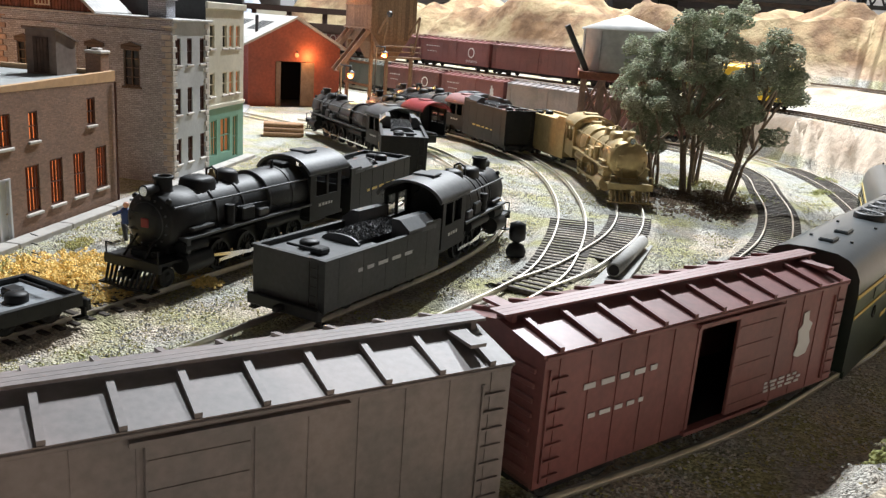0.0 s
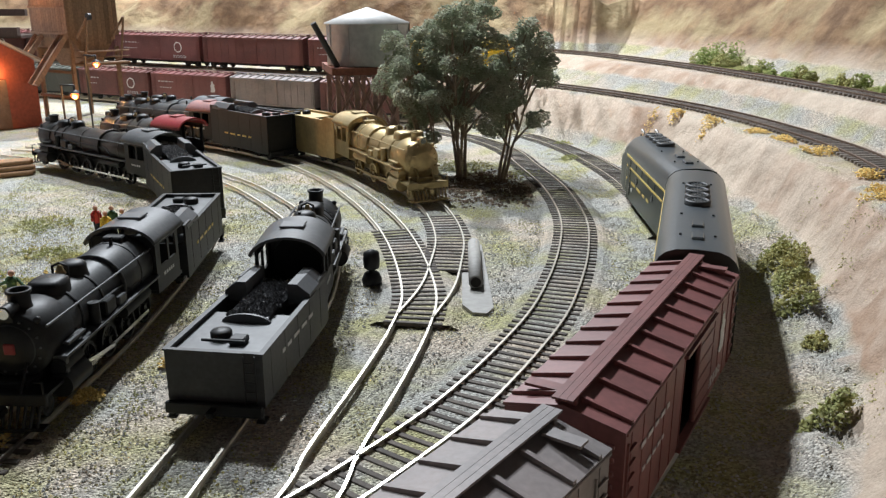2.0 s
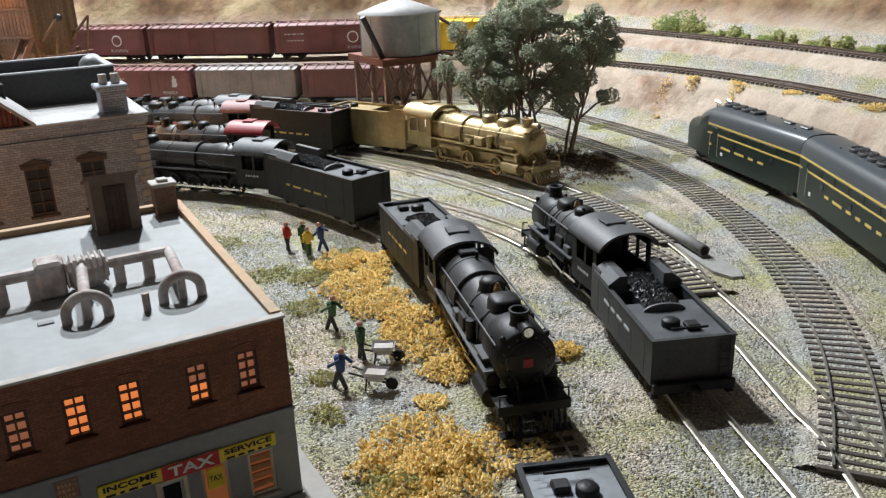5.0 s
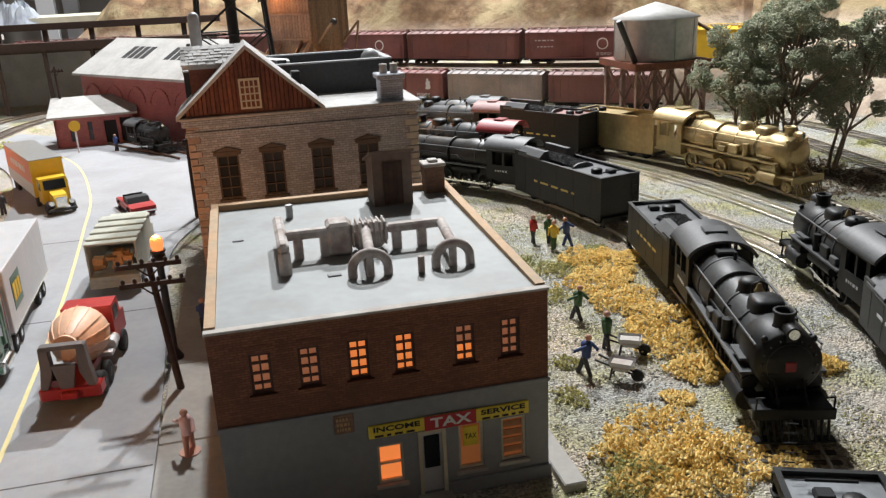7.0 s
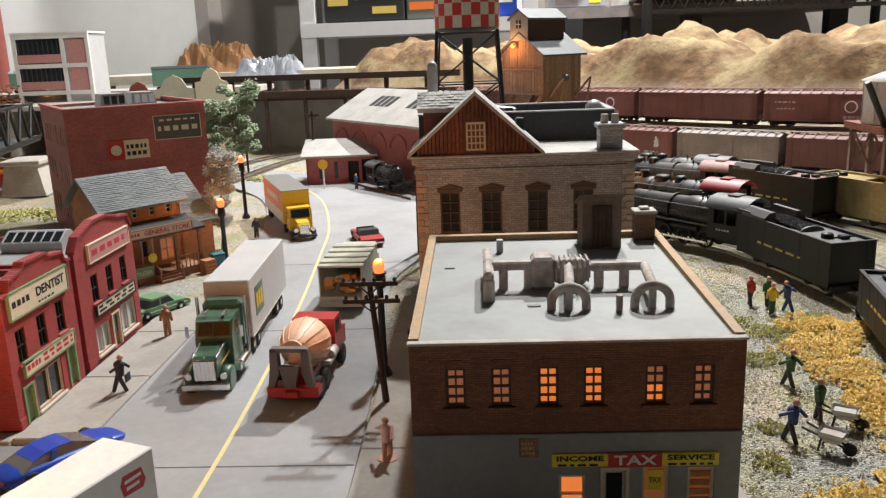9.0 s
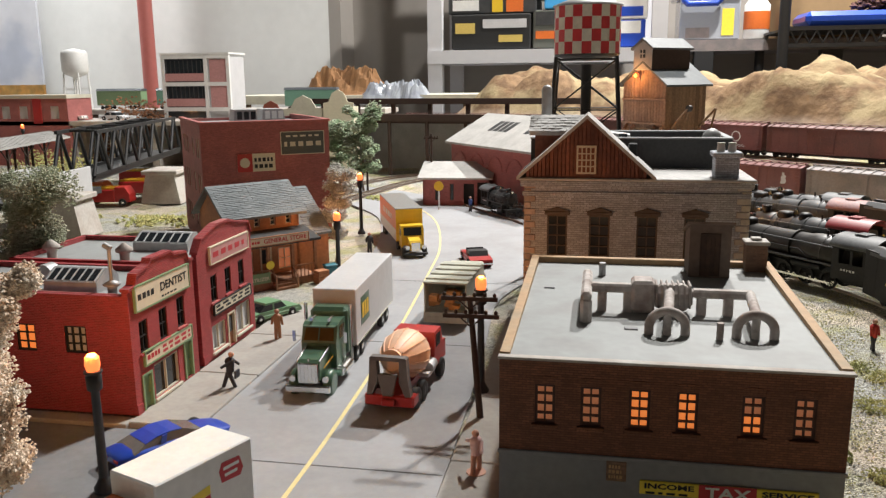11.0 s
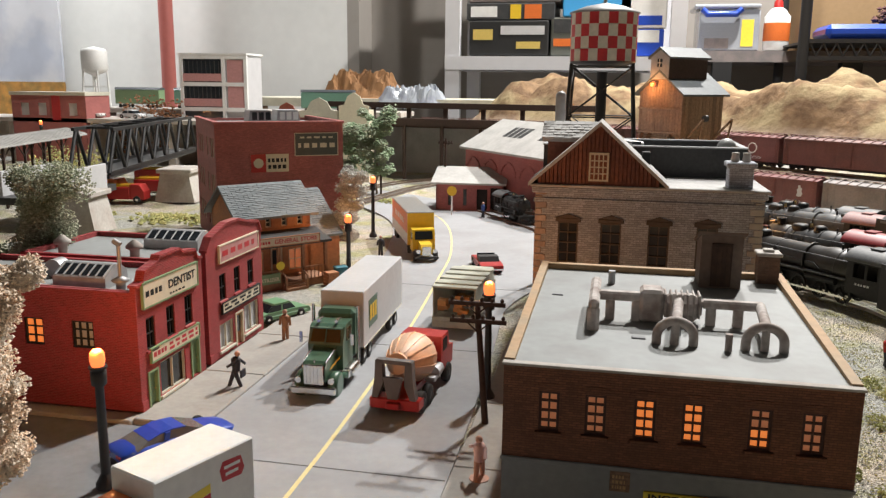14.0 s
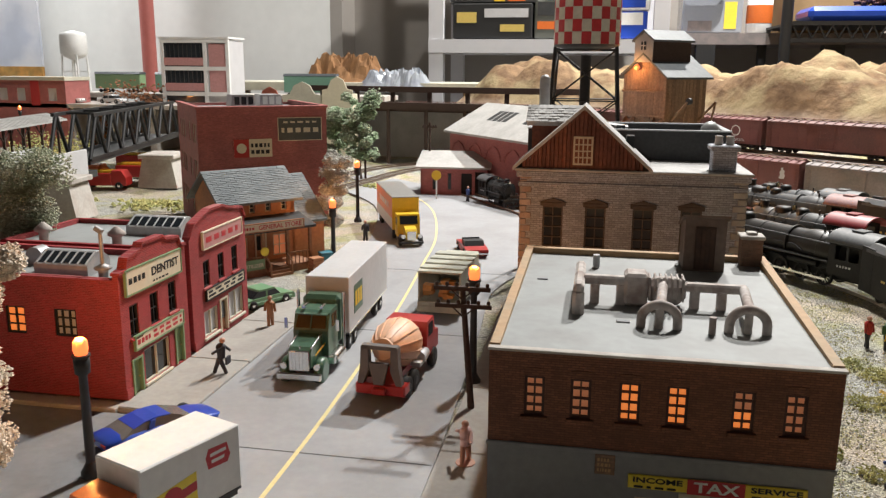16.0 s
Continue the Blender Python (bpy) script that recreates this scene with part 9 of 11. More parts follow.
def coupe(x, y, turn):
    """Low sports car: lofted body, dark glasshouse."""
    t = thing("car", x, y, 0.17, turn, "bright blue low sports car with grey windows", "car", group="model cars")
    rows = [(-2.75, 0.75, 0.35, 0.62), (-2.6, 0.95, 0.28, 0.78), (-1.7, 1.05, 0.25, 0.88), (-0.6, 1.05, 0.25, 0.86), (0.6, 1.06, 0.25, 0.82), (1.8, 1.02, 0.26, 0.72), (2.5, 0.88, 0.3, 0.56), (2.75, 0.6, 0.36, 0.46)]
    s, n = Shape(), 14
    vs = []
    for px, hw, z0, z1 in rows:
        for i in range(n):
            a = 2 * math.pi * i / n
            c, d = math.cos(a), math.sin(a)
            vs.append((px, hw * math.copysign(abs(c) ** 0.5, c), (z0 + z1) / 2 + (z1 - z0) / 2 * math.copysign(abs(d) ** 0.6, d)))
    s.add(vs, [[j * n + i, j * n + (i + 1) % n, (j + 1) * n + (i + 1) % n, (j + 1) * n + i] for j in range(len(rows) - 1) for i in range(n)], None, True)
    s.add(vs, [list(range(n)), list(range((len(rows) - 1) * n, len(rows) * n))])
    part("body", s, M_BLUE, t)

    def cabin(name, z0, z1, k, mat, lo, hi):
        prof = [(-2.1, 0.8, 0.8), (-1.5, 1.02, 0.74), (-0.9, 1.17, 0.69), (-0.3, 1.22, 0.67), (0.3, 1.17, 0.69), (1.3, 0.78, 0.82)]
        q = Shape()
        vv = []
        for px, z, hw in prof:
            vv += [(px * k, -hw * k - 0.12, 0.75), (px * k, -hw * k, z * z1), (px * k, hw * k, z * z1), (px * k, hw * k + 0.12, 0.75)]
        q.add(vv, [[4 * j + i, 4 * j + i + 1, 4 * j + i + 5, 4 * j + i + 4] for j in range(lo, hi) for i in range(3)], None, False)
        part(name, q, mat, t)

    cabin("glasshouse", 0.75, 1.0, 1.0, M_GREYGLASS, 0, 5)
    top = [(-1.5, 1.03, 0.75), (-0.9, 1.185, 0.7), (-0.3, 1.235, 0.68), (0.25, 1.19, 0.7)]
    part("roof_panel", Shape().add([(px, e * hw, z - k) for k in (0, 0.05) for px, z, hw in top for e in (-1, 1)],
                                   [[2 * i, 2 * i + 1, 2 * i + 3, 2 * i + 2] for i in range(3)] + [[8 + 2 * i, 8 + 2 * i + 2, 8 + 2 * i + 3, 8 + 2 * i + 1] for i in range(3)]
                                   + [[2 * i + e, 2 * i + 2 + e, 2 * i + 10 + e, 2 * i + 8 + e] for i in range(3) for e in (0, 1)] + [[0, 1, 9, 8], [6, 7, 15, 14]]), M_BLUE, t)
    for q in (-1, 1):
        part("door_pillar", Shape().prism([(-0.85, 0.8), (-0.6, 0.8), (-0.5, 1.19), (-0.72, 1.17)], q * 0.77 - 0.05, q * 0.77 + 0.05, "xz"), M_BLUE, t)
        part("rear_light", Shape().box(-2.78, q * 0.5 - 0.2, 0.5, -2.72, q * 0.5 + 0.2, 0.62), M_RED, t)
    for xx in (-1.75, 1.7):
        for q in (-0.95, 0.95):
            road_wheel(t, xx, q, 0.37, 0.26)


M_GREYGLASS = material("smoky_grey_glazing", (0.16, 0.15, 0.14), rough=0.15, spread=0.1, bump=0.0)
coupe(-15.6, 5.4, 57)


def snack_truck(x, y, turn):
    t = thing("box_truck", x, y, 0.17, turn, "white box van with orange cab and red and yellow decals", "truck")
    part("box", Shape().box(0, -1.15, 0.9, 4.4, 1.15, 3.4, bev=0.05), M_WHITE, t, "white van box")
    for q in (-1, 1):
        m = Matrix.Translation((0, -1.15, 0)) if q < 0 else Matrix.Translation((4.4, 1.15, 0)) @ Matrix.Rotation(math.pi, 4, "Z")
        for k, (z, dark) in enumerate(((1.15, M_SIGNYEL), (1.5, M_SIGNRED), (1.85, M_SIGNYEL))):
            part("decal_stripe", Shape().prism([(0.25, z), (2.3, z + 0.25), (2.3, z + 0.58), (0.25, z + 0.33)], -0.012, 0.0, "xz", m), dark, t)
        part("decal_oval", Shape().cyl(m @ Vector((1.25, -0.013, 1.85)), m @ Vector((1.25, -0.022, 1.85)), 0.42, n=20), M_SIGNRED, t)
        part("emblem", Shape().prism([(2.85, 2.25), (3.75, 2.2), (3.9, 2.45), (3.75, 2.95), (2.9, 3.0), (2.75, 2.7)], -0.012, 0.0, "xz", m), M_SIGNRED, t, "red block emblem")
        part("emblem_bar", Shape().box(2.95, -0.02, 2.68, 3.7, -0.013, 2.8, m), M_WHITE, t)
        part("emblem_bar", Shape().box(3.0, -0.02, 2.42, 3.6, -0.013, 2.54, m), M_WHITE, t)
    part("cab", Shape().prism([(4.45, 0.5), (6.3, 0.5), (6.3, 1.5), (5.8, 1.7), (5.5, 2.5), (4.45, 2.6)], -1.0, 1.0, "xz"), M_ORANGE, t, "orange cab")
    part("windscreen", Shape().box(5.6, -0.8, 1.72, 5.72, 0.8, 2.3), M_PITCH, t)
    part("chassis", Shape().box(0, -0.9, 0.5, 6.0, 0.9, 0.9), M_BLACKMETAL, t)
    part("sill", Shape().box(0.05, -1.17, 0.86, 4.35, 1.17, 0.96), M_BLACKMETAL, t)
    for xx in (1.1, 5.3):
        for q in (-0.9, 0.9):
            road_wheel(t, xx, q, 0.48, 0.3)


snack_truck(-10.35, 0.72, -111)


# ---- little painted figures ----
def figurine(x, y, z, turn, label, mat, pose_kind="stand", legs=None):
    legs = legs or M_FIGDARK
    s = Shape()
    a = 0.16 if pose_kind == "stand" else 0.32
    s.cyl((-a, 0.09, 0), (0, 0.1, 0.92), 0.1, 0.13, n=8).cyl((a, -0.09, 0), (0, -0.1, 0.92), 0.1, 0.13, n=8)
    lean = 0.0 if pose_kind == "stand" else 0.18
    s.lathe([(0.2, 0.85), (0.22, 1.1), (0.27, 1.5), (0.2, 1.62), (0.09, 1.68)], n=10, m=Matrix.Translation((lean / 2, 0, 0)))
    s.blob((lean, 0, 1.83), 0.16, seg=8, rings=6)
    if pose_kind == "stand":
        s.cyl((0, 0.27, 1.5), (0.05, 0.34, 0.95), 0.08, n=6).cyl((0, -0.27, 1.5), (0.12, -0.32, 1.0), 0.08, n=6)
    else:
        s.cyl((lean, 0.25, 1.5), (0.55, 0.3, 1.15), 0.08, n=6).cyl((lean, -0.25, 1.5), (-0.35, -0.45, 1.25), 0.08, n=6)
    if mat is M_FIGPINK:
        s.cyl((0, 0, -0.02), (0, 0, 0.04), 0.42, n=12)
    ob = part("figurine", s, mat)
    for extra in (legs, M_SKIN):
        ob.data.materials.append(extra)
    for q in ob.data.polygons:
        q.material_index = 1 if q.center.z < 0.95 * CM and not (mat is M_FIGPINK and q.center.z < 0.6 * CM) else 2 if q.center.z > 1.69 * CM or (mat is M_FIGPINK and q.center.z < 0.6 * CM) else 0
    ob.matrix_basis = pose(x * CM, y * CM, z * CM, 0, 0, turn)
    return tagged(ob, label, "figurine", group="painted figurines")


M_FIGPINK = material("figure_pale_pink", (0.72, 0.5, 0.48), rough=0.6, spread=0.1, bump=0.0)
M_FIGRED = material("figure_red", (0.5, 0.04, 0.035), rough=0.6, spread=0.1, bump=0.0)
M_FIGBLUE = material("figure_blue", (0.03, 0.06, 0.2), rough=0.6, spread=0.1, bump=0.0)
M_FIGGREEN = material("figure_green", (0.05, 0.12, 0.05), rough=0.6, spread=0.1, bump=0.0)
M_FIGYEL = material("figure_ochre", (0.65, 0.45, 0.05), rough=0.6, spread=0.1, bump=0.0)
M_FIGDARK = material("figure_dark", (0.035, 0.035, 0.045), rough=0.6, spread=0.1, bump=0.0)
M_FIGTAN = material("figure_tan", (0.38, 0.18, 0.09), rough=0.6, spread=0.1, bump=0.0)
for q in ((19.8, 25.5, 0, -60, "small red painted figurine in a group on the gravel", M_FIGRED, "stand"),
          (20.8, 25.2, 0, -90, "small dark green figurine in a group on the gravel", M_FIGGREEN, "stand"),
          (20.6, 23.8, 0, 80, "small ochre figurine in a group on the gravel", M_FIGYEL, "stand", M_FIGGREEN),
          (21.7, 24.1, 0, 150, "small dark blue figurine beside the tracks", M_FIGBLUE, "walk", M_FIGBLUE),
          (17.5, 12.6, 0, -40, "dark green figurine standing with feet apart on gravel", M_FIGGREEN, "walk"),
          (15.5, 6.9, 0, -40, "dark figurine pushing a wheelbarrow", M_FIGBLUE, "walk"),
          (17.5, 8.9, 0, -40, "green-topped figurine behind a wheelbarrow", M_FIGGREEN, "stand"),
          (-16.2, 12.8, 0.3, 20, "dark suited figurine walking on the pavement", M_FIGDARK, "walk"),
          (-16.8, 21.2, 0.3, -80, "tan coated figurine on the pavement", M_FIGTAN, "stand", M_FIGTAN),
          (-1.6, 5.3, 0.3, -90, "pink runner figurine on a round base", M_FIGPINK, "walk", M_SKIN),
          (-18.5, 48.8, 0.1, -90, "small dark figurine at the kerb", M_FIGDARK, "stand"),
          (-12.6, 74.2, 0.1, 0, "small blue figurine by the brick shed", M_FIGBLUE, "stand"),
          (-1.3, 16.8, 0.3, 90, "small grey-blue figurine beside the tax office", M_FIGBLUE, "walk")):
    figurine(*q)
part("briefcase", Shape().box(-15.75, 12.5, 0.9, -15.65, 13.0, 1.3), M_FIGDARK)
tagged(bpy.data.objects["briefcase"], "small dark briefcase carried by a figurine", "briefcase")


def wheelbarrow(x, y, turn):
    t = thing("wheelbarrow", x, y, 0.05, turn, "grey model wheelbarrow on the gravel", "wheelbarrow", group="wheelbarrows")
    part("tray", Shape().add([(-0.5, -0.4, 0.9), (0.6, -0.4, 0.9), (0.6, 0.4, 0.9), (-0.5, 0.4, 0.9), (-0.3, -0.25, 0.45), (0.35, -0.25, 0.45), (0.35, 0.25, 0.45), (-0.3, 0.25, 0.45)],
                             [[4, 5, 6, 7], [0, 1, 5, 4], [1, 2, 6, 5], [2, 3, 7, 6], [3, 0, 4, 7]]), M_TRAILER, t)
    part("load", Shape().box(-0.4, -0.33, 0.6, 0.48, 0.33, 0.8), M_CONC, t)
    for q in (-0.3, 0.3):
        part("handle", Shape().cyl((0.6, q * 0.4, 0.35), (-1.1, q, 0.85), 0.05, n=6), M_GREYBLACK, t)
        part("leg", Shape().cyl((-0.3, q, 0.6), (-0.4, q, 0), 0.05, n=6), M_GREYBLACK, t)
    part("wheel", Shape().lathe([(0.1, -0.07), (0.28, -0.07), (0.28, 0.07), (0.1, 0.07)], (0.75, 0, 0.28), "y", 12), M_TYRE, t)


wheelbarrow(16.8, 5.9, -40)
wheelbarrow(18.2, 8.0, -30)

# ---- yard clutter ----
cv = thing("culvert_pipe", 40.35, 9.0, 0.05, 74.0, "grey concrete pipe lying on a flat slab beside the turnout", "pipe")
part("pipe", Shape().lathe([(0.28, 0.0), (0.37, 0.02), (0.37, 7.1), (0.28, 7.1)], (0, 0, 0.5), "x", 22), M_PIPE, cv)
# the pipe's unlit bore is painted on a black plug
part("pipe_mouth_shade", Shape().cyl((-0.01, 0, 0.5), (0.3, 0, 0.5), 0.28, n=20), M_DARK, cv)
part("slab", Shape().prism([(-3.4, -0.5), (-2.6, -0.85), (8.2, -0.5), (8.4, 0.75), (-2.2, 0.7), (-3.3, 0.2)], -0.1, 0.12, "xy"), M_PIPE, cv)
ss = thing("switch_stand", 35.3, 11.5, 0.1, 0, "black switch stand with two round targets", "switch stand")
part("base", Shape().lathe([(0.5, 0), (0.55, 0.25), (0.4, 0.6), (0.15, 0.72)], n=14), M_BLACK, ss)
part("target", Shape().lathe([(0.1, 0.7), (0.42, 0.9), (0.46, 1.3), (0.42, 1.75), (0.1, 1.9)], n=14), M_BLACK, ss)
lp = thing("log_pile", 8.0, 47.0, 0, 20, "short stack of sawn brown logs on the ground", "log pile")
for j, row in enumerate((5, 4, 3)):
    for i in range(row):
        part("log", Shape().cyl((0, -1.1 + 0.5 * i + 0.25 * j, 0.25 + 0.43 * j), (3.6 + 0.3 * ((i + j) % 2), -1.1 + 0.5 * i + 0.25 * j + 0.12 * (i % 2), 0.25 + 0.43 * j), 0.245, 0.22, n=12), M_LOG, lp)


M_STRAW = material("straw_yellow_flock", (0.66, 0.56, 0.3), rough=0.95, spread=0.3, scale=600, bump=0.3, second=(0.55, 0.5, 0.27))
M_MULCHSHADE = material("brown_litter_and_shade", (0.13, 0.095, 0.065), rough=0.95, spread=0.4, scale=500, bump=0.4, second=(0.22, 0.16, 0.11))


def beside(curve, s, d):
    """A point at a length along a curve, d to its right."""
    q, a = along(curve, s)
    a = math.radians(a)
    return q.x + d * math.sin(a), q.y - d * math.cos(a)


def fluff(name, label, category, spots, mat, seed, size=(0.12, 0.3), count=60, group=""):
    """Ground flock: tufts of many small rough clumps."""
    rng = random.Random(seed)
    s = Shape()
    for x, y, r, h in spots:
        for _ in range(int(count * r)):
            a, q = rng.uniform(0, 6.283), r * math.sqrt(rng.random())
            q *= 1.35
            px, py = x + q * math.cos(a), y + q * math.sin(a)
            k = 1 - (q / (1.35 * r)) ** 2 + 0.9 * fbm(px * 0.9, py * 0.9, seed)
            if k < 0.38:
                continue
            k = min(1.0, k)
            g = ground_height(px, py)
            for _ in range(2):
                s.chip((px + rng.uniform(-.1, .1), py + rng.uniform(-.1, .1), g + rng.uniform(0, h * k) + 0.05), rng.uniform(*size), rng)
    return solo(name, s, mat, label, category, group=group, kind="stuff")


fluff("dry_grass", "clumpy mustard yellow ground flock beside the engine track", "grass",
      [(22.0, 21.0, 1.6, 0.5), (23.6, 20.5, 1.3, 0.4), (20.8, 17.2, 2.0, 0.6), (20.8, 14.2, 1.7, 0.6), (21.3, 11.4, 1.5, 0.6), (20.6, 8.6, 1.7, 0.6), (20.2, 5.6, 1.2, 0.5), (16.3, 0.6, 1.9, 0.8), (17.6, -0.8, 1.6, 0.7),
       (14.6, -0.8, 1.6, 0.7), (15.6, -2.2, 1.8, 0.7), (18.3, 3.4, 0.6, 0.3), (25.8, 3.8, 0.8, 0.5), (22.2, 1.2, 0.7, 0.3), (19.2, -2.0, 1.0, 0.5), (22.5, 17.8, 1.1, 0.4)], M_MUSTARD, 21, (0.05, 0.13), 520)
fluff("green_grass", "olive green ground flock in patches", "grass",
      [(17.4, 22, 1.3, 0.3), (18.8, 20.5, 1.0, 0.3), (15.2, 8.1, 0.6, 0.25), (14.2, 5.0, 0.8, 0.25), (17.4, 16.0, 1.0, 0.3), (13.9, 9.6, 0.5, 0.4), (13.7, -1.6, 1.1, 0.9), (20.0, 19.4, 1.2, 0.3), (22.8, 22.6, 0.8, 0.3),
       (49, 41, 2.4, 0.5), (53, 36, 1.6, 0.4), (16, 29, 1.8, 0.3), (14.5, 18, 1.2, 0.2), (60, 42, 0.8, 0.5), (62.5, 50, 0.9, 0.5)], M_FLOCK, 22, (0.04, 0.1), 300)
fluff("bank_bushes", "low olive and yellow bushes at the foot of the bank", "bush",
      [(57.4, 7.0, 1.0, 1.3), (58.4, 9.0, 0.8, 1.2), (55.6, 3.8, 0.9, 1.0), (54.2, 1.4, 0.9, 1.1), (47.2, -9.0, 0.6, 0.8), (56.4, 5.4, 0.8, 1.1), (51.9, -2.6, 0.5, 0.5)], M_FLOCK, 23, (0.06, 0.16), 420)
fluff("ledge_flock", "yellow flock tufts along the embankment track", "grass",
      [(66.2, 16.0, 1.0, 0.5), (67.2, 21.0, 0.9, 0.4), (67.8, 25.0, 0.8, 0.4), (67.6, 31.0, 0.9, 0.4), (64.0, 9.0, 1.0, 0.5), (61.0, 4.0, 1.2, 0.5), (66.6, 40, 0.8, 0.3), (67.8, 37, 0.7, 0.3)], M_MUSTARD, 24, (0.05, 0.12), 280)
fluff("hillside_bushes", "bright green bushes along the upper ledge", "bush",
      [(*beside(UPPER_LINE, nearest_s(UPPER_LINE, 72, 15) + 2.1 * i, 2.9 + 0.4 * math.sin(i * 2.3)), 0.75 + 0.3 * math.sin(i * 3.7), 0.9 + 0.5 * math.sin(i * 1.9)) for i in range(20)] + [(*beside(UPPER_LINE, nearest_s(UPPER_LINE, 77.5, 52), 3.6), 1.8, 2.8), (*beside(UPPER_LINE, nearest_s(UPPER_LINE, 77.5, 50), 3.0), 1.2, 1.6), (*beside(UPPER_LINE, nearest_s(UPPER_LINE, 77.3, 55), 3.4), 1.4, 2.0)], M_BUSH, 25, (0.06, 0.17), 420)
# brown litter that also paints in the shadow of the tree crowns
fluff("mulch_and_crown_shade", "dark brown litter and painted crown shadow under the trees", "leaf litter", [(48, 31, 4.2, 0.12), (51, 35, 3.6, 0.15), (45, 34.5, 3.0, 0.15), (52.5, 30, 2.2, 0.1)], M_MULCHSHADE, 28, (0.06, 0.16), 190)


def gravel():
    """Loose ballast stones over the yard floor."""
    rng = random.Random(31)
    s = Shape()
    n = 0
    while n < 42000:
        x, y = rng.uniform(11, 62), rng.uniform(-14, 44)
        if y > 20 and rng.random() < 0.45:
            continue
        if fbm(x * 0.25, y * 0.25, 40) < -0.25:
            continue
        if side_of(THIN_TRAIN, x, y) > 6:
            continue
        s.chip((x, y, ground_height(x, y) + 0.02), rng.uniform(0.03, 0.085), rng)
        n += 1
    solo("ballast_stones", s, M_STONE, "loose grey ballast stones across the yard", "gravel", kind="stuff")


gravel()


def sprinkle(name, label, mat, seed, count, low, size):
    """Fine ground flock scattered in drifts between the engine tracks and the street buildings."""
    rng = random.Random(seed)
    s = Shape()
    n = tries = 0
    while n < count and tries < count * 12:
        tries += 1
        x, y = rng.uniform(11.5, 62), rng.uniform(-12, 46)
        k = fbm(x * 0.16, y * 0.16, seed) + 0.5 * fbm(x * 0.6, y * 0.6, seed + 3)
        if k + (0.35 if x < 25 else 0.0) < low or side_of(THIN_TRAIN, x, y) > 8:
            continue
        s.chip((x, y, ground_height(x, y) + 0.03), rng.uniform(*size), rng)
        n += 1
    solo(name, s, mat, label, "grass", kind="stuff")


sprinkle("moss_flock", "fine olive flock dusted over the yard ballast", M_FLOCK, 61, 15000, 0.22, (0.03, 0.075))
sprinkle("straw_flock", "fine straw yellow flock dusted over the yard", M_STRAW, 62, 9000, 0.3, (0.03, 0.07))


# ---- trees ----
M_LEAF3 = material("frosted_grey_foliage", (0.42, 0.4, 0.36), rough=0.95, spread=0.4, scale=600, bump=0.5, second=(0.58, 0.57, 0.53), grime_scale=90)
M_LEAF4 = material("pale_green_foliage", (0.24, 0.33, 0.2), rough=0.95, spread=0.4, scale=500, bump=0.5, second=(0.36, 0.4, 0.3), grime_scale=60)
def tree(x, y, z, high, crown, label, leaf=M_LEAF, trunks=1, spread=1.0, seed=1, bare=0.45, leaf_size=(0.1, 0.22), leaves=1500, name="tree", thin=0.018, puff=1.0):
    rng = random.Random(seed)
    t = thing(name, x, y, z, 0, label, "tree", group="model trees")
    wood, green = Shape(), Shape()
    clumps = []
    for k in range(trunks):
        a = 6.283 * k / trunks + rng.uniform(-0.5, 0.5)
        off = spread * (0.25 + 0.75 * rng.random()) if trunks > 1 else 0.0
        p = Vector((off * math.cos(a), off * math.sin(a), -0.2))
        top = high * rng.uniform(0.8, 1.0)
        r = thin * high
        steps = 6 if puff < 1.5 else 18
        lean = Vector((rng.uniform(-0.12, 0.12) + 0.1 * math.cos(a), rng.uniform(-0.12, 0.12) + 0.1 * math.sin(a), 1.0))
        for i in range(steps):
            q = p + lean * (top / steps) + Vector((rng.uniform(-1, 1), rng.uniform(-1, 1), 0)) * 0.02 * high
            wood.cyl(p, q, r, r * 0.8, n=7)
            if i / steps >= bare - 0.15:
                for _ in range(4):
                    b = rng.uniform(0, 6.283)
                    d = Vector((math.cos(b), math.sin(b), rng.uniform(0.2, 0.8))) * crown * rng.uniform(0.35, 0.8)
                    e = q + d
                    wood.cyl(q, e, r * 0.35, r * 0.12, n=5, cap=False)
                    clumps.append((e, puff * crown * rng.uniform(0.22, 0.4)))
                    clumps.append((q + d * 0.55, puff * crown * rng.uniform(0.15, 0.3)))
            p, r = q, r * 0.8
        clumps.append((p, crown * 0.3))
    per = max(20, int(leaves / max(1, len(clumps))))
    for c, rad in clumps:
        for _ in range(per):
            d = Vector((rng.gauss(0, 1), rng.gauss(0, 1), rng.gauss(0, 0.8)))
            d = d.normalized() * rad * rng.uniform(0.3, 1.0)
            green.chip(tuple(c + d), rng.uniform(*leaf_size), rng)
    part("trunk", wood, M_BARK, t)
    part("crown", green, leaf, t)
    return t


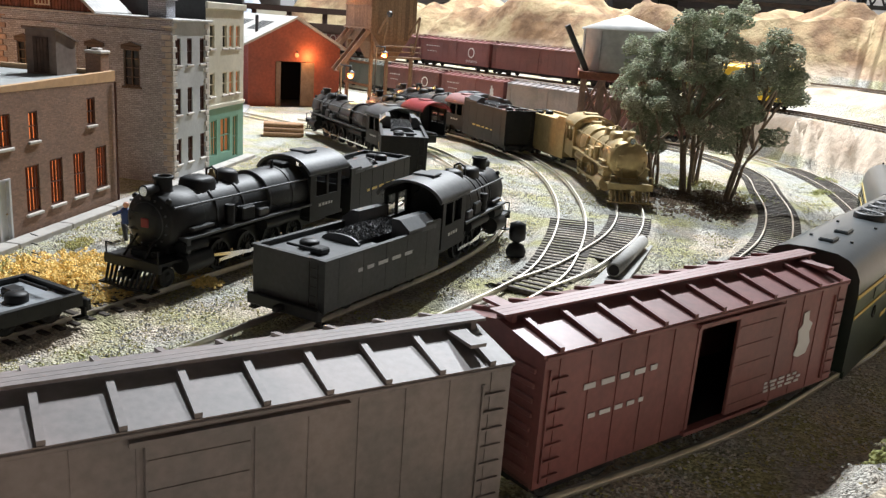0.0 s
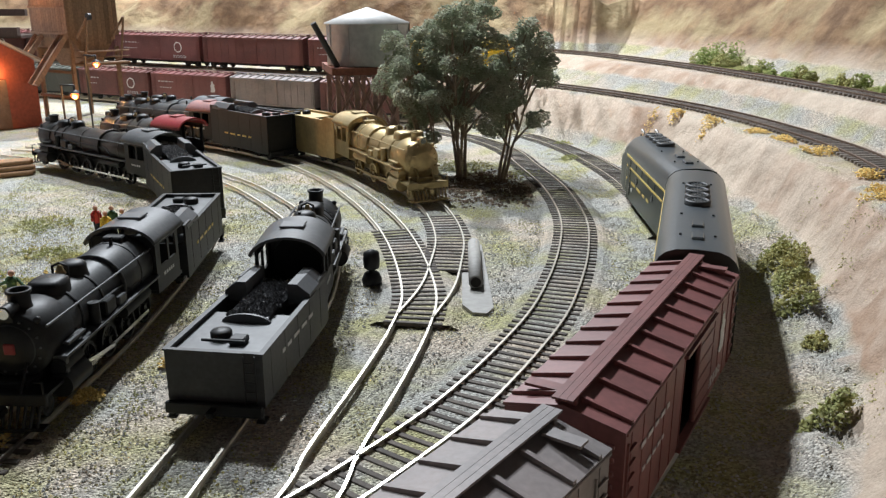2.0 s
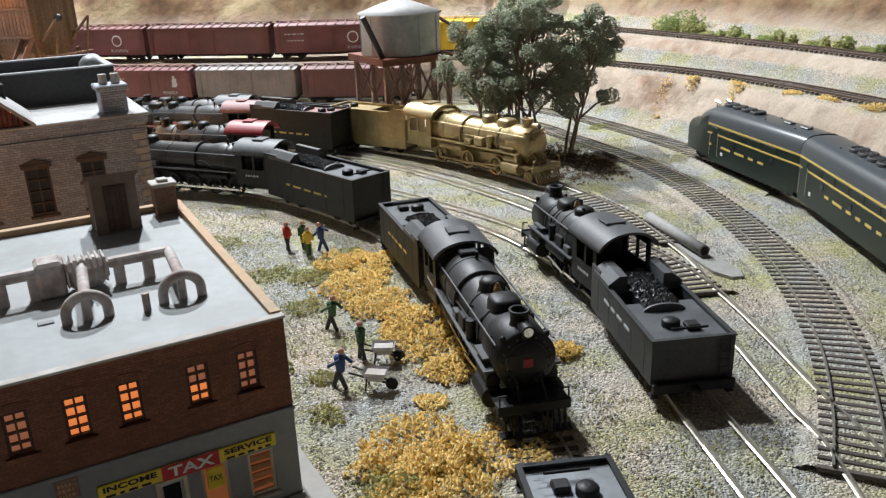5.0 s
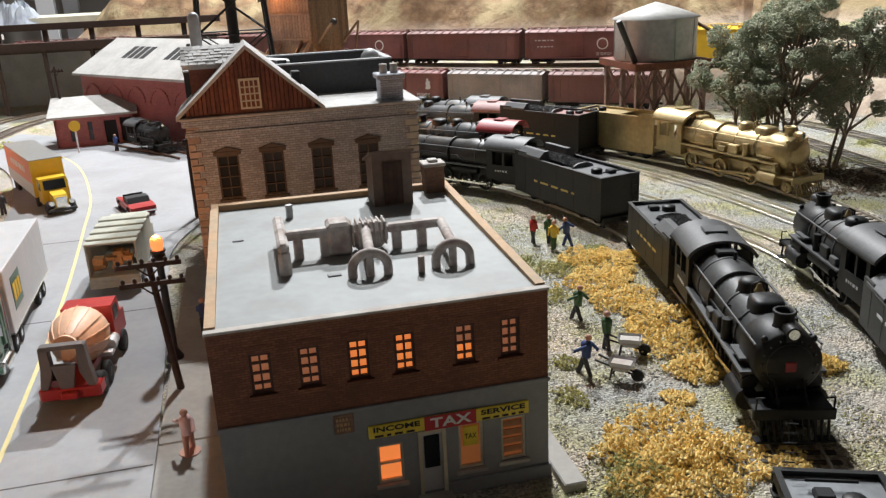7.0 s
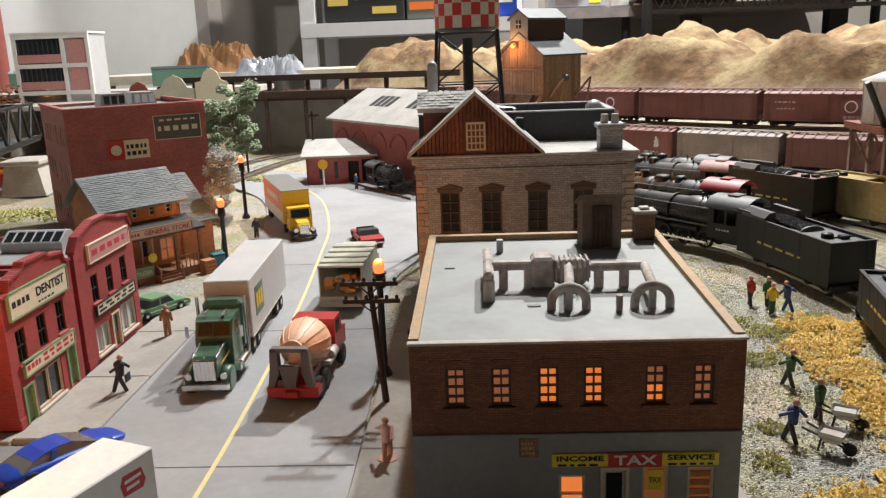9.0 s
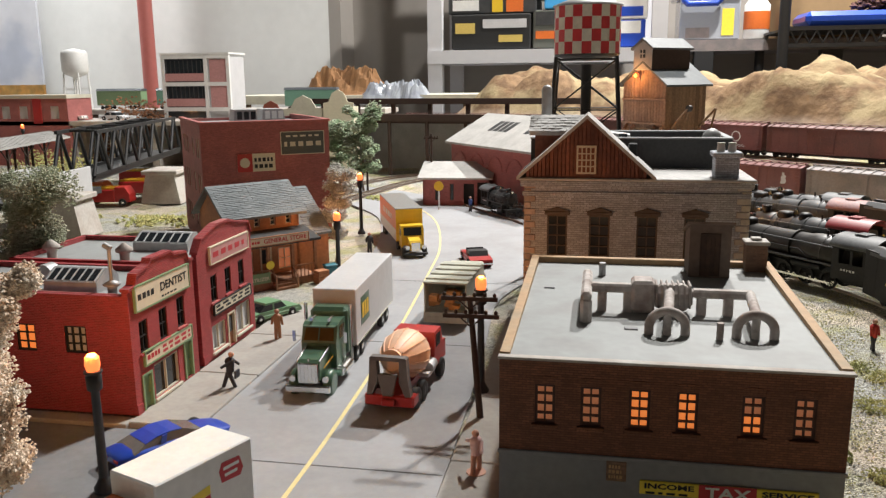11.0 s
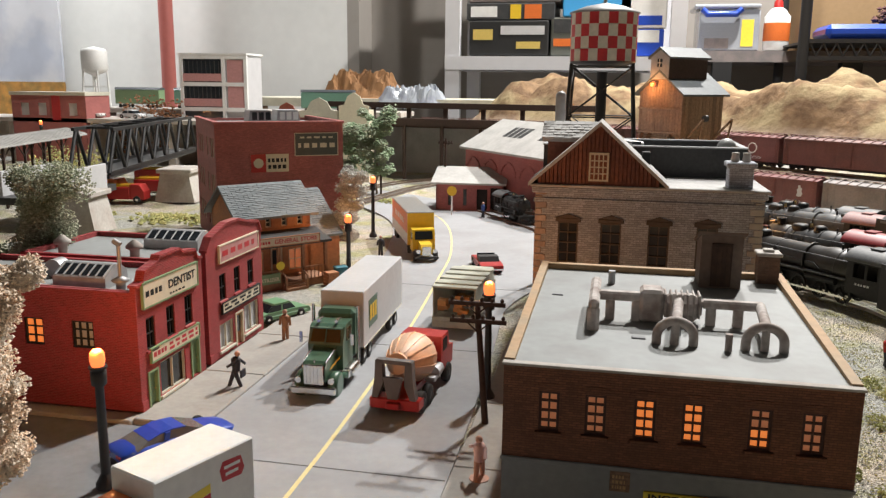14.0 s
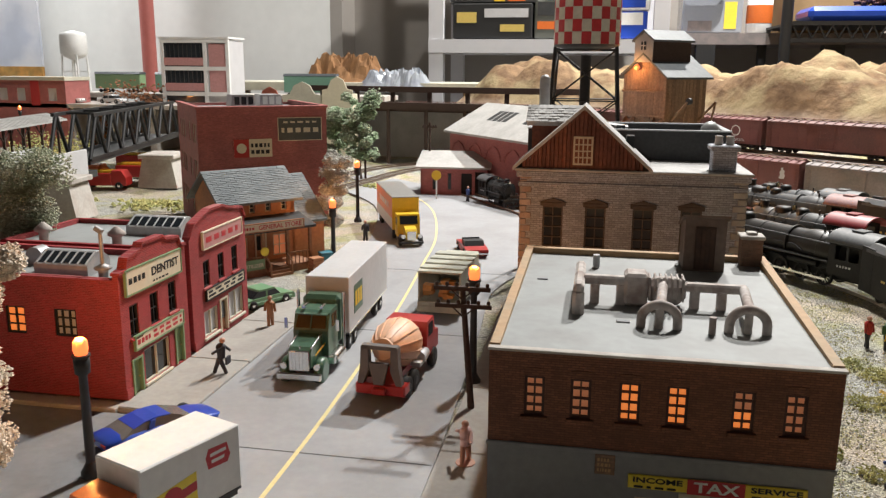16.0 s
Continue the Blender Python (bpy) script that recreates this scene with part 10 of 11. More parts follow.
def grove_tree(x, y, high, label, seed, lean=(0.0, 0.0), reach=3.5, low=0.36, count=11, stems=2, puff=1.0):
    """A slender forked tree: stems, limbs, and a crown of separate cauliflower clumps of fine flock."""
    rng = random.Random(seed)
    t = thing("tree", x, y, 0.0, 0, label, "tree", group="model trees")
    wood, green = Shape(), Shape()
    heads = []
    for k in range(stems):
        a = 6.283 * k / stems + rng.uniform(-0.6, 0.6)
        p = Vector((0.28 * math.cos(a), 0.28 * math.sin(a), -0.2))
        tip = Vector((lean[0] + 0.9 * math.cos(a), lean[1] + 0.9 * math.sin(a), high * rng.uniform(0.74, 0.84)))
        r, pts = 0.0125 * high, [p]
        for i in range(1, 8):
            f = i / 7
            pts.append(p.lerp(tip, f) + Vector((rng.uniform(-1, 1), rng.uniform(-1, 1), 0)) * 0.16 * math.sin(f * 3.1))
        for q0, q1 in zip(pts, pts[1:]):
            wood.cyl(q0, q1, r, r * 0.84, n=8)
            r *= 0.84
        heads.append((pts[-1] + Vector((0, 0, 0.4)), 1.0 * puff))
        for i in range(count // stems):
            f = low + (0.98 - low) * (i + rng.random()) / (count // stems)
            base = p.lerp(tip, max(0.3, f - 0.14))
            b = rng.uniform(0, 6.283)
            out = reach * (0.45 + 0.55 * rng.random()) * (1.0 if f < 0.75 else 0.75)
            e = p.lerp(tip, f) + Vector((out * math.cos(b), out * math.sin(b), 0.16 * high * (f - 0.25) * 1.6))
            mid = base.lerp(e, 0.55) + Vector((0, 0, 0.25))
            wood.cyl(base, mid, 0.12, 0.085, n=6)
            wood.cyl(mid, e, 0.085, 0.03, n=5)
            rad = puff * rng.uniform(0.8, 1.25)
            heads.append((e, rad))
            for _ in range(3):
                d = Vector((rng.gauss(0, 1), rng.gauss(0, 1), rng.gauss(0, 0.7))).normalized()
                heads.append((e + d * rad * 0.85, rad * rng.uniform(0.45, 0.7)))
                wood.cyl(e - d * 0.1, e + d * rad * 0.8, 0.04, 0.02, n=4, cap=False)
    for c, rad in heads:
        for _ in range(int(400 * rad * rad)):
            d = Vector((rng.gauss(0, 1), rng.gauss(0, 1), rng.gauss(0, 1))).normalized()
            d.z *= 0.82
            bump = 1.0 + 0.28 * noise.noise((c + d * rad) * 1.3)
            green.chip(tuple(c + d * rad * bump * rng.uniform(0.72, 1.0)), rng.uniform(0.055, 0.135), rng)
    part("trunk", wood, M_BARK, t)
    part("crown", green, M_LEAF, t)
    return t


grove_tree(47.6, 36.8, 14.8, "tall grey-green model tree with a forked slender trunk", 3, lean=(-0.8, 0.3), stems=3, count=21, low=0.42, reach=3.5)
grove_tree(50.6, 35.4, 13.4, "grey-green model tree leaning towards the curve", 4, lean=(1.6, -0.9), stems=3, count=18, low=0.4, reach=3.0)
grove_tree(48.8, 41.2, 15.0, "tall grey-green model tree in the middle of the clump", 8, lean=(0.2, 0.6), stems=3, count=18, low=0.42, reach=3.4)
grove_tree(45.4, 40.2, 12.6, "grey-green model tree beside the water tank", 11, lean=(-1.4, 0.2), stems=3, count=15, low=0.4, reach=3.1)
grove_tree(44.6, 36.4, 8.2, "low grey-green model tree beside the brass engine", 13, lean=(-0.6, -0.2), stems=2, count=7, low=0.48, reach=1.4, puff=0.75)
tree(-13.55, -9.0, 0.1, 12.0, 0.7, "pale frosted tree, street lamp glow tinted into its pinkish leaves", leaf=M_LEAF2, seed=5, bare=0.62, leaves=30000, leaf_size=(0.04, 0.09), thin=0.013, puff=2.3)
tree(-33.4, 20.0, 0.1, 9.6, 3.1, "round frosted dark green tree behind the shops", seed=6, bare=0.4, leaves=30000, leaf_size=(0.06, 0.14), puff=1.35)
tree(-20.6, 45.0, 0.1, 9.6, 1.5, "slim frosted grey tree behind the street lamp", leaf=M_LEAF3, seed=7, bare=0.3, leaves=14000, leaf_size=(0.06, 0.14), puff=1.4)
tree(-31.6, 92.0, 0.0, 11.0, 2.8, "pale green tree beside the far curve", leaf=M_LEAF4, puff=1.3, seed=8, bare=0.2, leaves=7000, leaf_size=(0.14, 0.3))
tree(-37.2, 98.0, 0.0, 10.0, 2.6, "pale green tree behind the mill", leaf=M_LEAF4, puff=1.3, seed=9, bare=0.2, leaves=6000, leaf_size=(0.14, 0.3))

# ---- far side of the layout ----
def truss_bridge():
    t = thing("truss_bridge", -62.5, 67.1, 4.6, 104.5, "black steel truss bridge on grey concrete piers", "bridge")
    L, h, w = 44.0, 5.9, 5.0
    part("deck", Shape().box(0, -w / 2, -0.5, L, w / 2, 0.0), M_GREYBLACK, t)
    n = 7
    for y in (-w / 2, w / 2):
        part("chord", Shape().box(0, y - 0.2, 0.0, L, y + 0.2, 0.45), M_BLACKMETAL, t)
        part("chord", Shape().box(2.0, y - 0.2, h - 0.45, L - 2.0, y + 0.2, h), M_BLACKMETAL, t)
        for i in range(n):
            x0, x1 = L * i / n, L * (i + 1) / n
            mid = (x0 + x1) / 2
            part("brace", Shape().cyl((x0, y, 0.2), (mid, y, h - 0.2), 0.26, n=6), M_BLACKMETAL, t)
            part("brace", Shape().cyl((x1, y, 0.2), (mid, y, h - 0.2), 0.26, n=6), M_BLACKMETAL, t)
    for i in range(1, n):
        part("strut", Shape().box(L * i / n - 0.15, -w / 2, h - 0.4, L * i / n + 0.15, w / 2, h - 0.1), M_BLACKMETAL, t)


truss_bridge()
for x, y, w, d in ((-54.6, 53.5, 4.5, 5.0), (-56.6, 79.5, 4.0, 6.0)):
    pr = thing("bridge_pier", x, y, 0, 8, "tapered grey concrete bridge pier", "pier", group="bridge piers")
    part("shaft", Shape().add([(-w / 2 - 0.8, -d / 2, 0), (w / 2 + 0.8, -d / 2, 0), (w / 2 + 0.8, d / 2, 0), (-w / 2 - 0.8, d / 2, 0), (-w / 2, -d / 2 + 0.3, 4.0), (w / 2, -d / 2 + 0.3, 4.0), (w / 2, d / 2 - 0.3, 4.0), (-w / 2, d / 2 - 0.3, 4.0)],
                              [[3, 2, 1, 0], [4, 5, 6, 7], [0, 1, 5, 4], [1, 2, 6, 5], [2, 3, 7, 6], [3, 0, 4, 7]]), M_CONC, pr)
    part("cap", Shape().box(-w / 2 - 0.5, -d / 2, 4.0, w / 2 + 0.5, d / 2, 4.6, bev=0.1), M_CONC, pr)
ap = thing("bridge_approach", -60.2, 52.8, 3.7, 96, "pale grey approach span with plain side walls", "bridge")
part("deck", Shape().box(-1.0, -3.2, -0.8, 13.5, 3.2, 0.0), M_GREYBLACK, ap)
part("side_wall", Shape().box(0, -3.4, -0.4, 11, -3.0, 2.8, bev=0.05), M_TRAILER, ap)
part("side_wall", Shape().box(0, 3.0, -0.4, 11, 3.4, 2.8, bev=0.05), M_TRAILER, ap)
pf = thing("station_canopy", -78.0, 77.0, -0.6, 104.5, "pale ribbed canopy on brown trussed posts", "canopy")
part("roof", Shape().prism([(-3.0, 8.7), (0, 9.6), (3.0, 8.7), (3.0, 8.95), (0, 9.85), (-3.0, 8.95)], -22, 12, "yz"), M_CORRUG, pf, "pale ribbed roof")
for i in range(34):
    part("roof_rib", Shape().prism([(-3.05, 8.96), (0, 9.86), (3.05, 8.96), (3.05, 9.02), (0, 9.93), (-3.05, 9.02)], -21.5 + i, -21.4 + i, "yz"), M_CORRUG, pf)
for i in range(6):
    x = -20 + 6 * i
    for y in (-2.2, 2.2):
        part("post", Shape().box(x - 0.15, y - 0.15, 0, x + 0.15, y + 0.15, 8.8), M_TIMBERDARK, pf)
        part("knee_brace", Shape().cyl((x, y, 7.0), (x + 2.0, y, 8.7), 0.09, n=5).cyl((x, y, 7.0), (x - 2.0, y, 8.7), 0.09, n=5), M_TIMBERDARK, pf)


def engine_truck(x, y, turn, label, mat):
    t = thing("fire_engine", x, y, 0.1, turn, label, "truck", group="red and yellow trucks")
    part("body", Shape().box(0, -1.2, 0.5, 4.6, 1.2, 2.2, bev=0.1), mat, t)
    part("cab", Shape().prism([(4.65, 0.5), (6.6, 0.5), (6.6, 1.6), (6.0, 2.5), (4.65, 2.5)], -1.15, 1.15, "xz"), mat, t)
    part("ladder", Shape().box(0.2, -0.9, 2.204, 4.6, -0.6, 2.5).box(0.2, 0.6, 2.204, 4.6, 0.9, 2.5), M_YELLOW, t)
    for xx in (1.2, 5.6):
        for q in (-1.1, 1.1):
            road_wheel(t, xx, q, 0.5, 0.3)


engine_truck(-66, 74, 10, "red model fire engine under the bridge", M_RED)
engine_truck(-66, 83, 10, "red model truck with yellow ladders under the bridge", M_RED)
engine_truck(-73, 80, 5, "orange model truck parked beyond the bridge", M_ORANGE)
engine_truck(-74, 96, 5, "red model truck parked in the far lot", M_RED)
engine_truck(-64, 100, 0, "red model truck parked in the far lot", M_RED)
engine_truck(-112, 100, 0, "yellow model truck near the far wall", M_YELLOW)

fd = thing("elevated_deck", -100, 128, 0, 0, "long grey elevated deck carrying parked cars", "viaduct")
part("deck", Shape().box(-40, -6, 8.2, 42, 8, 9.0), M_CONC, fd)
for i in range(9):
    part("pier", Shape().box(-38 + 9 * i, -5, 0, -36.5 + 9 * i, 7, 8.2), M_CONC, fd)
of = thing("office_block", -88, 136, 0, 0, "white framed modern office block with maroon bands and dark glazing", "building")
W2, H2, D2 = 10.2, 22.0, 8.0
part("core", Shape().box(0.3, 0.4, 0, W2 - 0.3, D2, H2 - 0.3), M_PITCH, of)
part("side_panel", Shape().box(W2 + 0.6, 0.2, 11.2, W2 + 4.4, 0.5, 15.6).box(W2 + 0.6, 0.2, 16.4, W2 + 4.4, 0.5, 21.0), M_PINK, of, "faded maroon side panels")
part("side_core", Shape().box(W2 - 0.2, 0.5, 0, W2 + 4.8, D2, H2 - 0.4), M_TRAILER, of)
for z in (10.4, 15.6, 21.2):
    part("band", Shape().box(0, 0, z, W2 + 5, 0.6, z + 0.8), M_WHITE, of)
for x in (0, W2 - 0.6, W2 + 4.4):
    part("pilaster", Shape().box(x, -0.02, 0, x + 0.7, 0.62, H2), M_WHITE, of)
for z in (11.4, 16.6):
    part("maroon_band", Shape().box(0.7, 0.1, z, W2 - 0.6, 0.5, z + 1.6), M_PINK, of)
    for i in range(9):
        part("mullion", Shape().box(1.0 + 0.98 * i, 0.25, z + 1.6, 1.14 + 0.98 * i, 0.5, z + 4.2), M_GREYBLACK, of)
part("roof_slab", Shape().box(-0.2, -0.1, H2, W2 + 5.2, D2, H2 + 0.4), M_WHITE, of)
wt = thing("white_water_tower", -119, 152, 9.0, 0, "white water tower on slim white legs", "water tower")
part("tank", Shape().lathe([(0.3, 8.6), (2.2, 9.4), (3.0, 10.2), (3.0, 14.2), (2.6, 14.9), (0.4, 15.4)], n=24), M_WHITE, wt)
for sx, sy in ((-1, -1), (1, -1), (1, 1), (-1, 1)):
    part("leg", Shape().cyl((2.4 * sx, 2.4 * sy, -9), (1.9 * sx, 1.9 * sy, 9.8), 0.22, n=8), M_WHITE, wt)
for z in (2.0, 6.0):
    part("strut", Shape().box(-2.3, -2.4, z, 2.3, -2.2, z + 0.25).box(-2.3, 2.2, z, 2.3, 2.4, z + 0.25), M_WHITE, wt)
part("riser", Shape().cyl((0, 0, -9), (0, 0, 8.8), 0.3, n=8), M_WHITE, wt)
bb = thing("low_brick_building", -118, 122, 0, 0, "low red brick building with a red door panel", "building")
part("body", pierced(17, 13.5, [(2, 9.5, 4, 12), (6, 9.5, 8, 12), (13, 9.5, 15, 12)], th=8), M_MAUVE, bb)
for x in (2, 6, 13):
    part("window", Shape().box(x, 0.3, 9.5, x + 2, 0.5, 12), M_TRAILER, bb)
part("red_panel", Shape().box(9.4, -0.2, 8.6, 11.2, 0, 13.6), M_RED, bb)
part("cornice", Shape().box(-0.2, -0.3, 13.5, 17.2, 8, 14.2), M_BEIGE, bb)
for i, (x, y, w, mat, lab) in enumerate(((-54.5, 106, 5.5, M_REDBOARD, "small red false-fronted building"), (-48.5, 104, 6.5, M_BEIGE, "small beige mission-style building with rounded gable"), (-42.0, 105, 5.0, M_BOARD, "small cream building with tall windows"))):
    sm = thing("town_building", x, y, 0, 10, lab, "building", group="far town buildings")
    hh = 11.0 + 0.9 * i
    part("front", Shape().prism([(0, 0), (w, 0), (w, hh), (w * 0.82, hh + 0.2), (w * 0.7, hh + 1.6), (w * 0.5, hh + 2.2), (w * 0.3, hh + 1.6), (w * 0.18, hh + 0.2), (0, hh)], 0, 0.5, "xz"), mat, sm)
    part("body", Shape().box(0.1, 0.5, 0, w - 0.1, 8, hh - 0.8), mat, sm)
    for u in (0.25, 0.6):
        part("window", Shape().box(w * u, -0.06, 7.0, w * (u + 0.18), 0.0, 9.6), M_PITCH, sm)
far_line = thing("far_viaduct", -62, 118, 0, -9, "dark low viaduct across the back of the layout", "viaduct")
part("girder", Shape().box(0, 0, 9.4, 62, 1.2, 10.6), M_TIMBERDARK, far_line)
part("girder", Shape().box(12, 4, 12.2, 62, 5, 13.2), M_TIMBERDARK, far_line)
# deck and backing are added to stand in for the shaded opening below the girders
part("deck", Shape().box(14, 1.2, 9.0, 62, 16, 9.4), M_TIMBERDARK, far_line)
part("back_wall", Shape().box(14, 11, 0, 62, 11.6, 9.0), M_GREYWALL, far_line)
for i in range(7):
    part("post", Shape().box(14 + 7 * i, 4.2, 9.4, 14.7 + 7 * i, 4.8, 12.2), M_TIMBERDARK, far_line)
for i in range(9):
    part("bent", Shape().box(1 + 7 * i, 0.1, 0, 1.5 + 7 * i, 0.6, 9.4), M_TIMBERDARK, far_line)
far_track = spline([(-38, 62), (-33, 74), (-30, 88), (-27, 102), (-20, 112), (-8, 118)])
track("rusty curved track near the mill", far_track, 0.4, 0, length_of(far_track), [(4, 44)], M_RUST)
far_track2 = spline([(-43, 66), (-38, 80), (-35, 96), (-31, 108), (-22, 117)])
track("rusty inner track near the mill", far_track2, 0.4, 0, length_of(far_track2), [(4, 40)], M_RUST)
fluff("far_grass", "mixed green flock beyond the shops", "grass", [(-44, 34, 3, 0.6), (-40, 40, 3, 0.6), (-46, 42, 3, 0.8), (-38, 30, 2.5, 0.5), (-36, 84, 3, 1.2), (-40, 90, 3, 1.2), (-60, 60, 4, 1.0), (-27, 84, 1.5, 0.5), (-52, 66, 2.5, 0.6), (-48, 65, 2.5, 0.6), (-44, 63, 2.5, 0.5), (-50, 61, 2, 0.5), (-100, 112, 5, 4.0), (-92, 108, 4, 4.5)], M_FLOCK, 41, (0.14, 0.34), 70)

# ---- the room's walls, shelf units and stored goods ----
M_SHELFWHITE = material("white_shelf_laminate", (0.62, 0.62, 0.645), rough=0.45, spread=0.03, scale=40, bump=0.01)
M_CARD = material("brown_cardboard", (0.36, 0.23, 0.11), rough=0.85, spread=0.06, scale=90, bump=0.05)
M_CLOTH = material("brown_crumpled_cloth", (0.24, 0.12, 0.05), rough=0.9, spread=0.2, scale=60, bump=0.2)
M_PLASTIC = material("grey_blue_crumpled_film", (0.4, 0.43, 0.47), rough=0.2, spread=0.3, scale=40, bump=0.3, second=(0.25, 0.27, 0.32))
M_CLEAR = material("clear_bin_plastic", (0.33, 0.35, 0.38), rough=0.12, spread=0.1, bump=0.02)
M_SKYBLUE = material("sky_blue_carton", (0.05, 0.36, 0.75), rough=0.5, spread=0.05, bump=0.02)
M_POLE = material("dull_red_post_paint", (0.45, 0.13, 0.11), rough=0.5, spread=0.05, scale=60, bump=0.02)

solo("support_post", Shape().cyl((-142, 225, -90), (-142, 225, 165), 2.3, n=24), M_POLE, "dull red round steel support post", "post", kind="structure")
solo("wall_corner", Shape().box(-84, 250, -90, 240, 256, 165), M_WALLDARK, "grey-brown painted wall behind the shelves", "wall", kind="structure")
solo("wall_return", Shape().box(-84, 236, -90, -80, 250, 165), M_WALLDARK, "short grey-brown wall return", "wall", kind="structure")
solo("wall_panel", Shape().box(-240, 236, -90, -84.01, 242, 165), M_WALLPAINT, "pale grey painted wall section", "wall", kind="structure")
pic = thing("wall_picture", -222, 234, 4, 0, "tall backdrop picture of sky over orange autumn trees", "picture")
part("sky_panel", Shape().box(0, 0, 12, 34, 1.0, 46), material("printed_pale_sky", (0.5, 0.53, 0.62), rough=0.6, spread=0.1, scale=8, bump=0, second=(0.68, 0.68, 0.72), grime_scale=6), pic)
part("tree_panel", Shape().box(0, -0.1, -6, 34, 1.0, 12), material("printed_autumn_trees", (0.5, 0.24, 0.05), rough=0.6, spread=0.4, scale=30, bump=0, second=(0.35, 0.2, 0.05)), pic)

wu = thing("white_shelf_unit", -44, 200, -90, 0, "white open shelf unit stacked with boxes", "shelf unit")
for x in (0, 59.5):
    for y in (0, 34):
        part("upright", Shape().box(x, y, 0, x + 4.0, y + 3, 175), M_SHELFWHITE, wu)
for z in (60, 110.5, 150):
    part("shelf", Shape().box(0, -0.4, z, 63.5, 37, z + 3.6), M_SHELFWHITE, wu)


def carton(x, y, z, w, d, h, mat, label, marks=()):
    b = thing("storage_box", x, y, z, 0, label, "box", group="stored boxes")
    part("body", Shape().box(0, 0, 0, w, d, h, bev=0.3), mat, b)
    for u0, z0, u1, z1, m in marks:
        part("print_panel", Shape().box(w * u0, -0.12, h * z0, w * u1, -0.004, h * z1), m, b)


Z = 24.3
carton(-37.5, 201, Z, 21.5, 20, 9.2, M_INK, "glossy black printed carton on the shelf", ((0.05, 0.45, 0.3, 0.75, M_GOLD), (0.4, 0.6, 0.95, 0.85, M_TRAILER), (0.6, 0.2, 0.9, 0.4, M_GOLD)))
carton(-38.5, 202, Z + 9.3, 24, 20, 4.6, M_GREYBLACK, "dark grey carton with coloured print", ((0.05, 0.2, 0.35, 0.8, M_WHITE), (0.5, 0.1, 0.62, 0.9, M_YELLOW), (0.66, 0.1, 0.85, 0.9, M_ORANGE)))
carton(-38, 203, Z + 14, 25, 20, 9, M_CARGREY, "colourful hobby carton at the top of the stack", ((0.0, 0.1, 0.4, 0.95, M_TRAILER), (0.45, 0.1, 0.65, 0.95, M_YELLOW), (0.67, 0.1, 0.82, 0.95, M_PINK), (0.84, 0.1, 1.0, 0.95, M_BLUE)))
carton(-15.5, 202, Z, 16, 20, 10, M_OLIVE, "dark printed carton with orange detail", ((0.05, 0.25, 0.95, 0.45, M_ORANGE), (0.05, 0.6, 0.9, 0.95, M_GREYBLACK)))
carton(-12.5, 202, Z + 10.2, 18, 20, 8.0, M_SKYBLUE, "bright blue carton on the shelf")
carton(2.0, 202, Z, 12, 20, 7.0, M_BLUE, "blue and white printed carton", ((0.1, 0.5, 0.9, 0.95, M_WHITE),))
carton(2.5, 202, Z + 7.1, 12, 20, 8.0, M_WHITE, "white printed carton with blue band", ((0.1, 0.1, 0.9, 0.4, M_BLUE),))
carton(0, 203, Z + 15.5, 14, 20, 9, M_TRAILER, "pale carton with landscape print", ((0.0, 0.1, 1.0, 0.4, M_OLIVE),))

gr = thing("grey_shelf", 17, 214, -90, 0, "dark grey workbench shelf beside the white unit", "shelf unit")
part("board", Shape().box(0, 0, 113.2, 90, 36, 116.2), M_CARGREY, gr)
for x in (11, 44, 84):
    part("leg", Shape().box(x, 0, 0, x + 5, 5, 113.2), M_BLACKMETAL, gr)
carton(24, 218, 26.4, 16, 16, 11, M_CLEAR, "clear plastic tub with odds and ends inside", ((0.1, 0.05, 0.5, 0.3, M_CARGREY), (0.7, 0.1, 0.9, 0.75, M_SIGNYEL)))
lid = thing("tub_lid", 22.5, 217.5, 37.6, 0, "clear plastic tub lid with a blue handle", "lid")
part("lid_body", Shape().box(0, 0, 0, 17.5, 17, 1.2, bev=0.4), M_CLEAR, lid)
part("lid_handle", Shape().tube([(2.0, -0.8, -0.2), (3.4, -0.9, -1.6), (11.0, -0.9, -1.6), (12.4, -0.8, -0.2)], 0.8, n=10), M_BLUE, lid, "blue carrying handle")
bt = thing("squeeze_bottle", 44.5, 219, 26.4, 0, "white bottle with an orange label and red cap", "bottle")
part("bottle", Shape().lathe([(3.2, 0), (3.4, 0.6), (3.4, 9.0), (2.0, 10.8), (1.2, 11.4)], n=18), M_WHITE, bt)
part("label_band", Shape().lathe([(3.45, 2.5), (3.46, 2.6), (3.46, 7.2), (3.45, 7.3)], n=18), M_ORANGE, bt)
part("cap", Shape().lathe([(1.3, 11.4), (1.15, 12.8), (0.45, 14.0)], n=14), M_RED, bt)
carton(50, 217, 26.4, 26, 22, 16, M_CARD, "plain brown cardboard box on the shelf")
carton(52, 217, 42.5, 24, 22, 8, M_WHITE, "white and green carton on top of the cardboard", ((0.3, 0.1, 0.8, 0.9, M_BUSH),))
ws = thing("wire_shelf_rack", 46, 190, -90, 0, "black wire shelving rack with a towel and a brush", "shelf unit")
for x in (0, 70):
    for y in (0, 30):
        part("upright", Shape().cyl((x, y, 0), (x, y, 178), 1.3, n=12), M_BLACKMETAL, ws)
part("shelf_edge", Shape().box(0, -0.6, 113.0, 72, 0.6, 114.0).box(0, -0.6, 117.0, 72, 0.6, 118.0), M_BLACKMETAL, ws)
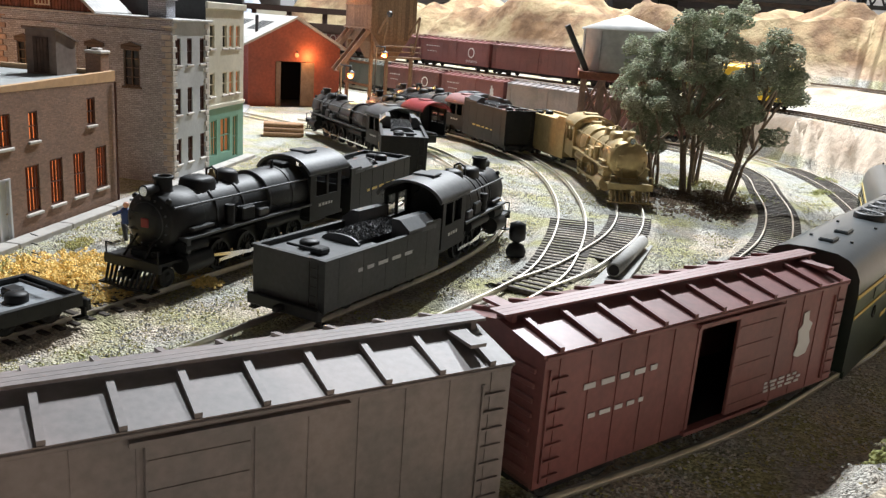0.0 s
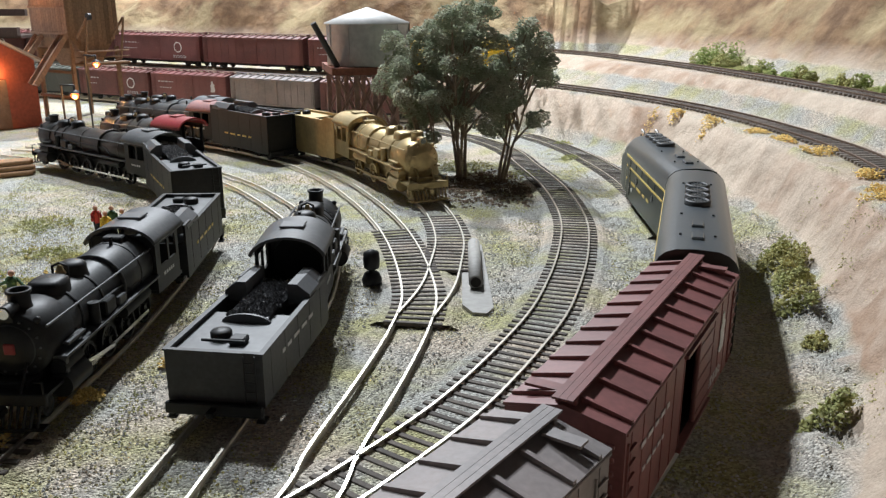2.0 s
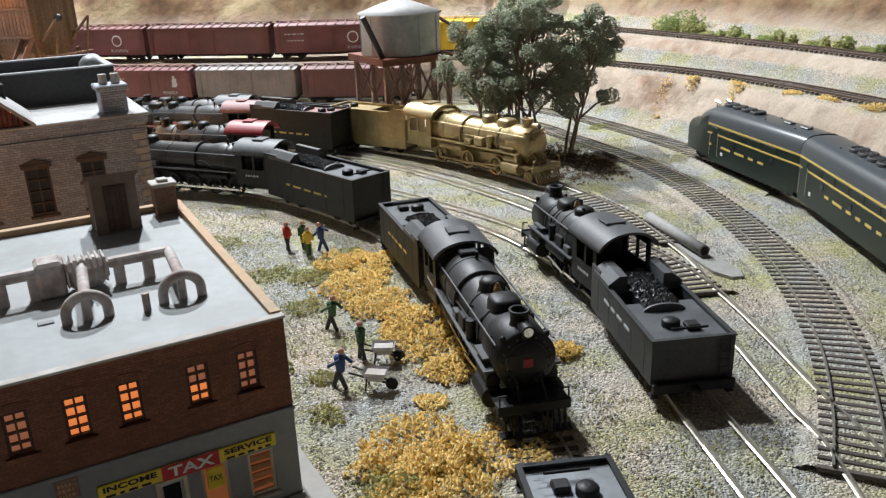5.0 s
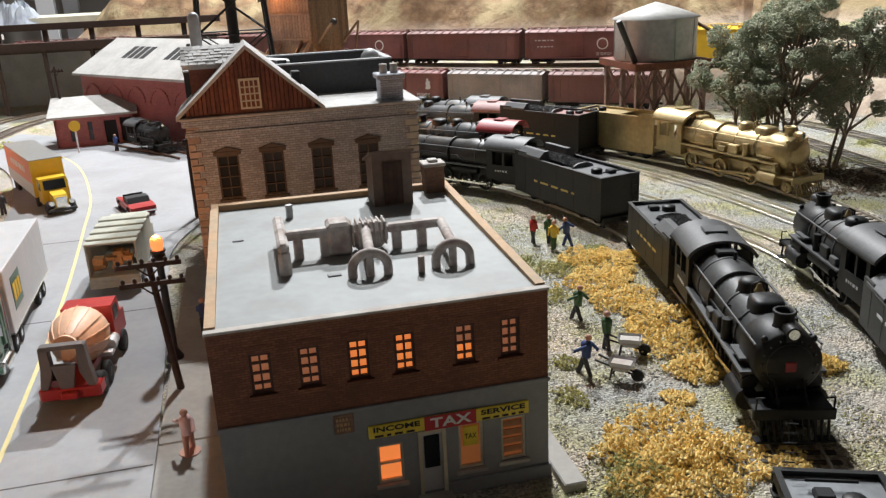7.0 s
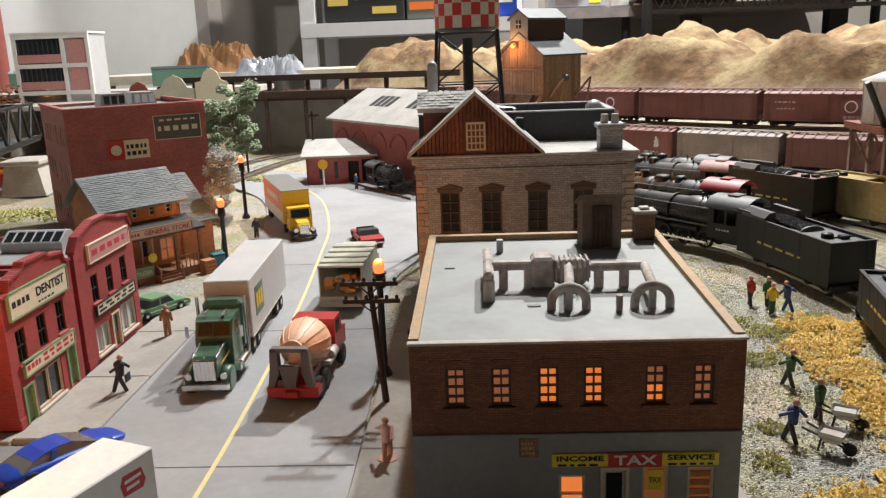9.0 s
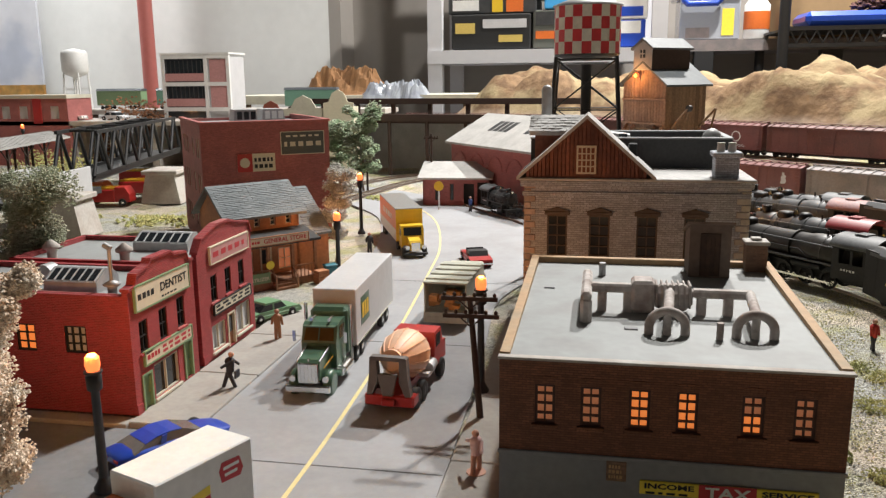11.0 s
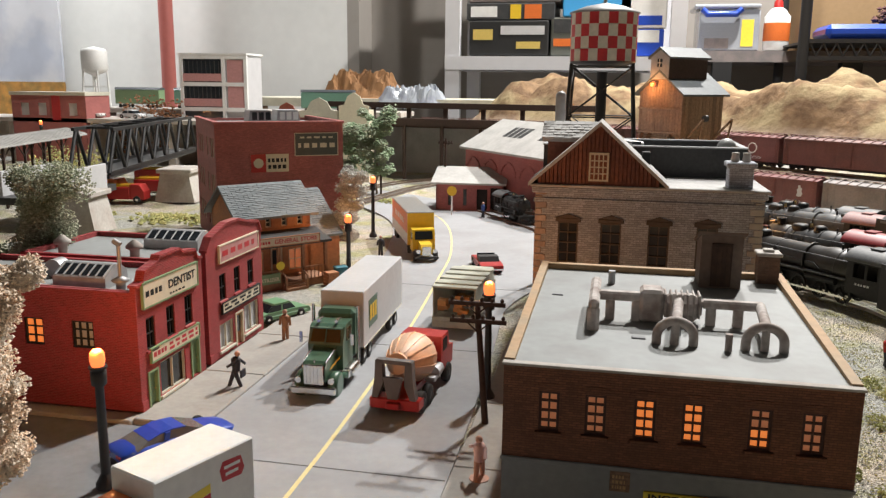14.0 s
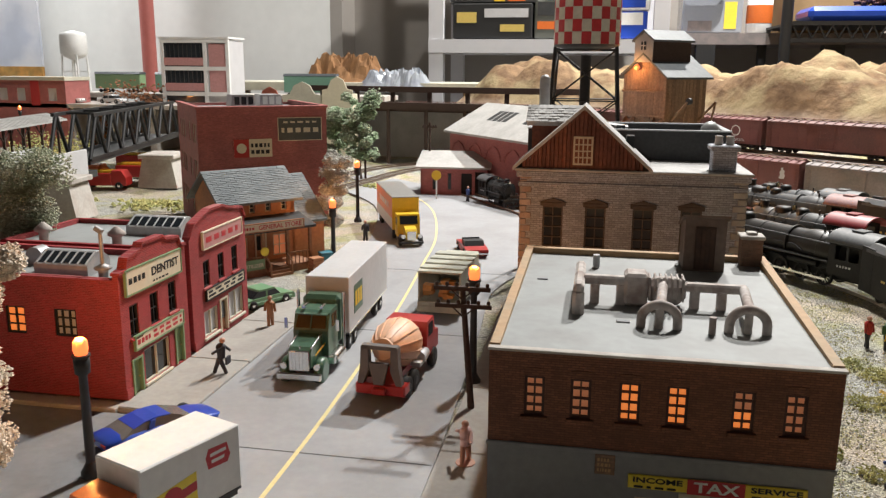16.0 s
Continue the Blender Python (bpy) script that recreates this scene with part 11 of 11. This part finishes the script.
for i in range(24):
    part("shelf_wire", Shape().cyl((3 * i, 0, 114.0), (3 * i + 1.5, 0, 117.0), 0.25, n=5), M_BLACKMETAL, ws)
    part("shelf_wire", Shape().cyl((3 * i + 3, 0, 114.0), (3 * i + 1.5, 0, 117.0), 0.25, n=5), M_BLACKMETAL, ws)
part("shelf_panel", Shape().box(0, 0.6, 117.0, 72, 30, 117.6), M_BLACKMETAL, ws)
tw = thing("folded_towel", 51, 190.5, 28.1, 0, "folded bright blue towel on the wire shelf", "towel")
part("fold", Shape().box(0, 0, 0, 34, 16, 3.4, bev=1.2), M_BLUE, tw)
rng0 = random.Random(77)
mop = Shape()
for _ in range(900):
    a, b = rng0.uniform(0, 6.283), rng0.uniform(0, 1.0)
    mop.chip((74 + 11 * math.cos(a) * b, 198 + 6 * math.sin(a) * b, 32.2 + 7.5 * math.sqrt(max(0, 1 - b * b)) * rng0.random()), rng0.uniform(0.5, 1.1), rng0)
solo("brown_mop_head", mop, material("dark_brown_yarn", (0.09, 0.04, 0.035), rough=0.95, spread=0.4, scale=200, bump=0.3), "fuzzy dark brown mop head on the towel", "mop head")


def crumple(name, label, x, y, z, w, d, h, mat, seed):
    s = Shape()
    n, m = 44, 26
    vs = []
    for j in range(m + 1):
        for i in range(n + 1):
            u, v = i / n, j / m
            e = smooth01(min(u, 1 - u) * 4) * smooth01(min(v, 1 - v) * 4)
            q = 1 - 2.0 * abs(noise.noise((u * 4 + seed + v * 2, v * 3 - u, seed))) - 1.1 * abs(noise.noise((u * 9 + seed, v * 8, 2))) - 0.6 * abs(noise.noise((u * 19 - v * 7, v * 15 + seed, 5)))
            vs.append((x + w * u, y + d * v, z + h * e * (0.5 + 0.5 * q)))
    s.add(vs, [[j * (n + 1) + i, j * (n + 1) + i + 1, (j + 1) * (n + 1) + i + 1, (j + 1) * (n + 1) + i] for j in range(m) for i in range(n)], None, False)
    solo(name, s, mat, label, category=name.split("_")[-1])


tb = thing("side_table", -86, 160, -90, 0, "pale bench top behind the layout", "table")
part("top", Shape().box(0, 0, 101.0, 62, 24, 103.0), M_BEIGE, tb)
for x in (2, 58):
    part("leg", Shape().box(x, 2, 0, x + 3, 5, 101.0), M_TIMBER, tb)
crumple("brown_cloth", "crumpled brown cloth heaped on the bench", -69, 164, 13.0, 22, 14, 7.6, M_CLOTH, 3)
crumple("plastic_bag", "crumpled grey-blue plastic film bag", -54, 158, 11.0, 20, 12, 6.0, M_PLASTIC, 9)

M_RUSTBRUSH = material("rust_brown_brush", (0.3, 0.14, 0.07), rough=0.95, spread=0.4, scale=300, bump=0.4)
# ---- small things on the far deck and behind it ----
for x, y, turn, mat, lab in ((-103, 126, 5, M_WHITE, "white car parked on the elevated deck"), (-94, 127, -8, M_TRAILER, "pale grey car parked on the elevated deck"), (-110, 128, 0, M_RED, "red car parked on the elevated deck")):
    c = sedan(x, y, turn, lab, mat, k=1.15)
    c.location.z = 9.0 * CM
for x, y, mat, lab in ((-112, 150, M_SIGNGREEN, "green rail car behind the elevated deck"), (-98, 152, M_SEAGREEN, "sea-green rail car behind the elevated deck"), (-62, 140, M_SEAGREEN, "green rail car on the back track")):
    rc = thing("rail_car", x, y, 10.4, 4, lab, "rail car", group="far rail cars")
    part("body", Shape().box(0, -1.5, 0.9, 11, 1.5, 4.2, bev=0.15), mat, rc)
    part("roof", Shape().prism([(-1.55, 4.2), (1.55, 4.2), (0.9, 4.7), (-0.9, 4.7)], -0.1, 11.1, "yz"), M_DGREY, rc)
    truck(rc, 2.0)
    truck(rc, 9.0)
bk = thing("back_shelf", -120, 145, 0, 0, "plain grey back shelf carrying far tracks", "shelf")
part("board", Shape().box(0, 0, 9.4, 78, 12, 10.4), M_CONC, bk)
for i in range(5):
    part("support", Shape().box(2 + 18 * i, 2, 0, 4 + 18 * i, 10, 9.4), M_TIMBERDARK, bk)
fluff("autumn_brush", "rust brown brush along the back shelf", "bush", [(-96, 134, 5, 13.5), (-90, 134, 4, 13.0)], M_RUSTBRUSH, 44, (0.2, 0.5), 160)
